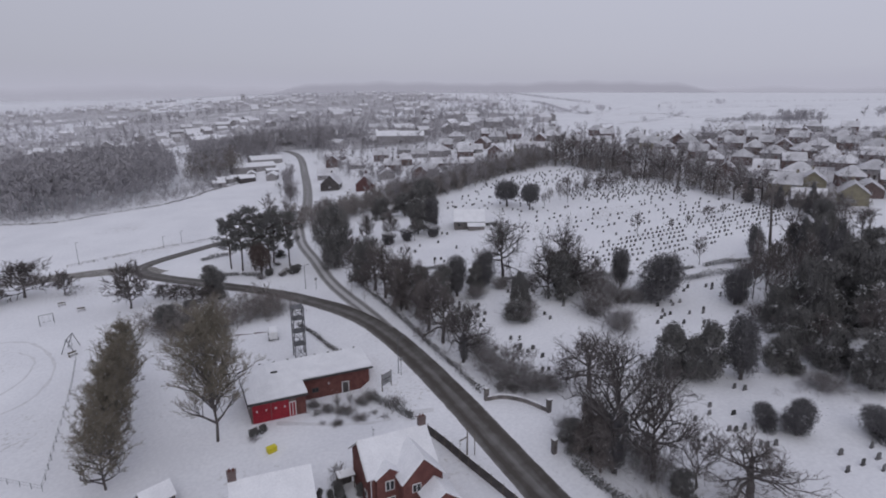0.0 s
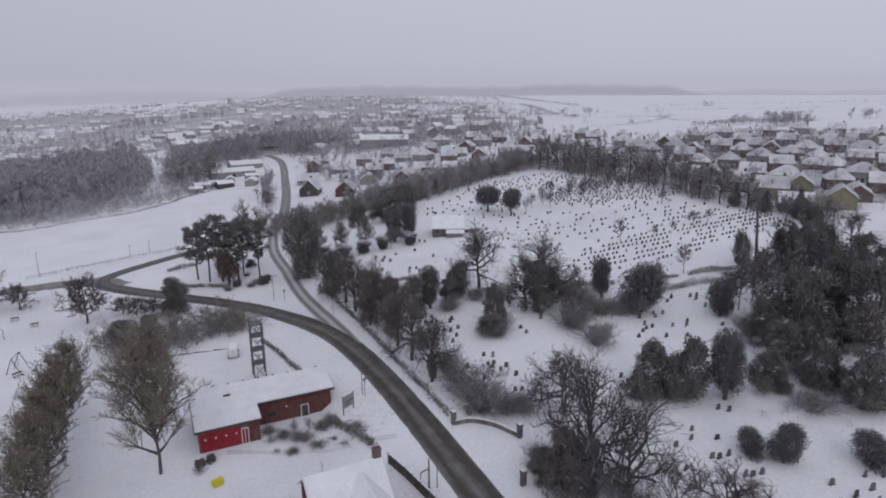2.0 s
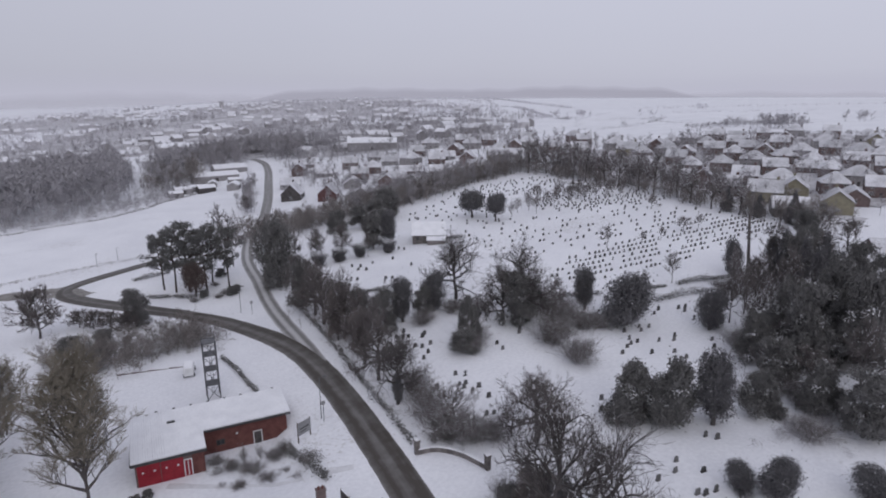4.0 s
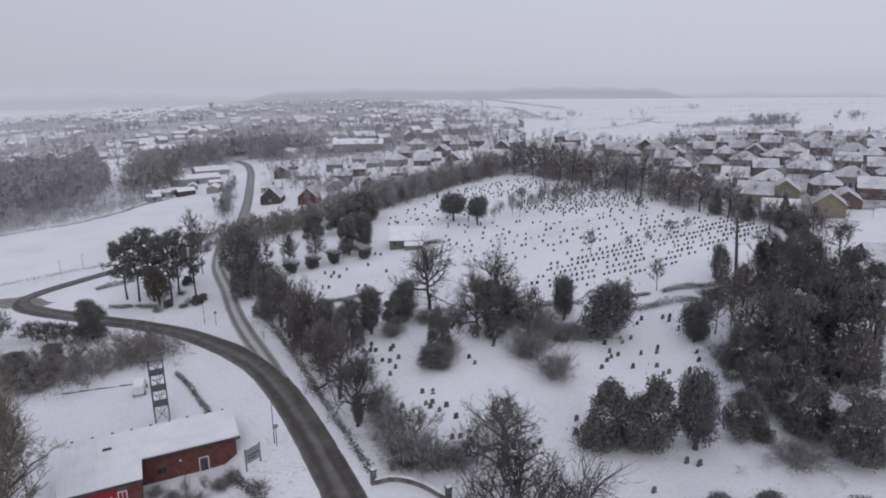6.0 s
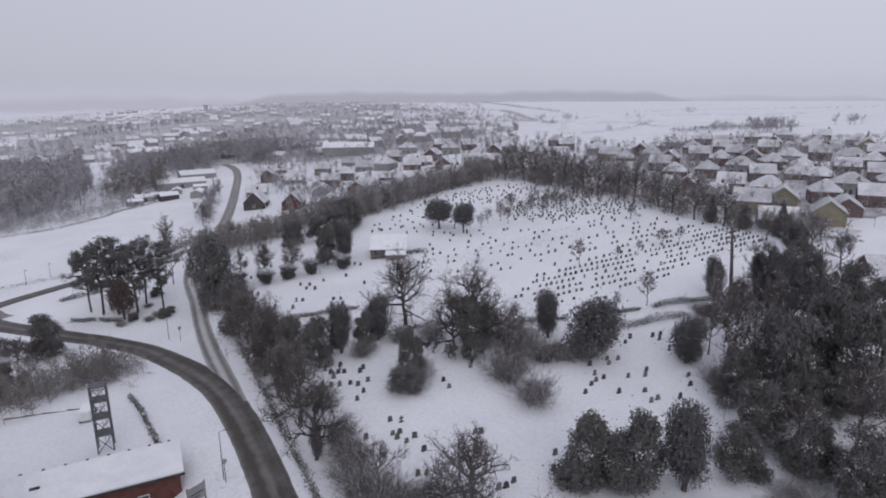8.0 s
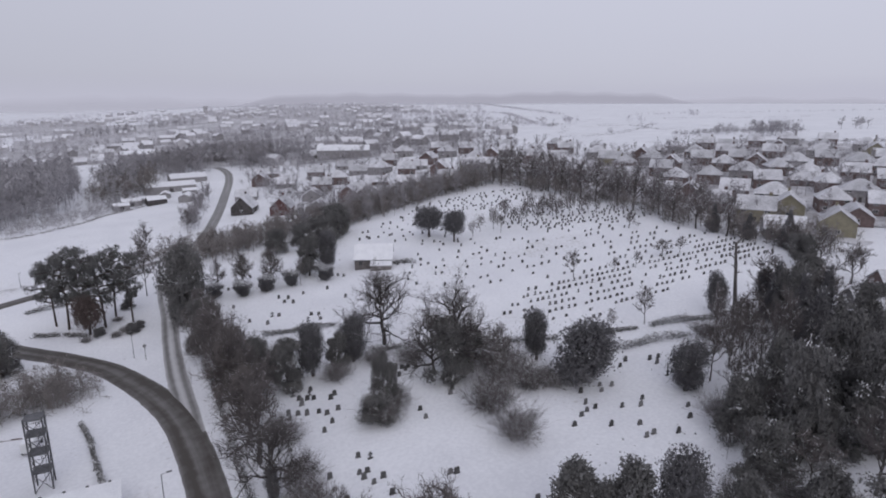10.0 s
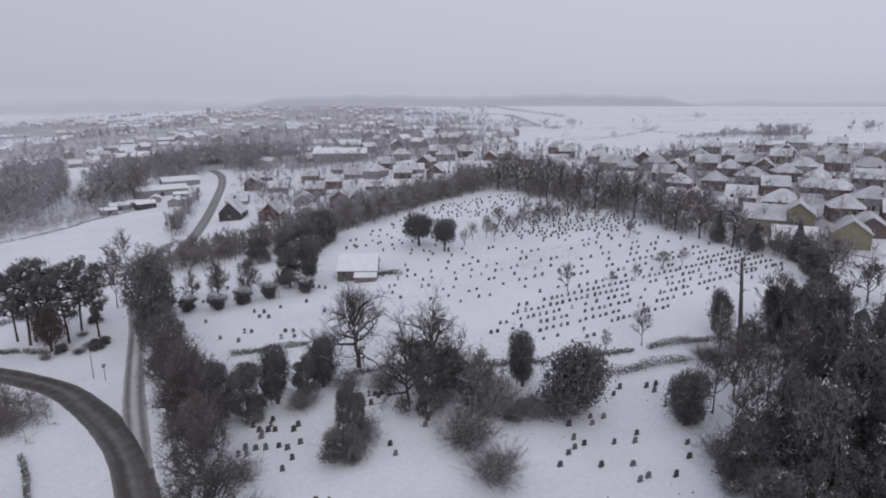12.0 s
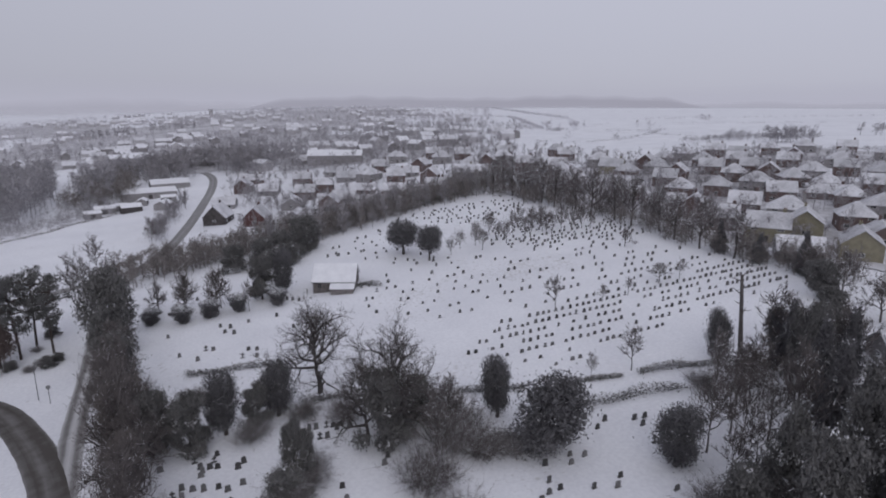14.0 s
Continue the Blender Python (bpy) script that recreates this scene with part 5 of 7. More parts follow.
each(RAGGED + RAGGED_SNOWY[:1], [(118.8, 63.5, 7.0, 6.0), (124.5, 62.4, 9.0, 6.5), (120.7, 57.2, 8.0, 6.5), (114.7, 58.4, 7.5, 6.0), (132.4, 62.3, 10.0, 7.0)], "dark evergreen undergrowth tree in the churchyard thicket")
each(TWIGGY, [(104.5, 57.0, 3.5, 6.0), (99.0, 60.0, 3.0, 5.0), (106.0, 52.0, 3.5, 6.0), (113.0, 72.5, 4.5, 6.0), (133.5, 91.0, 3.5, 5.0), (96.0, 49.5, 3.0, 5.5), (108.5, 47.0, 4.0, 6.0), (119.0, 66.5, 4.5, 6.0), (140.0, 88.5, 4.0, 5.5)], "leafless shrub laced with snow under the trees", "shrub")
each(RAGGED_LITE + OAKS_LITE, [(158, 86, 8.0, 6.0), (169, 93, 7.0, 6.0), (180, 101, 8, 6), (187, 108, 9, 6), (176, 88, 9, 7)], "dark evergreen at the cemetery's south-east corner")
hedge([(143.5, 91.5), (148, 88.5), (154, 86.0), (162, 87.5), (172, 94), (184, 103), (191, 112)], 1.8, 1.8, IVY, "tall dark hedge along the cemetery's edge", per_m=150, size=0.22, seed=21)
scrub("undergrowth", along([(136, 91), (150, 86), (164, 88), (180, 97)], 70, 2.5, (2.0, 4.5), (3.0, 5.0), 14), BROWN_TWIG, "brown leafless undergrowth below the evergreens", "undergrowth", 14, 14, 0.045)
scrub("undergrowth", along([(100, 50), (108, 60), (114, 66), (122, 66), (134, 66), (150, 80), (170, 95)], 100, 4, (1.5, 4.0), (2.5, 4.5), 12), GREY_TWIG, "tangled leafless undergrowth powdered with snow", "undergrowth", 14, 12, 0.045)
scrub("undergrowth", along([(53.5, 150), (53.6, 130), (55, 115), (54.5, 100), (54, 88)], 60, 1.8, (1.5, 4.0), (2.0, 4.0), 13), BROWN_TWIG, "tangled brown undergrowth beside the road", "undergrowth", 14, 13, 0.045)
scrub("brambles", along([(93.0, 50.5), (97.0, 51.5), (99.0, 48.0), (103.0, 50.0), (101.0, 55.0)], 60, 1.8, (0.7, 1.7), (2.5, 4.0), 15), FROST_HAZE_TWIG, "low frosted brambles spreading over the snow", "brambles", 16, 15, 0.04, low=0.04, trunk=0.04, sprays=110, spray=0.10)
each(SPIRE, [(147.5, 87.0, 11.5, 5.0), (141.0, 78.5, 13.0, 5.5), (149.0, 79.0, 12.0, 5.5), (136.0, 73.0, 13.0, 6.0)], "tall dark conifer in the churchyard thicket")
each(SLIM, [(150.8, 90.8, 12.6, 8.0)], "bare tree with thick ivy on its trunk")
each(YEW_COLUMN, [(150.6, 91.6, 8.5, 3.6), (142.6, 96.0, 8.8, 4.0)], "dark ivy-clad trunk at the cemetery's corner")

# upper cemetery: chapel side
each(YEW_COLUMN, [(91.9, 179.4, 11.4, 5.3)], "tall dark clipped yew near the chapel")
each(CAPPED, [(88.6, 171.8, 4.6, 4.4), (68.4, 176.0, 4.4, 4.6), (74.4, 174.6, 4.5, 4.4), (80.4, 173.6, 4.7, 4.2), (62.6, 180.0, 4.2, 4.2)], "clipped round yew bush capped with snow", "bush", "clipped yews")
each(OAKS, [(76.4, 177.4, 10.6, 5.8), (69.8, 182.1, 9.5, 5.0), (64.5, 186.0, 9.0, 5.0)], "bare tree among the clipped yews")
each(SLIM, [(82.5, 172.5, 8.1, 2.6)], "slim bare sapling near the clipped yews")
each(RAGGED_LITE, [(100.0, 205.0, 10.0, 8.0), (106.0, 212.0, 9.5, 8.0), (109.3, 217.0, 10.8, 9.0), (94.0, 205.0, 9.0, 8.0), (86, 208, 8, 7)], "dark evergreen behind the chapel")
each(SLIM, [(163.0, 127.0, 5.0, 5.5), (168.5, 126.0, 5.0, 3.0), (145.9, 126.4, 4.2, 2.4), (152.3, 125.6, 4.6, 2.6), (122.5, 103.8, 5.0, 2.2), (173, 180, 6, 5)], "small bare tree among the headstones")
each(GREY, [(178.5, 153.0, 5.5, 4.4), (175.0, 190.0, 4.0, 8.0)], "rounded leafless shrub among the headstones", "shrub")


# ---- dead trunk, chapel, fire station, near houses ----
def dead_trunk(x, y, tall):
    ob = thing("dead_tree", lay(x, y, 0), "tall dead trunk with a few broken stubs", "tree")
    rg = random.Random(3)
    p = [Vector((-0.20 * k + 0.03 * math.sin(k * 2), 0.10 * k, tall * k / 6)) for k in range(7)]
    part("trunk", rods(*[(p[k], p[k + 1], 0.44 - 0.035 * k, 0.44 - 0.035 * (k + 1)) for k in range(6)], sides=8), BARK, ob)
    for z, a, ln in ((0.55, 20, 2.2), (0.68, 190, 1.6), (0.78, 80, 1.8), (0.86, 300, 2.0), (0.93, 150, 1.6), (0.98, 10, 2.6)):
        d = Vector((math.cos(radians(a)), math.sin(radians(a)), 0.35))
        s = Vector((-0.20 * z * 6, 0.10 * z * 6, tall * z))
        part("stub", rods((s, s + d * ln, 0.13, 0.05), (s + d * ln * 0.6, s + d * ln * 0.6 + Vector((d.y, -d.x, 0.3)) * ln * 0.5, 0.05, 0.02), sides=5), BARK, ob)
    return ob


dead_trunk(144.0, 92.6, 15.0)


def quad_roof(pts, thick):
    """A slab whose top follows the corner heights given."""
    bm = bmesh.new()
    lo = [bm.verts.new(p) for p in pts]
    hi = [bm.verts.new((x, y, z + thick)) for x, y, z in pts]
    n = len(pts)
    bm.faces.new(lo[::-1])
    bm.faces.new(hi)
    for i in range(n):
        bm.faces.new((lo[i], lo[(i + 1) % n], hi[(i + 1) % n], hi[i]))
    return bm


def chapel():
    """A small stone chapel with a snowy gabled roof and a low porch."""
    ob = thing("chapel", lay(104.4, 175.4, -28), "small stone cemetery chapel with a snow-covered roof", "chapel")
    part("wall", gable_wall(10.0, 8.6, 2.5, 5.6), WALLSTONE, ob)
    part("roof", roof_slabs(10.0, 8.6, 2.5, 5.6), ROOF_SNOW, ob, "pitched roof under snow")
    lean = part("lean_to", boxes((-0.4, 4.9, -6.6, -4.32, -1.0, 1.3)), WALLSTONE, ob)
    part("lean_to_roof", quad_roof([(-0.7, -6.95, 1.3), (5.2, -6.95, 1.3), (5.2, -4.32, 2.05), (-0.7, -4.32, 2.05)], 0.24), ROOF_SNOW, lean, "sloping roof under snow")
    part("gutter", rods(((-5.3, -4.66, 2.26), (5.3, -4.66, 2.26), 0.07)), DARK_METAL, ob)
    window(ob, -3.4, -4.3, 0.8, 0.9, 1.3, -90, WALLSTONE)
    part("door", boxes((-5.06, -4.98, -0.6, 0.6, -0.2, 2.1)), DARKWALL, ob)
    return ob


chapel()
hedge([(108, 171.5), (111.0, 170.5), (113.0, 167.5)], 1.3, 1.0, IVY, "dark hedge beside the chapel", seed=17)


def wall_block(pts, tops, z0=-1.5):
    bm = bmesh.new()
    lo = [bm.verts.new((x, y, z0)) for x, y in pts]
    hi = [bm.verts.new((x, y, z)) for (x, y), z in zip(pts, tops)]
    n = len(pts)
    bm.faces.new(lo[::-1])
    bm.faces.new(hi)
    for i in range(n):
        bm.faces.new((lo[i], lo[(i + 1) % n], hi[(i + 1) % n], hi[i]))
    return bm


def fire_station():
    """An L-shaped brick station: an appliance bay with red doors and a lower office wing under one shallow roof."""
    ob = thing("fire_station", pose(14.9, 94.1, -3.7, 0, 0, -3.5), "single-storey brick fire station with red bay doors and a snowy roof", "building")
    fr, bk = 3.75, 4.9

    def top(y):
        return fr + (bk - fr) * y / 10.4

    part("bay_wall", wall_block([(0, 0), (9.0, 0), (9.0, 10.4), (0, 10.4)], [top(0), top(0), top(10.4), top(10.4)]), DARK_BRICK, ob)
    part("office_wall", wall_block([(9.02, 4.2), (21.6, 4.2), (21.6, 10.4), (9.02, 10.4)], [top(4.2) - 0.02, top(4.2) - 0.02, top(10.4) - 0.02, top(10.4) - 0.02]), BRICK, ob)
    o = 0.45
    part("roof", quad_roof([(-o, -o, top(-o) + 0.02), (9.3, -o, top(-o) + 0.02), (9.3, 3.7, top(3.7) + 0.02), (22.1, 3.7, top(3.7) + 0.02), (22.1, 10.9, top(10.9) + 0.02), (-o, 10.9, top(10.9) + 0.02)], 0.30), ROOF_SNOW, ob, "shallow roof under snow")
    part("fascia", boxes((-o - 0.06, 9.36, -o - 0.1, -o, top(-o) - 0.30, top(-o) + 0.12)), DARK_METAL, ob)
    part("fascia", boxes((9.4, 22.16, 3.6, 3.7, top(3.7) - 0.25, top(3.7) + 0.10)), DARK_METAL, ob)
    part("fascia", boxes((-o - 0.12, -o, -o, 10.9, fr - 0.15, fr + 0.05)), DARK_METAL, ob)
    for x in (0.25, 3.25):
        d = part("bay_door", boxes((x, x + 2.92, -0.08, 0.02, -0.6, 3.2)), RED_PAINT, ob, "red panelled bay door")
        for k in range(4):
            part("door_panel", boxes((x + 0.06 + k * 0.71, x + 0.68 + k * 0.71, -0.12, -0.08, -0.4, 1.3), (x + 0.06 + k * 0.71, x + 0.68 + k * 0.71, -0.12, -0.08, 1.4, 3.1)), RED_PAINT, d)
        for k in (0.7, 2.2):
            part("door_lamp", boxes((x + k - 0.13, x + k + 0.13, -0.2, -0.12, 1.95, 2.2), bevel=0.03), WHITE_PAINT, d, "small white square bulkhead lamp")
    d = part("door", boxes((6.3, 7.2, -0.06, 0.02, -0.5, 2.5)), RED_PAINT, ob, "red side door in a white frame")
    part("door_frame", boxes((6.2, 6.32, -0.14, 0.0, -0.5, 2.6), (7.18, 7.3, -0.14, 0.0, -0.5, 2.6), (6.32, 7.18, -0.14, 0.0, 2.48, 2.6), (6.7, 6.8, -0.14, -0.06, 0.1, 2.4)), WHITE_PAINT, d)
    part("red_panelling", boxes((7.35, 8.95, -0.06, 0.02, -0.6, 3.2)), BRICK, ob)
    window(ob, 11.6, 4.2, 1.1, 1.2, 0.9, -90, DARKWALL)
    d = part("door", boxes((16.5, 17.6, 4.12, 4.22, -0.5, 2.0)), DARKWALL, ob, "dark entrance door")
    part("door_frame", boxes((16.38, 16.5, 4.08, 4.2, -0.5, 2.1), (17.6, 17.72, 4.08, 4.2, -0.5, 2.1), (16.5, 17.6, 4.08, 4.2, 2.0, 2.1)), WHITE_PAINT, d)
    part("wall_lamp", boxes((13.9, 14.15, 4.06, 4.2, 2.3, 2.55), bevel=0.03), WHITE_PAINT, ob, "small white wall lamp")
    window(ob, 0, 3.0, 1.5, 1.5, 1.0, 180)
    window(ob, 0, 7.0, 1.5, 1.5, 1.0, 180)
    part("roof_vent", boxes((4.6, 5.7, 7.2, 7.5, top(7.2) + 0.2, top(7.2) + 0.55)), DARK_METAL, ob)
    for k in range(15):
        part("roof_rib", rods(((-0.3 + k * 0.3, -o, top(-o) + 0.31), (-0.3 + k * 0.3, 10.9, top(10.9) + 0.31), 0.03), sides=4), THIN_ROOF, ob)
    for k in range(9):
        part("gutter_bracket", boxes((0.6 + k * 2.5, 0.95 + k * 2.5, 10.85, 11.05, top(10.9) + 0.1, top(10.9) + 0.42)), DARK_METAL, ob)
    return ob


fire_station()


def drill_tower():
    """An open steel training tower with platforms, rails and braces."""
    ob = thing("drill_tower", lay(28.5, 113.8, -4), "tall grey steel fire drill tower with open platforms", "tower")
    s, tall = 1.05, 10.8
    for x in (-s, s):
        for y in (-s, s):
            part("post", boxes((x - 0.09, x + 0.09, y - 0.09, y + 0.09, -0.4, tall)), STEEL, ob)
    for z in (2.7, 5.4, 8.1, 10.4):
        p = part("platform", boxes((-s - 0.1, s + 0.1, -s - 0.1, s + 0.1, z, z + 0.12)), STEEL, ob)
        part("guard_rail", rods(((-s, -s, z + 1.0), (s, -s, z + 1.0), 0.04), ((-s, s, z + 1.0), (s, s, z + 1.0), 0.04), ((-s, -s, z + 1.0), (-s, s, z + 1.0), 0.04), ((s, -s, z + 1.0), (s, s, z + 1.0), 0.04)), STEEL, p)
    for k in range(4):
        a, b = k * 2.7, min((k + 1) * 2.7, 10.4)
        part("brace", rods(((-s, -s, a), (s, -s, b), 0.05), ((s, -s, a), (-s, -s, b), 0.05), ((-s, s, a), (-s, -s, b), 0.05), ((s, -s, a), (s, s, b), 0.05)), STEEL, ob)
    bm = rods(((0.35, s + 0.15, 0), (0.35, s + 0.15, tall), 0.03), ((-0.1, s + 0.15, 0), (-0.1, s + 0.15, tall), 0.03), *[((-0.1, s + 0.15, 0.4 * k + 0.4), (0.35, s + 0.15, 0.4 * k + 0.4), 0.02) for k in range(25)], sides=4)
    part("ladder", bm, STEEL, ob)
    return ob


drill_tower()


def brick_house():
    """Two-storey red brick house with a front wing and a stack at the gable."""
    ob = thing("brick_house", pose(28.3, 67.0, -2.7, 0, 0, -3), "red brick house with a snow-covered roof and tall chimney", "house")
    part("wall", gable_wall(9.0, 7.4, 5.0, 8.0), BRICK, ob)
    part("roof", roof_slabs(9.0, 7.4, 5.0, 8.0, 0.4, 0.25), ROOF_SNOW, ob, "pitched roof under snow")
    wing = part("wing", gable_wall(4.6, 5.4, 4.9, 7.6), BRICK, ob)
    wing.matrix_basis = pose(1.7, -4.0, 0, 0, 0, 90)
    part("wing_roof", roof_slabs(4.6, 5.4, 4.9, 7.6, 0.35, 0.25), ROOF_SNOW, wing)
    gablet = part("gablet", gable_wall(1.6, 3.4, 4.9, 6.1), BRICK, ob)
    gablet.matrix_basis = pose(-2.1, -3.6, 0, 0, 0, 90)
    part("gablet_roof", roof_slabs(1.6, 3.4, 4.9, 6.1, 0.25, 0.2), ROOF_SNOW, gablet)
    porch = part("porch", gable_wall(3.6, 4.0, 2.9, 4.4), BRICK, ob)
    porch.matrix_basis = pose(3.2, -7.8, 0, 0, 0, 90)
    part("porch_roof", roof_slabs(3.6, 4.0, 2.9, 4.4, 0.3, 0.22), ROOF_SNOW, porch)
    for s in (-1, 1):
        part("wing_bargeboard", rods(((-2.68, s * 2.95, 4.7), (-2.68, 0, 7.72), 0.07), sides=4), WHITE_PAINT, wing, "white gable board")
    for y in (-1.9,):
        window(ob, -4.5, y, 0.8, 1.1, 1.2, 180)
    window(gablet, -0.8, 0, 2.9, 1.2, 1.4, 180)
    window(gablet, -0.8, 0, 0.6, 1.4, 1.3, 180)
    window(wing, -2.3, 0.9, 3.0, 1.2, 1.2, 180)
    for s in (-1, 1):
        part("bargeboard", rods(((-4.95, s * 4.1, 4.75), (-4.95, 0, 8.05), 0.09), sides=4), WHITE_PAINT, ob)
    chimney(ob, 4.3, 0.2, 5.5, 9.2, DARK_BRICK, 0.5)
    part("aerial", rods(((-2.6, 0.2, 8.1), (-2.6, 0.2, 9.4), 0.03), ((-2.6, -0.4, 9.3), (-2.6, 0.8, 9.3), 0.02), sides=4), DARK_METAL, ob)
    part("drainpipe", rods(((-4.4, -3.8, -0.5), (-4.4, -3.8, 4.8), 0.05)), WHITE_PAINT, ob)
    return ob


brick_house()


def white_roof_house():
    ob = thing("brick_house", pose(12.0, 66.2, -3.1, 0, 0, -7), "brick house with a broad snow-covered roof and end chimney", "house")
    part("wall", gable_wall(9.0, 8.0, 5.0, 8.2), BRICK, ob)
    part("roof", roof_slabs(9.0, 8.0, 5.0, 8.2, 0.4, 0.25), ROOF_SNOW, ob, "pitched roof under snow")
    chimney(ob, -4.3, 0.2, 5.5, 9.4, DARK_BRICK, 0.5)
    for x in (-2.8, 0, 2.8):
        window(ob, x, 4.0, 3.0, 1.1, 1.2, 90)
    return ob


white_roof_house()


def shed(x, y, rz, L, W, eave, ridge, wall, label, name="shed"):
    ob = thing(name, lay(x, y, rz), label, name.replace("_", " "))
    part("wall", gable_wall(L, W, eave, ridge), wall, ob)
    part("roof", roof_slabs(L, W, eave, ridge, 0.2, 0.18), ROOF_SNOW, ob, "low roof under snow")
    part("door", boxes((-0.9, 0.9, -W / 2 - 0.05, -W / 2 + 0.02, 0, min(2.1, eave - 0.1))), DARKWALL, ob)
    return ob


shed(-0.5, 80.2, 20, 4.0, 3.0, 2.0, 3.4, DARKWALL, "dark timber garden shed dusted with snow")


def log_store(x, y, rz):
    """An open-fronted store on four posts with a flat snowy roof."""
    ob = thing("log_store", lay(x, y, rz), "dark open-sided garden store with a flat snowy roof", "store")
    for px_ in (-1.0, 1.0):
        for py_ in (-0.7, 0.7):
            part("post", boxes((px_ - 0.06, px_ + 0.06, py_ - 0.06, py_ + 0.06, -0.3, 2.0)), WOOD, ob)
    part("back_panel", boxes((-0.94, 0.94, 0.66, 0.72, 0.0, 1.95)), DARKWALL, ob)
    part("roof", boxes((-1.2, 1.2, -0.9, 0.9, 2.0, 2.1)), DARKWALL, ob)
    part("snow_cover", boxes((-1.18, 1.18, -0.88, 0.88, 2.1, 2.28), bevel=0.05), SNOW, ob)
    return ob


log_store(22.6, 70.2, -3)
each(RAGGED_LITE, [(21.2, 69.2, 2.2, 1.4), (21.0, 67.6, 2.4, 1.5), (23.6, 67.0, 2.4, 1.3), (18.6, 69.4, 2.0, 1.1), (19.8, 68.4, 2.0, 1.1)], "dark evergreen garden shrub flecked with snow", "shrub")


# ---- estate, village ----
def kind_of(*a, **k):
    return ["house", lambda: house(*a, **k), None]


MAROON = mat("maroon_brick", (0.085, 0.045, 0.045), (0.14, 0.08, 0.078), 1.0, 0.9, 0.4, 14, 0.15)
KINDS = [
    kind_of(10.5, 8.5, 4.3, 7.9, BUFF, ""), kind_of(9.0, 8.0, 4.3, 7.7, DARK_BRICK, ""), kind_of(11.0, 9.0, 4.3, 7.9, RENDER_W, "", hip=True),
    kind_of(10.0, 8.5, 2.5, 5.6, RENDER_W, "", stack=False), kind_of(9.0, 8.5, 4.3, 8.0, DARK_BRICK, "", hip=True, stack=False), kind_of(12.5, 8.0, 2.5, 5.4, DARK_BRICK, ""), kind_of(11.0, 9.0, 3.2, 8.0, DARKWALL, ""), kind_of(10.5, 8.5, 3.2, 7.4, MAROON, "")]
LABELS = ["buff brick two-storey house with a snowy gabled roof", "brown brick house with a snowy gabled roof", "pale rendered house with a snowy hipped roof", "pale bungalow with a snow-covered roof", "brown brick house with a steep snowy hipped roof", "long brown brick bungalow under snow", "dark gabled house with a steep snowy roof", "red brick gabled house with a snowy roof"]
settle(KINDS, [(210.2, 133.4, -58, 0), (201.0, 119.0, -50, 3), (212.0, 111.0, 32, 0), (232.5, 142.2, -58, 2), (222.0, 130.6, 32, 0), (231.2, 155.5, -58, 1), (236.2, 125.3, -50, 4), (226.8, 113.9, 32, 5), (241.0, 113.0, -58, 1), (212.9, 149.6, -50, 1), (239.8, 187.7, -58, 4), (251.9, 181.3, 32, 4), (268.4, 177.4, -58, 2), (280.5, 196.0, -58, 4), (269.5, 214.7, 30, 1), (275.3, 230.7, -58, 2), (289.6, 214.6, -50, 1), (301.9, 203.3, -58, 1), (303.9, 177.9, -58, 2), (284.1, 173.6, -40, 4), (322.9, 175.5, -58, 1)], LABELS, "houses of the estate")
settle(KINDS, [(281.1, 159.1, 32, 4), (289.9, 146.6, -58, 1), (318.4, 158.6, -58, 2), (263.1, 141.3, 32, 4), (255.4, 127.5, -58, 2), (254.6, 207.4, -58, 1), (256.3, 230.6, 30, 4), (262.8, 246.1, -58, 0), (240.3, 214.1, -58, 3), (256.3, 160.2, -50, 1), (270.7, 153.0, -58, 5), (392.5, 235.9, -58, 2), (404.1, 219.8, -58, 1), (338.4, 236.4, -58, 1), (305.2, 230.4, -58, 4), (284.2, 245.4, 30, 1), (310.3, 146.8, -58, 4), (294.8, 190.2, 32, 1), (249.7, 106.5, -50, 1), (268, 120, 30, 2), (283, 131, -58, 1)], LABELS, "houses of the estate")
settle(KINDS, [(220, 165, 32, 1), (224, 180, -58, 5), (226, 200, -58, 4), (222, 222, 30, 1), (228, 240, -58, 2), (240, 255, -58, 4), (330, 205, -58, 1), (350, 215, 30, 1), (345, 190, -58, 2), (365, 200, -58, 4), (340, 160, -58, 1), (362, 175, 32, 0), (385, 190, -58, 2), (318, 222, -58, 1), (300, 250, -58, 4), (320, 255, 30, 2), (345, 255, -58, 1), (370, 240, -58, 4), (300, 120, -58, 1), (325, 135, -58, 1)], LABELS, "houses of the estate")
settle(KINDS, [(96.0, 296.5, 62, 6), (108.4, 281.0, 62, 7), (103.9, 327.9, -20, 3), (129.2, 387.3, -10, 5), (138.8, 317.0, -25, 1), (128.6, 346.3, -25, 3), (120.9, 270.6, 60, 3), (139.2, 282.8, 60, 1), (170.5, 347.5, -25, 3), (178.1, 334.3, 30, 2), (184.6, 315.0, -25, 1), (196.1, 323.8, -25, 3), (207.3, 331.8, 40, 1), (228.4, 347.1, -25, 2), (223.1, 308.2, -25, 4), (238.2, 314.3, 50, 1), (266.5, 339.9, -25, 1), (213.1, 375.0, -25, 2), (162.9, 306.0, -25, 5)], LABELS, "houses north of the cemetery")
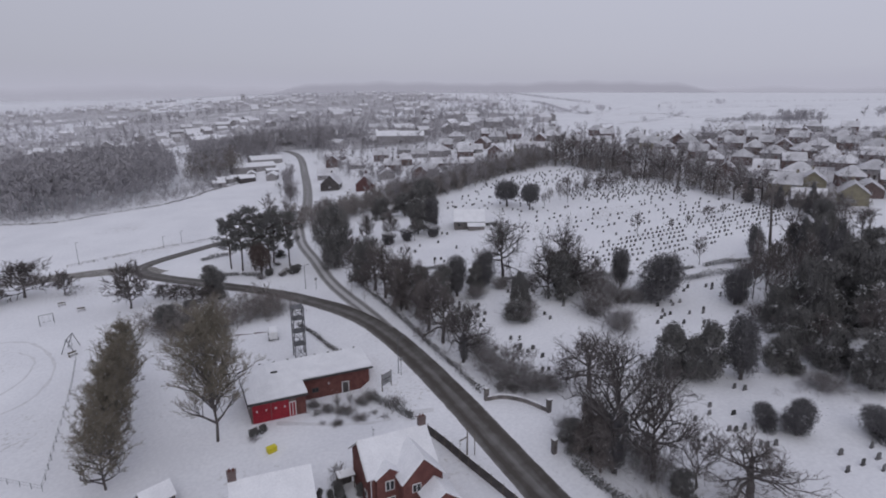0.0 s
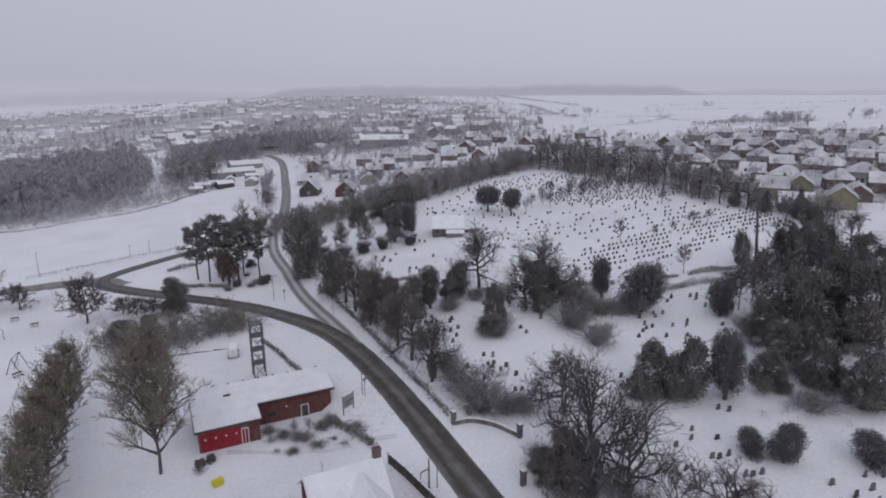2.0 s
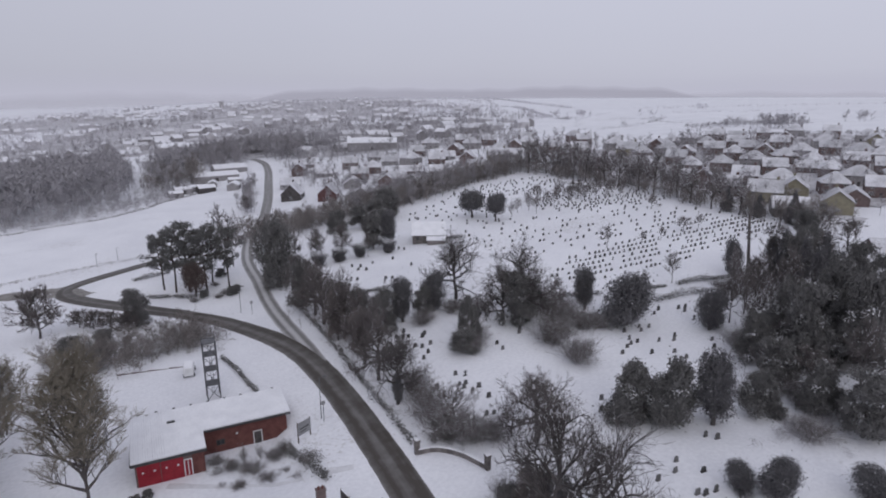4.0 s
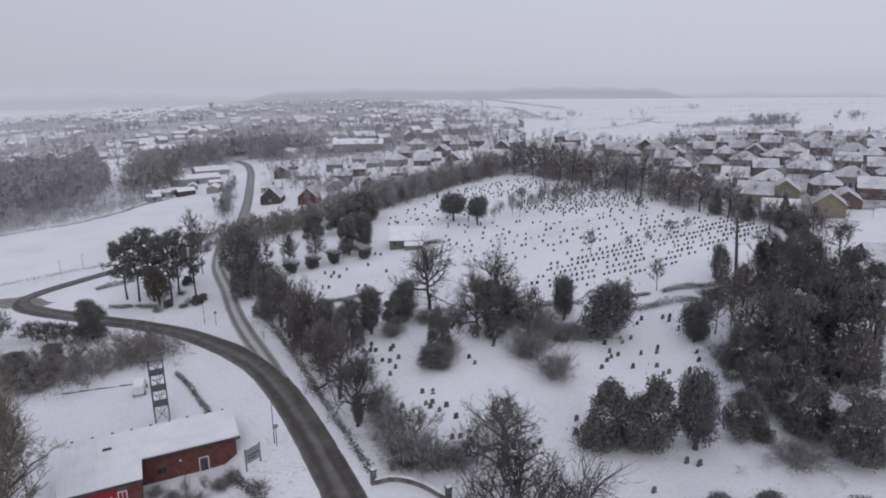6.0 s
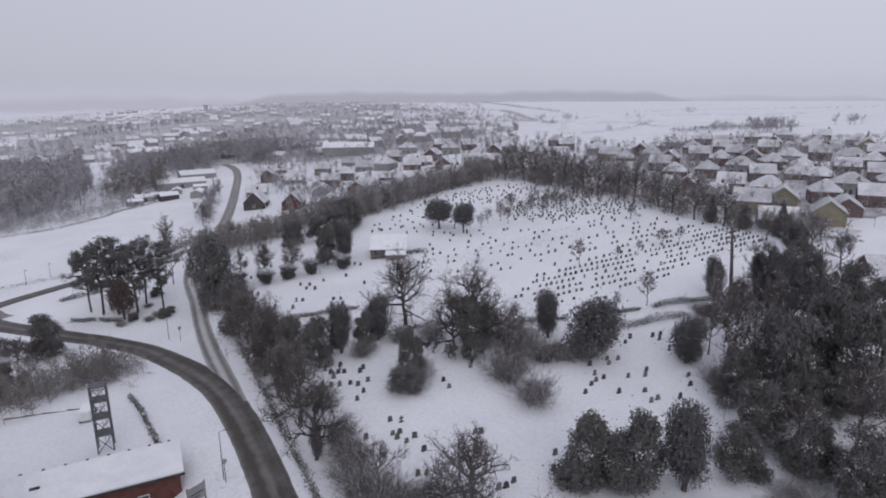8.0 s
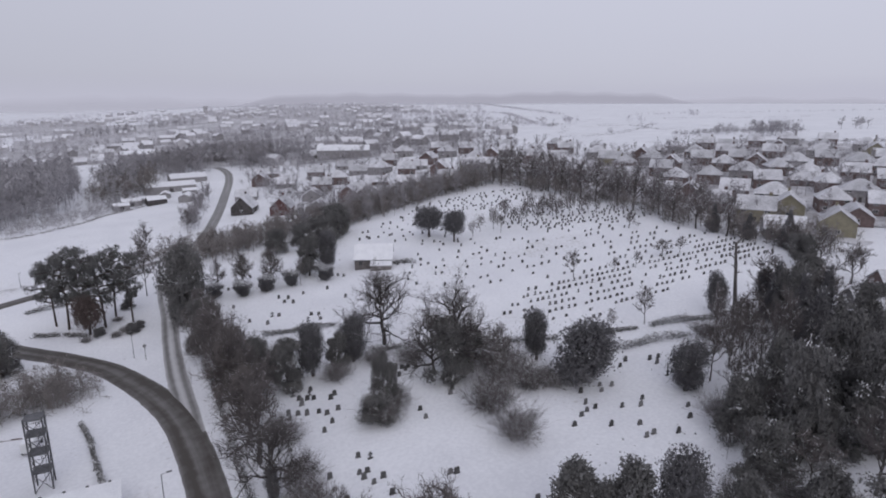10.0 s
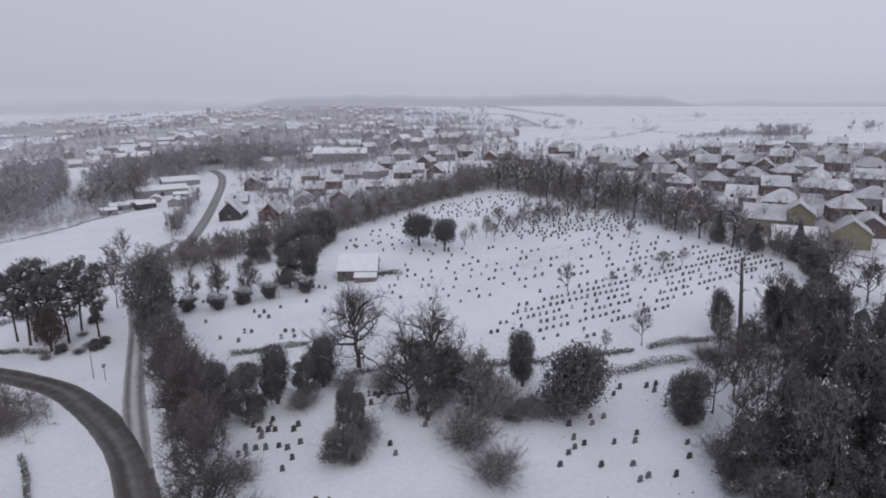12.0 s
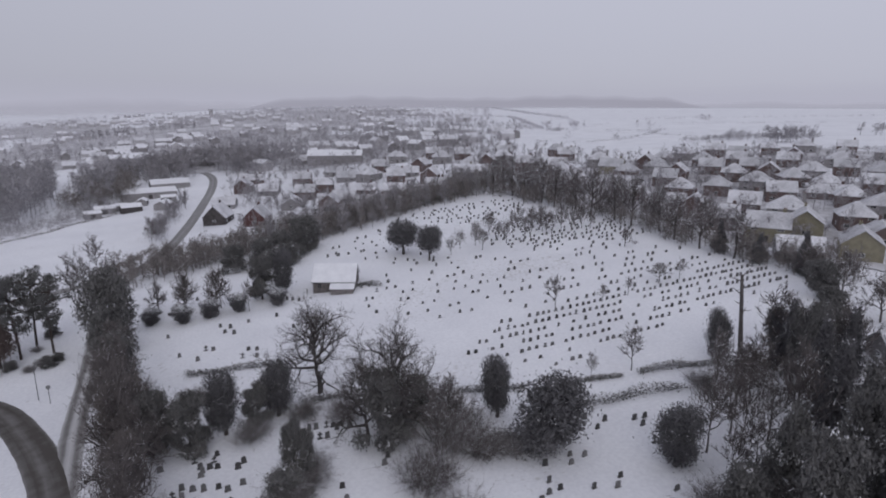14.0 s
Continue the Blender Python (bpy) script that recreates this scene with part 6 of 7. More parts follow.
settle(KINDS, [(172.2, 289.9, -25, 3), (195.5, 298.8, 50, 1), (208.2, 288.5, -25, 0), (222.2, 290.2, -30, 3), (184.4, 272.6, -20, 1), (152, 330, -25, 4), (150, 295, -25, 3), (245, 290, -35, 1), (250, 270, -35, 1), (215, 268, -25, 3), (150, 360, -25, 1), (172, 372, -25, 3), (192, 352, -25, 1), (235, 370, -25, 1), (120, 365, 65, 1), (252, 320, -25, 2), (245, 352, -25, 1), (128, 300, 65, 3), (155, 275, -25, 5), (280, 300, -30, 1), (290, 320, -30, 4), (275, 268, -40, 2)], LABELS, "houses north of the cemetery")
settle(KINDS, [(163.5, 77.0, -40, 3), (178.0, 78.0, -40, 5)], LABELS, "houses of the estate")
shed(76.2, 388.9, 5, 26, 9, 3.2, 5.2, RENDER_W, "long low farm building under snow", "barn")
shed(88.0, 407.0, 5, 20, 9, 3.2, 5.4, RENDER_W, "long low farm building under snow", "barn")
shed(79.9, 353.3, 70, 10, 6, 2.6, 4.0, RENDER_W, "pale farm outbuilding under snow", "barn")
shed(66.0, 356.9, 10, 9, 5, 2.6, 4.0, DARKWALL, "dark farm outbuilding under snow", "barn")
shed(55.1, 362.4, 5, 9, 5, 2.6, 3.8, RENDER_W, "pale farm outbuilding under snow", "barn")
shed(81.7, 563.4, 5, 42, 16, 5.0, 7.5, RENDER_W, "large agricultural shed under snow", "barn")
shed(100.6, 495.5, 5, 34, 12, 4.5, 6.5, RENDER_W, "large agricultural shed under snow", "barn")
shed(161.2, 486.0, -20, 40, 14, 4.5, 6.5, RENDER_W, "large low shed with a snowy roof", "barn")
shed(187.1, 412.2, -25, 34, 14, 5.0, 8.0, RENDER_W, "large hall with a broad snowy roof", "hall")


# distant roofs and walls drawn close in tone: haze put into both colours
HAZED_ROOF = mat("hazed_roof_snow", (0.60, 0.595, 0.63), (0.76, 0.755, 0.79), 0.05, 0.9, 0.1, 12, 0.15, island=0.12)
HAZED_WALL = mat("hazed_render", (0.42, 0.405, 0.425), (0.55, 0.535, 0.555), 0.3, 0.9, 0.1, 12, 0.15)


# open snowy ground inside the village: centre and half-axes
GREENS = ((180, 930, 95, 60), (200, 1490, 190, 95), (250, 640, 60, 35), (30, 1180, 90, 60), (420, 1000, 70, 40))


def open_ground(x, y):
    return any(((x - a) / c) ** 2 + ((y - b) / d) ** 2 < 1 for a, b, c, d in GREENS)


def far_houses():
    """The further village: houses in loose groups along curving streets, joined, with trees crowding between them."""
    rg = random.Random(21)
    v, f3, f4, mi4, mi3 = [], [], [], [], []
    trees = []
    for i in range(-60, 60):
        for j in range(0, 56):
            x0, y0 = i * 21.0, 400 + j * 17.0 + 0.010 * j * j * 8
            x = x0 + 40 * math.sin(y0 * 0.006 + i * 0.05) + rg.uniform(-9, 9)
            y = y0 + 34 * math.sin(x0 * 0.008) + rg.uniform(-8, 8)
            az = math.degrees(math.atan2(x - 20, y))
            lim = 37 - 0.012 * (y - 400)
            if az > lim or az < -34 or (y < 560 and x < 75) or abs(x - 105) < 16 and y < 500 or open_ground(x, y):
                continue
            dens = 0.24 + 0.75 * noise.noise((x * 0.006, y * 0.006, 7.0)) - 0.10 * (y > 1000)
            if rg.random() > dens:
                for _ in range(2):
                    trees.append((x + rg.uniform(-9, 9), y + rg.uniform(-7, 7), rg.uniform(4, 10), rg.uniform(5, 10)))
                continue
            L, W, e_, r_ = rg.uniform(8, 15), rg.uniform(6, 8.5), rg.choice((2.6, 4.6, 4.6)), 0
            r_ = e_ + rg.uniform(2.0, 3.2)
            a = radians(rg.choice((-25, -25, -25, 65)) + rg.uniform(-22, 22) + 30 * math.sin(x * 0.004 + y * 0.002))
            c, s, g = math.cos(a), math.sin(a), h(x, y)
            k = len(v)
            o = 0.3
            prof = [(-W / 2, -1), (W / 2, -1), (W / 2, e_), (0, r_), (-W / 2, e_)]
            for xx in (-L / 2, L / 2):
                for yy, zz in prof:
                    v.append((x + xx * c - yy * s, y + xx * s + yy * c, g + zz))
            # from 800 m on only the pale walls, for the painted haze
            m = rg.choice((1, 2, 3) if y < 800 else (1, 3))
            f4 += [(k + 1, k + 2, k + 7, k + 6), (k + 4, k, k + 5, k + 9), (k, k + 1, k + 2, k + 4), (k + 6, k + 5, k + 9, k + 7)]
            mi4 += [m, m, m, m]
            f3 += [(k + 2, k + 3, k + 4), (k + 8, k + 7, k + 9)]
            mi3 += [m, m]
            k = len(v)
            for xx in (-L / 2 - o, L / 2 + o):
                for yy, zz in ((-W / 2 - o, e_ - 0.1), (0, r_ + 0.05), (W / 2 + o, e_ - 0.1), (W / 2 + o, e_ + 0.2), (0, r_ + 0.35), (-W / 2 - o, e_ + 0.2)):
                    v.append((x + xx * c - yy * s, y + xx * s + yy * c, g + zz))
            f4 += [(k + t, k + 6 + t, k + 6 + (t + 1) % 6, k + (t + 1) % 6) for t in range(6)] + [(k, k + 1, k + 4, k + 5), (k + 1, k + 2, k + 3, k + 4), (k + 6, k + 11, k + 10, k + 7), (k + 7, k + 10, k + 9, k + 8)]
            mi4 += [0] * 10
            for b in (-1, 1):
                if rg.random() < 0.7:
                    trees.append((x + b * rg.uniform(6, 11), y + rg.uniform(-8, 8), rg.uniform(3, 8), rg.uniform(4, 8)))
    me = mesh_of("village_houses", v, f4, f3, [HAZED_ROOF, HAZED_WALL, RENDER_W, HAZED_WALL], mi4 + mi3)
    solid("village_houses", me, None, pose(0, 0, 0), "scattered distant houses with snow-covered roofs", "houses", kind="stuff")
    return trees


def village_ground():
    """Grey sheet over the snow between distant houses; stands in for the trees' tone."""
    rs = [430 + 26 * k for k in range(44)]
    azs = [radians(a) for a in np.arange(-38, 37.1, 1.5)]
    v = [(20 + r * math.sin(a), r * math.cos(a), h(20 + r * math.sin(a), r * math.cos(a)) + 0.25) for r in rs for a in azs]
    m = len(azs)
    q = [(i * m + k, (i + 1) * m + k, (i + 1) * m + k + 1, i * m + k + 1) for i in range(len(rs) - 1) for k in range(m - 1)]
    q = [f for f in q if noise.noise((v[f[0]][0] * 0.005, v[f[0]][1] * 0.005, 4.0)) > -0.25 + 0.9 * ss(0.62, 1.0, math.atan2(v[f[0]][0] - 20, v[f[0]][1]) / radians(40 - 0.011 * (v[f[0]][1] - 400))) and not (v[f[0]][0] < 90 and v[f[0]][1] < 560)]
    solid("village_ground", mesh_of("village_ground", v, [f[::-1] for f in q], mats=[GREYED_SNOW], smooth=True), None, pose(0, 0, 0), "grey sheet dulling the snow between the village houses", "ground", kind="structure")


# added grey over white snow: shade and tree tone put into the colour
GREYED_SNOW = mat("greyed_snow", (0.34, 0.33, 0.345), (0.62, 0.61, 0.64), 0.03, 0.9, 0.1, 9, 0.15)
village_ground()


def estate_ground():
    """Grey sheet for gardens between the estate houses, with shade put into its colour."""
    nx, ny = 42, 34
    v = [(204 + 5.2 * i, 100 + 5.2 * j, h(204 + 5.2 * i, 100 + 5.2 * j) + 0.25) for j in range(ny) for i in range(nx)]
    q = [(j * nx + i, j * nx + i + 1, (j + 1) * nx + i + 1, (j + 1) * nx + i) for j in range(ny - 1) for i in range(nx - 1)]
    q = [f for f in q if noise.noise((v[f[0]][0] * 0.03, v[f[0]][1] * 0.03, 2.0)) > -0.2]
    solid("estate_ground", mesh_of("estate_ground", v, q, mats=[GREYED_SNOW], smooth=True), None, pose(0, 0, 0), "grey sheet for shaded snow and gardens between the estate houses", "ground", kind="structure")


estate_ground()
far_trees = far_houses()
# pale twigs for the far distance: haze put into the base colour
HAZED_TWIG = mat("hazed_twigs", (0.46, 0.445, 0.475), (0.66, 0.645, 0.68), 0.1, 0.95, 0.0, 10, 0.1, island=0.12)
rg = random.Random(33)
while len(far_trees) < 7600:
    r, a = 280 + 1330 * rg.random() ** 1.2, radians(rg.uniform(-38, 75))
    x, y = 20 + r * math.sin(a), r * math.cos(a)
    if a > radians(34) and (r > 400 or rg.random() < 0.6) or y < 262 and x < 205 or x < 88 and y < 470 or 60 < x < 100 and y < 420:
        continue
    if a < radians(37) and open_ground(x, y):
        continue
    if noise.noise((x * 0.008, y * 0.008, 1.0)) > -0.12 and abs(x - 100) > 18:
        far_trees.append((x, y, rg.uniform(5, 11), rg.uniform(7, 13)))
for _ in range(1500):
    r, a = rg.uniform(420, 760), radians(rg.uniform(4, 37))
    x, y = 20 + r * math.sin(a), r * math.cos(a)
    if abs(x - 105) > 16 and not open_ground(x, y) and noise.noise((x * 0.016, y * 0.016, 5.0)) > -0.1:
        far_trees.append((x, y, rg.uniform(4, 9), rg.uniform(4, 8)))
for _ in range(1100):
    r, a = rg.uniform(1150, 1720), radians(rg.uniform(-36, 27))
    x, y = 20 + r * math.sin(a), r * math.cos(a)
    if not open_ground(x, y) and noise.noise((x * 0.006, y * 0.012, 9.0)) > -0.15:
        far_trees.append((x, y, rg.uniform(4, 9), rg.uniform(9, 16)))
# trees past 720 m take the paler twigs, so haze sits in their colour
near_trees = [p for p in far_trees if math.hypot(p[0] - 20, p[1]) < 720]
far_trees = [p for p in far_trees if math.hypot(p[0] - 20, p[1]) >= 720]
# nearer village trees: a weaker haze painted by the pale twig colour
scrub("village_trees", near_trees, FROST_HAZE_TWIG, "grey leafless trees between the nearer village houses", "trees", 6, 39, 0.06, 0.08, sprays=46, spray=0.085)
scrub("village_trees", far_trees, HAZED_TWIG, "haze-pale leafless trees among the distant houses", "trees", 4, 33, 0.10, sprays=32, spray=0.115)
# copse where the north road disappears, its twigs paled to stand for haze
copse = [(rg.gauss(88, 20), rg.gauss(478, 20), rg.uniform(9, 15), rg.uniform(6, 9)) for _ in range(110)] + [(rg.gauss(134, 18), rg.gauss(452, 16), rg.uniform(9, 15), rg.uniform(6, 9)) for _ in range(110)]
copse = [c for c in copse if abs(c[0] - 112) > 9 or c[1] > 470]
scrub("copse", copse, FROST_HAZE_TWIG, "grey leafless copse at the bend of the north road", "copse", 9, 34, 0.085, sprays=140, spray=0.055)
scrub("garden_trees", [(rg.uniform(202, 360), rg.uniform(100, 270), rg.uniform(3, 8), rg.uniform(3, 6)) for _ in range(520)], GREY_TWIG, "leafless garden trees between the estate houses", "trees", 9, 35, 0.05, sprays=70, spray=0.07)
yards = []
while len(yards) < 640:
    x, y = rg.uniform(112, 300), rg.uniform(262, 430)
    if y > 268 + 0.0 * x and abs(x - 100 - (y - 357) * 0.2) > 12:
        yards.append((x, y, rg.uniform(3, 9), rg.uniform(3, 6)))
scrub("garden_trees", yards, GREY_TWIG, "leafless garden trees between the houses north of the cemetery", "trees", 9, 38, 0.05, sprays=70, spray=0.065)
farm = along([(88.9, 353), (78.4, 313), (70, 276)], 80, 1.8, (4.5, 9.0), (3.5, 5.0), 42) + along([(96, 425), (92, 452), (90, 480), (112, 496), (132, 470), (140, 445), (132, 420)], 230, 7.0, (8, 15), (6, 9), 43) + along([(60, 440), (70, 470), (90, 408)], 60, 6.0, (5, 11), (5, 7), 44) + along([(118, 372), (124, 345), (112, 320), (128, 300), (140, 275)], 60, 5.0, (4, 8), (4, 6), 45)
farm = [p for p in farm if min(math.hypot(p[0] - a, p[1] - b) for a, b in ((107, 388), (112, 420), (112, 445), (104, 375), (97, 348), (90, 320), (84, 298))) > 8]
scrub("farm_trees", farm, GREY_TWIG, "grey leafless trees and bushes round the farm buildings", "trees", 10, 46, 0.06, 0.08, sprays=130, spray=0.055)
for x, y, rz in ((62.0, 366.0, 5), (72.0, 372.0, 80), (50.0, 352.0, 10), (84.0, 372.0, 0)):
    shed(x, y, rz, 7, 4.5, 2.4, 3.4, RENDER_W, "small pale farm shed under snow", "barn")
# clumps of taller trees in the village and on the fields, haze in their colour
clumps = [(61, 926, 26, 16), (147, 978, 24, 14), (-40, 800, 40, 14), (230, 620, 30, 12), (20, 690, 30, 13), (300, 520, 26, 11), (-130, 1000, 50, 16), (400, 840, 40, 13)]
scrub("tree_clumps", [(rg.gauss(x, s_), rg.gauss(y, s_ * 0.7), rg.uniform(0.6, 1.05) * t_, rg.uniform(6, 9)) for x, y, s_, t_ in clumps for _ in range(26)], FROST_HAZE_TWIG, "clumps of grey leafless trees in the distance", "trees", 9, 41, 0.085, sprays=70, spray=0.075)
# field hedges and far copses beyond the estate
lines = []
for line, n, tall in (([(336, 376), (380, 366), (432, 387), (502, 430)], 150, 1.6), ([(447, 448), (470, 423), (443, 375), (454, 344)], 120, 1.5), ([(563, 880), (582, 790), (427, 512), (424, 475)], 420, 3.2), ([(600, 505), (678, 462), (760, 430)], 120, 1.8), ([(405, 325), (457, 315), (500, 288)], 230, 3.4), ([(405, 239), (438, 212), (480, 180)], 170, 2.4), ([(970, 1423), (780, 1040), (602, 676)], 420, 4.0), ([(300, 420), (360, 400), (430, 470), (560, 560)], 120, 1.2), ([(660, 620), (900, 560), (1150, 500)], 150, 3.0)):
    lines += along(line, n, 1.8, (tall * 0.5, tall * 1.2), (3.5, 6.0), n)
for x, y, n, tall in ((445, 521, 8, 9), (460, 503, 10, 9), (515, 461, 4, 8), (694, 540, 6, 9), (440, 283, 26, 11), (451, 276, 14, 12), (437, 312, 14, 8), (554, 281, 9, 10), (380, 366, 3, 6), (470, 423, 3, 6), (408, 505, 14, 7)):
    lines += [(rg.gauss(x, 5), rg.gauss(y, 5), rg.uniform(0.6, 1.0) * tall, rg.uniform(6, 9)) for _ in range(n)]
# hedges beyond 640 m get lighter twigs: distance haze painted as colour
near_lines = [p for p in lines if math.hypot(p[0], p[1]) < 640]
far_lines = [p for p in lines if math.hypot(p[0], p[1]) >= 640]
scrub("field_hedges", near_lines, FROST_HAZE_TWIG, "haze-pale hedges and copses between distant snowy fields", "hedgerow", 8, 36, 0.05, sprays=60, spray=0.09)
scrub("field_hedges", far_lines, HAZED_TWIG, "haze-paled hedges across the hill beyond the fields", "hedgerow", 5, 37, 0.05, sprays=50, spray=0.12)


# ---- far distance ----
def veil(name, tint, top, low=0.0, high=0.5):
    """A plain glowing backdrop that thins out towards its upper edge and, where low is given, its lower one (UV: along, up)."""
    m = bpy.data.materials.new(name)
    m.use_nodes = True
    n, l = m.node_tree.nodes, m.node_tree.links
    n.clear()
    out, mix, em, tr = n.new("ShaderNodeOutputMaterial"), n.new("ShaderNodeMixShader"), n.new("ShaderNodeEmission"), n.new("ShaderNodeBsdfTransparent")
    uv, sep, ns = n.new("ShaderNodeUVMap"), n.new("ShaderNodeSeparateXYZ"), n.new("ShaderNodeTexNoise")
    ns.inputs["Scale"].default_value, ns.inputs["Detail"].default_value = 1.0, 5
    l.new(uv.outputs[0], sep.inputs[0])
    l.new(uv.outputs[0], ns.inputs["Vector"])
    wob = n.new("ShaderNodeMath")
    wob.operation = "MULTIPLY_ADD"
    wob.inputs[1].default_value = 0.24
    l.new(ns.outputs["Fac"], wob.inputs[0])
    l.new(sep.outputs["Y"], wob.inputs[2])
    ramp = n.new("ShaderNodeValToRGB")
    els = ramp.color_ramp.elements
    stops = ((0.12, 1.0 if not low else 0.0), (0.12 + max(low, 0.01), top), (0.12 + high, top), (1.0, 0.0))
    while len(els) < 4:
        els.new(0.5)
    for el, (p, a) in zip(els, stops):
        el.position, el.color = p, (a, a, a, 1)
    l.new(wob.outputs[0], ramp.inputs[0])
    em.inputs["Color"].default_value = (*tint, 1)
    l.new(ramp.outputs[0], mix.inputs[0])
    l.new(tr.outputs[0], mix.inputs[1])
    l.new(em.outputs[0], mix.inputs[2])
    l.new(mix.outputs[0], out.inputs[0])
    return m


def backdrop(r, a0, a1, bottom, crest, material, label):
    """A curved strip of distance, r metres off; bottom and crest give heights in degrees over the level of the eye."""
    v, uv = [], []
    az = np.arange(a0, a1 + 0.01, 0.5)
    for k, a in enumerate(az):
        ends = min(1.0, (a - a0) / 5, (a1 - a) / 5)
        e0, e1 = bottom, bottom + (crest(a) - bottom) * (0.15 + 0.85 * ss(0, 1, ends))
        for e_, t in ((e0, 0.0), ((e0 + e1) / 2, 0.5), (e1, 1.0)):
            v.append((30 + r * math.sin(radians(a)), 20 + r * math.cos(radians(a)), 49 + r * math.tan(radians(e_))))
            uv.append((a * 0.35, t))
    q = [(3 * k + j, 3 * k + 3 + j, 3 * k + 4 + j, 3 * k + 1 + j) for k in range(len(az) - 1) for j in (0, 1)]
    me = mesh_of("backdrop", v, q, mats=[material], smooth=True)
    me.uv_layers.new(name="UVMap").data.foreach_set("uv", np.array([uv[i] for f in q for i in f], dtype=np.float32).ravel())
    ob = solid("backdrop", me, None, pose(0, 0, 0), label, "distance", kind="structure")
    ob.visible_shadow = False
    return ob


# emissive sheets: haze painted in the tints of horizon, hills and ridge
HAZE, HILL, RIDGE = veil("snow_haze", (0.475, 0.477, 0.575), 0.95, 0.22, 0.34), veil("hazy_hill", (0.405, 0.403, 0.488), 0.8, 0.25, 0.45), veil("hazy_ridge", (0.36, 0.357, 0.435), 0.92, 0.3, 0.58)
backdrop(1760, -75, 120, -1.05, lambda a: 1.6 + 0.3 * math.sin(a * 0.11) + 0.9 * (1 - ss(-5, 20, a)), HAZE, "glowing backdrop for the pale haze of falling snow over the horizon")
backdrop(1740, -30, 22, -1.3, lambda a: 0.35 + 0.18 * math.sin(a * 0.31 + 1) + 0.08 * math.sin(a * 1.3), HILL, "glowing backdrop of a hazy wooded hill fading into snowfall")
backdrop(1730, 40, 68, -0.9, lambda a: -0.05 + 0.1 * math.sin(a * 0.7), HILL, "glowing backdrop of a hazy wooded hill fading into snowfall")
backdrop(1720, 11, 53, -0.95, lambda a: 0.55 + 0.10 * math.sin(a * 0.35) + 0.05 * math.sin(a * 1.7 + 1), RIDGE, "glowing backdrop of a grey wooded ridge in snowfall")


# ---- small things ----
ob = thing("church_tower", lay(250.3, 1316.5, 12), "distant grey church tower above the village roofs", "tower")
part("shaft", boxes((-3.2, 3.2, -3.2, 3.2, -2, 15)), HAZED_WALL, ob)
part("parapet", boxes((-3.5, 3.5, -3.5, 3.5, 15, 15.8)), HAZED_WALL, ob)
part("belfry_opening", boxes((-0.8, 0.8, -3.3, -3.1, 10.5, 13.5)), DARKWALL, ob)
SCUFF = mat("scuffed_snow", (0.56, 0.555, 0.58), (0.70, 0.695, 0.72), 0.5, 0.9, 0.3, 10, 0.15)
ribbon("trodden_path", [(-26, 121.5), (-23.1, 123.3), (-19.8, 125.2), (-17.1, 129.9), (-15.6, 136.8), (-16.7, 146.4), (-20.6, 156.5), (-25.3, 161.1), (-32, 163)], 0.8, 0.03, SCUFF, "trodden track curving across the snowy field", "path", 0.25, cross=3, seed=11)
ribbon("trodden_path", [(-30, 128), (-25, 131), (-21, 137), (-19.6, 146), (-23, 153)], 0.6, 0.03, SCUFF, "trodden track curving across the snowy field", "path", 0.2, cross=3, seed=12)
ribbon("trodden_path", [(18.6, 92.6), (26, 88.0), (33.5, 84.0), (41.5, 80.5)], 1.6, 0.03, SCUFF, "trodden track from the road to the station", "path", 0.25, cross=3, seed=13)
each(TWIGGY, [(25.5, 94.6, 1.6, 2.4), (27.2, 92.2, 1.5, 2.6), (29.5, 90.2, 1.7, 2.8), (33.2, 91.7, 1.8, 2.6), (35.0, 92.2, 2.0, 2.6), (31.0, 87.0, 1.3, 2.2), (27.2, 87.2, 1.2, 2.0), (37.0, 86.0, 1.8, 2.6)], "low leafless shrub powdered with snow before the station", "shrub")
each(RAGGED_LITE, [(14.4, 90.2, 1.6, 1.8), (16.0, 91.2, 1.3, 1.5)], "small dark evergreen shrub by the station door", "shrub")
def lamp_post(x, y, tall, rz):
    ob = thing("lamp_post", lay(x, y, rz), "slim grey street lamp with a short arm", "street lamp", "street lamps")
    part("pole", rods(((0, 0, -0.2), (0, 0, tall), 0.08, 0.05)), STEEL, ob)
    part("arm", rods(((0, 0, tall - 0.05), (0.8, 0, tall + 0.1), 0.035)), STEEL, ob)
    part("lantern", boxes((0.6, 1.2, -0.11, 0.11, tall + 0.03, tall + 0.17), bevel=0.03), STEEL, ob)
    return ob


lamp_post(42.2, 157.4, 6.7, 0)
lamp_post(41.8, 95.2, 7.1, 0)
lamp_post(-13.4, 222.3, 7.5, -60)
lamp_post(18.1, 226.6, 4.5, -60)
lamp_post(12.1, 224.8, 4.2, -60)


def round_sign(x, y, tall, rz):
    ob = thing("road_sign", lay(x, y, rz), "round road sign on a dark post seen from its side", "sign")
    part("post", rods(((0, 0, -0.2), (0, 0, tall), 0.05)), DARK_METAL, ob)
    part("disc", rods(((0, -0.06, tall - 0.35), (0, -0.02, tall - 0.35), 0.38), sides=20), GREYPANEL, ob)
    return ob


round_sign(44.2, 154.2, 3.5, 20)
round_sign(41.9, 94.2, 3.6, 10)


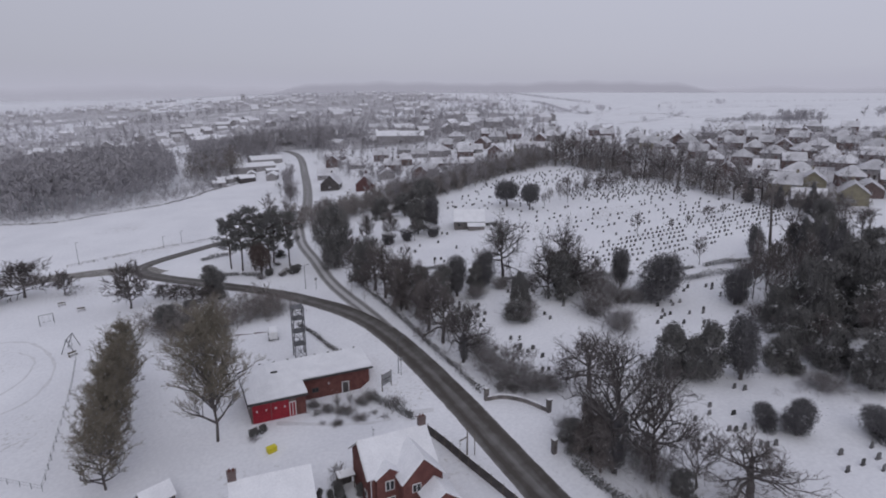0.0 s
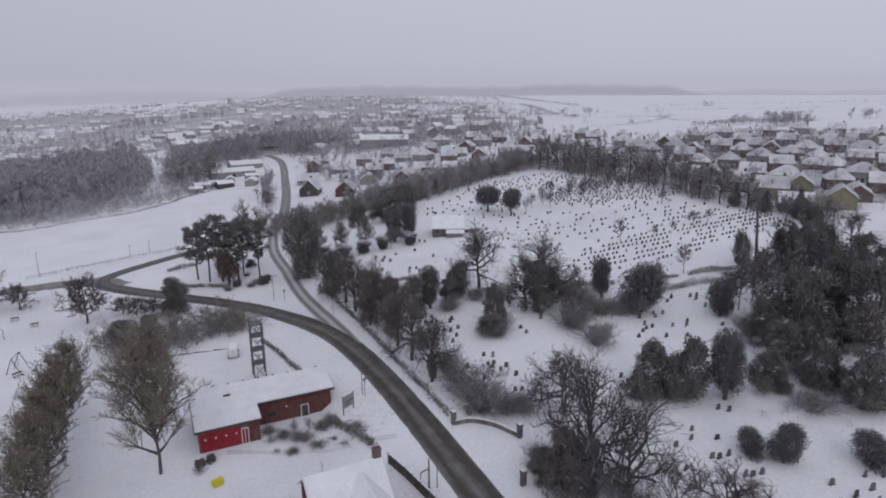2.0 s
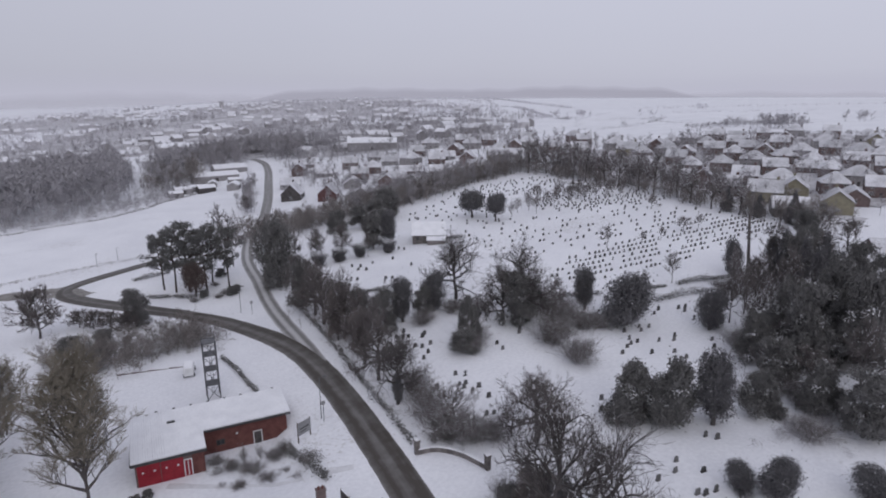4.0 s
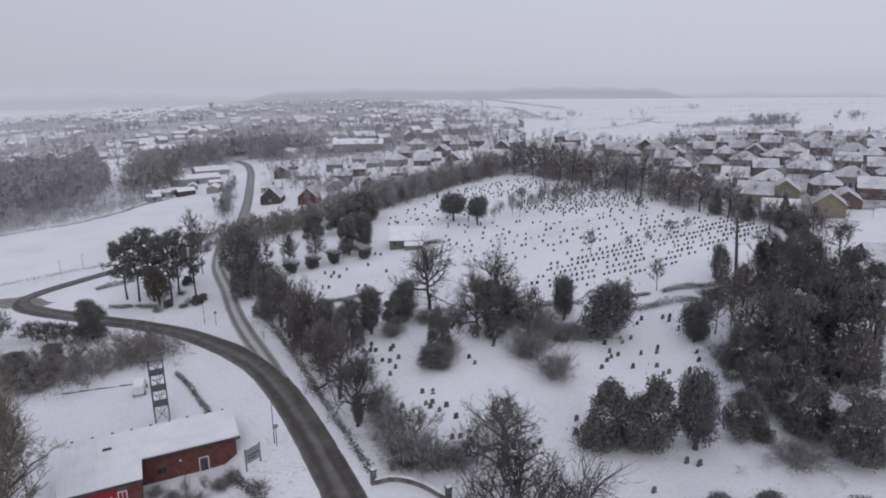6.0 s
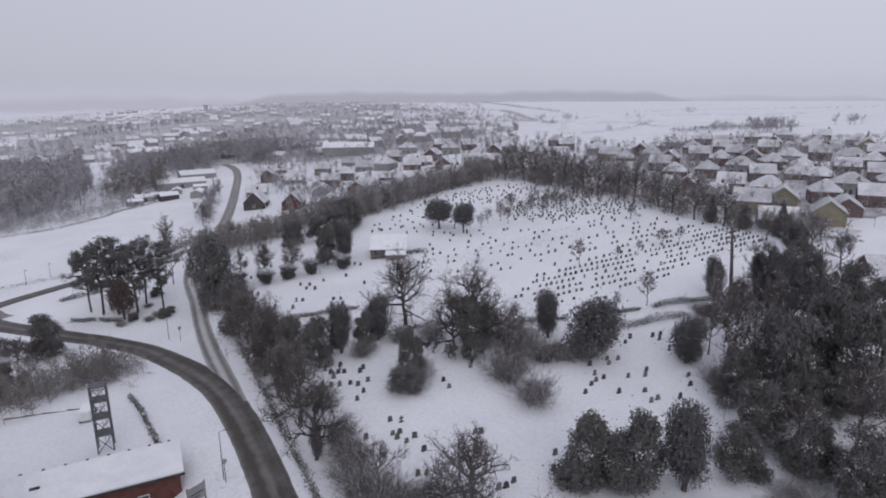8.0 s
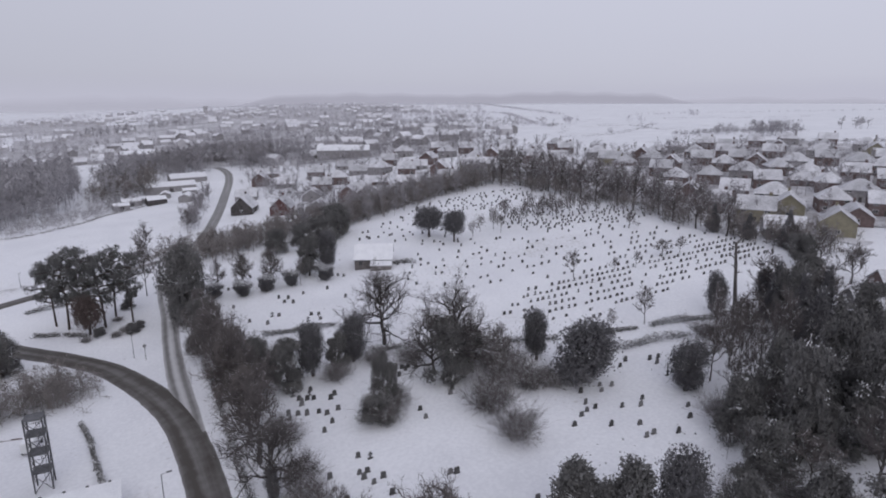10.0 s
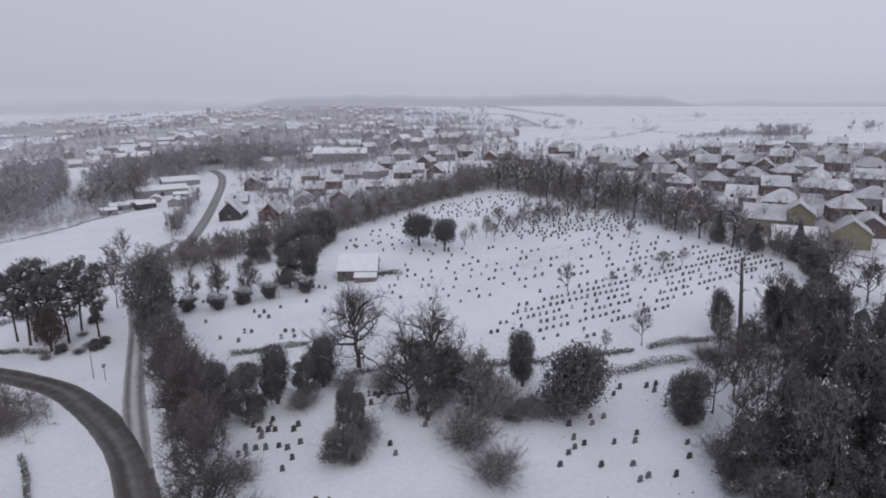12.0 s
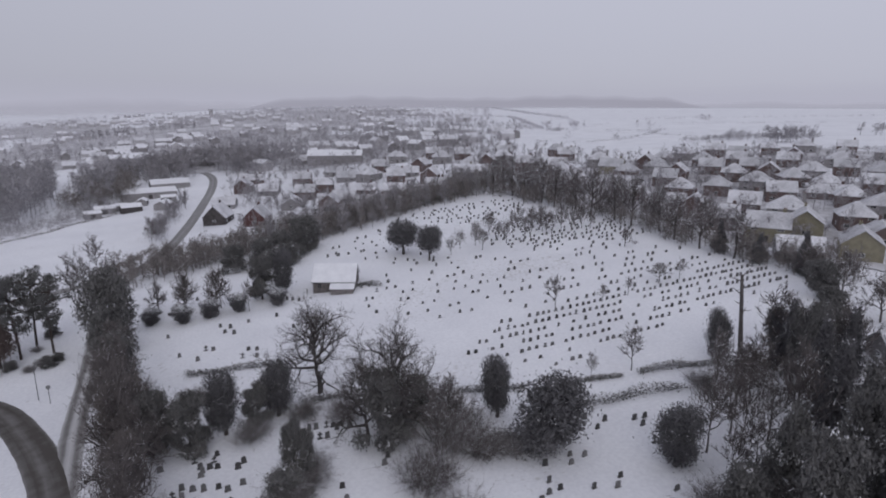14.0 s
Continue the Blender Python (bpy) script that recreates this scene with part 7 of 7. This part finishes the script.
def notice_board(x, y, rz):
    ob = thing("notice_board", lay(x, y, rz), "grey notice board on two posts in the snow", "sign")
    for s in (-1.2, 1.2):
        part("post", boxes((s - 0.07, s + 0.07, -0.07, 0.07, -0.3, 3.1)), WOOD, ob)
    part("panel", boxes((-1.25, 1.25, -0.12, -0.07, 0.9, 3.0)), GREYPANEL, ob)
    part("stripe", boxes((-0.9, 0.9, -0.135, -0.12, 1.85, 2.05), (-0.9, 0.4, -0.135, -0.12, 1.4, 1.55)), DARK_METAL, ob)
    return ob


notice_board(37.9, 91.6, 25)


def utility_pole(x, y, tall):
    ob = thing("utility_pole", lay(x, y, 15), "dark wooden pole with a crossbar beside the road", "pole")
    part("pole", rods(((0, 0, -0.3), (0, 0, tall), 0.13, 0.09)), WOOD, ob)
    part("crossbar", boxes((-1.5, 0.1, -0.06, 0.06, tall * 0.66, tall * 0.66 + 0.14)), WOOD, ob)
    part("drop_post", rods(((-1.45, 0, tall * 0.45), (-1.45, 0, tall * 0.66), 0.05)), WOOD, ob)
    return ob


utility_pole(39.9, 67.0, 4.4)
ob = thing("marker_post", lay(40.8, 66.4), "plain dark post in the verge", "post")
part("pole", rods(((0, 0, -0.3), (0, 0, 3.6), 0.07, 0.06)), WOOD, ob)


def fence(line, tall, gap, label, rails=2, material=WOOD, mesh=False):
    """Posts with rails between them along a line."""
    pts = smooth_line(line, gap)
    ob = thing("fence", pose(0, 0, 0), label, "fence")
    post = mesh_of("post", *tubes([(0, 0, -0.2)], [(0, 0, tall)], [0.045], [0.035], 4), mats=[material])
    for p in pts:
        o = part("post", post, None, ob)
        o.matrix_basis = pose(p.x, p.y, h(p.x, p.y))
    for k in range(rails):
        z = tall * (0.92 - 0.42 * k)
        for a, b in zip(pts, pts[1:]):
            part("rail", rods(((a.x, a.y, h(a.x, a.y) + z), (b.x, b.y, h(b.x, b.y) + z), 0.018), sides=4), material, ob)
    return ob


fence([(-11.7, 140), (-12.2, 124.1), (-13.3, 109.5), (-14.5, 93.4)], 1.2, 2.6, "thin wire fence beside the playing field", 2, STEEL)
fence([(-14.5, 93.4), (-17.5, 96.5), (-21.0, 100.1)], 1.0, 2.6, "thin wire fence beside the playing field", 2, STEEL)
def board_fence(line, tall, label):
    """Close-boarded panels between posts."""
    pts = smooth_line(line, 2.0)
    ob = thing("fence", pose(0, 0, 0), label, "fence")
    for a, b in zip(pts, pts[1:]):
        d = b - a
        pn = part("panel", boxes((0.06, d.length - 0.06, -0.03, 0.03, -0.2, tall)), DARKWALL, ob)
        pn.matrix_basis = pose(a.x, a.y, h(a.x, a.y), 0, 0, math.degrees(math.atan2(d.y, d.x)))
        part("snow_cap", boxes((0.06, d.length - 0.06, -0.06, 0.06, tall, tall + 0.06), bevel=0.02), SNOW, pn)
        po = part("post", boxes((-0.06, 0.06, -0.06, 0.06, -0.3, tall + 0.12)), WOOD, ob)
        po.matrix_basis = pose(a.x, a.y, h(a.x, a.y))
    return ob


def low_wall(line, tall, label):
    """A low brick wall in short bays with snow lying on its coping."""
    pts = smooth_line(line, 3.0)
    ob = thing("garden_wall", pose(0, 0, 0), label, "wall")
    for a, b in zip(pts, pts[1:]):
        d = b - a
        bay = part("bay", boxes((0.0, d.length - 0.01, -0.11, 0.11, -0.3, tall)), DARK_BRICK, ob)
        bay.matrix_basis = pose(a.x, a.y, h(a.x, a.y), 0, 0, math.degrees(math.atan2(d.y, d.x)))
        part("snow_cap", boxes((0.0, d.length - 0.01, -0.09, 0.09, tall + 0.004, tall + 0.05), bevel=0.015), SNOW, bay)
    return ob


low_wall([(14.0, 135.0), (19.4, 133.3), (27.1, 130.4)], 0.28, "low dark brick wall at the back of the station yard")
board_fence([(37.6, 75.0), (38.2, 70.6), (38.7, 64.5), (39.5, 57.0), (40, 50)], 1.6, "dark close-boarded garden fence beside the road")
fence([(-16.6, 221.1), (-2, 223.0), (12.1, 223.6), (24, 223.5)], 1.1, 3.2, "thin post and rail fence along the field", 2, WOOD)


def gate_sweep():
    """Curved low wall with piers and railings at the churchyard's entrance."""
    ob = thing("boundary_wall", pose(0, 0, 0), "low curved stone wall with piers at the churchyard entrance", "wall")
    line = smooth_line([(50.2, 77.8), (52.6, 76.9), (54.8, 74.0), (56.2, 69.6)], 0.8)
    for a, b in zip(line, line[1:]):
        d = (b - a)
        st = part("stone_course", boxes((0, d.length - 0.02, -0.2, 0.2, -0.4, 0.75)), WALLSTONE, ob)
        st.matrix_basis = pose(a.x, a.y, h(a.x, a.y), 0, 0, math.degrees(math.atan2(d.y, d.x)))
        cap = part("coping", boxes((0, d.length - 0.02, -0.25, 0.25, 0.75, 0.88), bevel=0.03), SNOW, st)
    for x, y in ((50.1, 78.0), (56.3, 69.3), (50.4, 60.4)):
        pr = part("pier", boxes((-0.32, 0.32, -0.32, 0.32, -0.4, 2.0), (-0.4, 0.4, -0.4, 0.4, 2.0, 2.2)), WALLSTONE, ob)
        pr.matrix_basis = pose(x, y, h(x, y))
        part("pier_cap", boxes((-0.34, 0.34, -0.34, 0.34, 2.2, 2.3), bevel=0.04), SNOW, pr)
    return ob


gate_sweep()


def bin_box(x, y):
    ob = thing("grit_bin", lay(x, y, 15), "yellow plastic grit bin in the snow", "bin")
    part("tub", boxes((-0.7, 0.7, -0.45, 0.45, 0, 0.75), bevel=0.05), YELLOW, ob)
    part("lid", boxes((-0.75, 0.75, -0.5, 0.5, 0.76, 0.9), bevel=0.04), YELLOW, ob)
    return ob


bin_box(15.9, 84.6)


def van(x, y, rz):
    """A parked van covered with snow."""
    ob = thing("van", lay(x, y, rz), "white van parked in the yard under snow", "van")
    bm = boxes((-2.3, 1.3, -0.9, 0.9, 0.45, 2.0), bevel=0.12)
    box(bm, 1.28, 2.3, -0.88, 0.88, 0.45, 1.15, 0.1)
    part("body", bm, WHITE_PAINT, ob)
    part("roof_snow", boxes((-2.2, 1.2, -0.82, 0.82, 2.0, 2.14), bevel=0.05), SNOW, ob)
    part("windscreen", boxes((1.30, 1.36, -0.75, 0.75, 1.25, 1.85)), PANE, ob)
    for s in (-0.92, 0.92):
        part("side_window", boxes((0.3, 1.1, s - 0.01, s + 0.01, 1.25, 1.8)), PANE, ob)
        for wx in (-1.5, 1.5):
            part("wheel", rods(((wx, s - 0.1, 0.34), (wx, s + 0.1, 0.34), 0.34), sides=14), RUBBER, ob)
    for s in (-0.6, 0.6):
        part("headlight", boxes((2.3, 2.33, s - 0.15, s + 0.15, 0.75, 0.95)), PANE, ob)
    return ob


van(26.2, 126.8, 80)


def swing(x, y, rz, s=1.0):
    ob = thing("swing_frame", lay(x, y, rz, (s, s, s)), "grey steel playground frame standing in snow", "playground frame", "playground")
    for e_ in (-1.5, 1.5):
        part("leg", rods(((e_, -1.0, -0.1), (e_, 0, 2.4), 0.06), ((e_, 1.0, -0.1), (e_, 0, 2.4), 0.06)), DARK_METAL, ob)
    part("crossbar", rods(((-1.55, 0, 2.4), (1.55, 0, 2.4), 0.06)), DARK_METAL, ob)
    for e_ in (-0.6, 0.6):
        part("swing_seat", rods(((e_ - 0.2, 0, 0.6), (e_ - 0.2, 0, 2.4), 0.015), ((e_ + 0.2, 0, 0.6), (e_ + 0.2, 0, 2.4), 0.015), ((e_ - 0.25, 0, 0.58), (e_ + 0.25, 0, 0.58), 0.06), sides=4), DARK_METAL, ob)
    return ob


swing(-12.9, 147.5, 75, 1.3)
swing(-18.8, 169.0, 10)


def bench(x, y, rz):
    ob = thing("bench", lay(x, y, rz), "wooden bench with a layer of snow", "bench", "benches")
    part("seat", boxes((-0.9, 0.9, -0.25, 0.25, 0.42, 0.5)), WOOD, ob)
    part("snow_cover", boxes((-0.88, 0.88, -0.23, 0.23, 0.5, 0.6), bevel=0.03), SNOW, ob)
    part("backrest", boxes((-0.9, 0.9, 0.25, 0.31, 0.6, 0.95)), WOOD, ob)
    for s in (-0.75, 0.75):
        part("leg", boxes((s - 0.05, s + 0.05, -0.22, 0.3, -0.1, 0.42)), WOOD, ob)
    return ob


bench(-16.2, 181.4, 10)
bench(-11.5, 173.5, 5)
bench(-12.4, 143.5, 30)

each(TWIGGY, [(33.6, 172.8, 1.4, 2.2), (39.6, 172.2, 1.5, 2.4), (41.4, 173.8, 1.8, 2.0), (40.4, 181.5, 1.2, 2.4)], "low leafless shrub under the pines", "shrub")

# shrubs and planters in front of the station
SHRUBS = [bush_mesh(41, 16, TWIG), bush_mesh(42, 14, FROST_HAZE_TWIG), bush_mesh(43, 22, BROWN_TWIG)]
for i, (x, y, s, tall) in enumerate([(24.9, 92.0, 1.8, 1.2), (27.2, 93.6, 1.6, 1.0), (28.7, 90.5, 1.4, 1.6), (33.2, 91.7, 1.8, 1.2), (25.2, 88.6, 1.5, 0.7), (30.4, 89.9, 1.6, 0.9), (33.6, 87.6, 1.5, 0.8), (34.5, 84.9, 1.8, 0.8), (29.0, 92.6, 1.0, 3.6), (31.5, 92.8, 1.2, 2.6), (14.2, 88.9, 1.9, 1.3), (22.5, 73.0, 2.0, 2.4), (21.0, 70.0, 2.0, 2.6), (7.5, 73.5, 1.6, 3.0)]):
    ob = new("shrub", SHRUBS[i % 3])
    ob.matrix_basis = lay(x, y, i * 70, (s, s, tall))
    tagged(ob, "leafless garden shrub dusted with snow", "shrub", "garden shrubs")
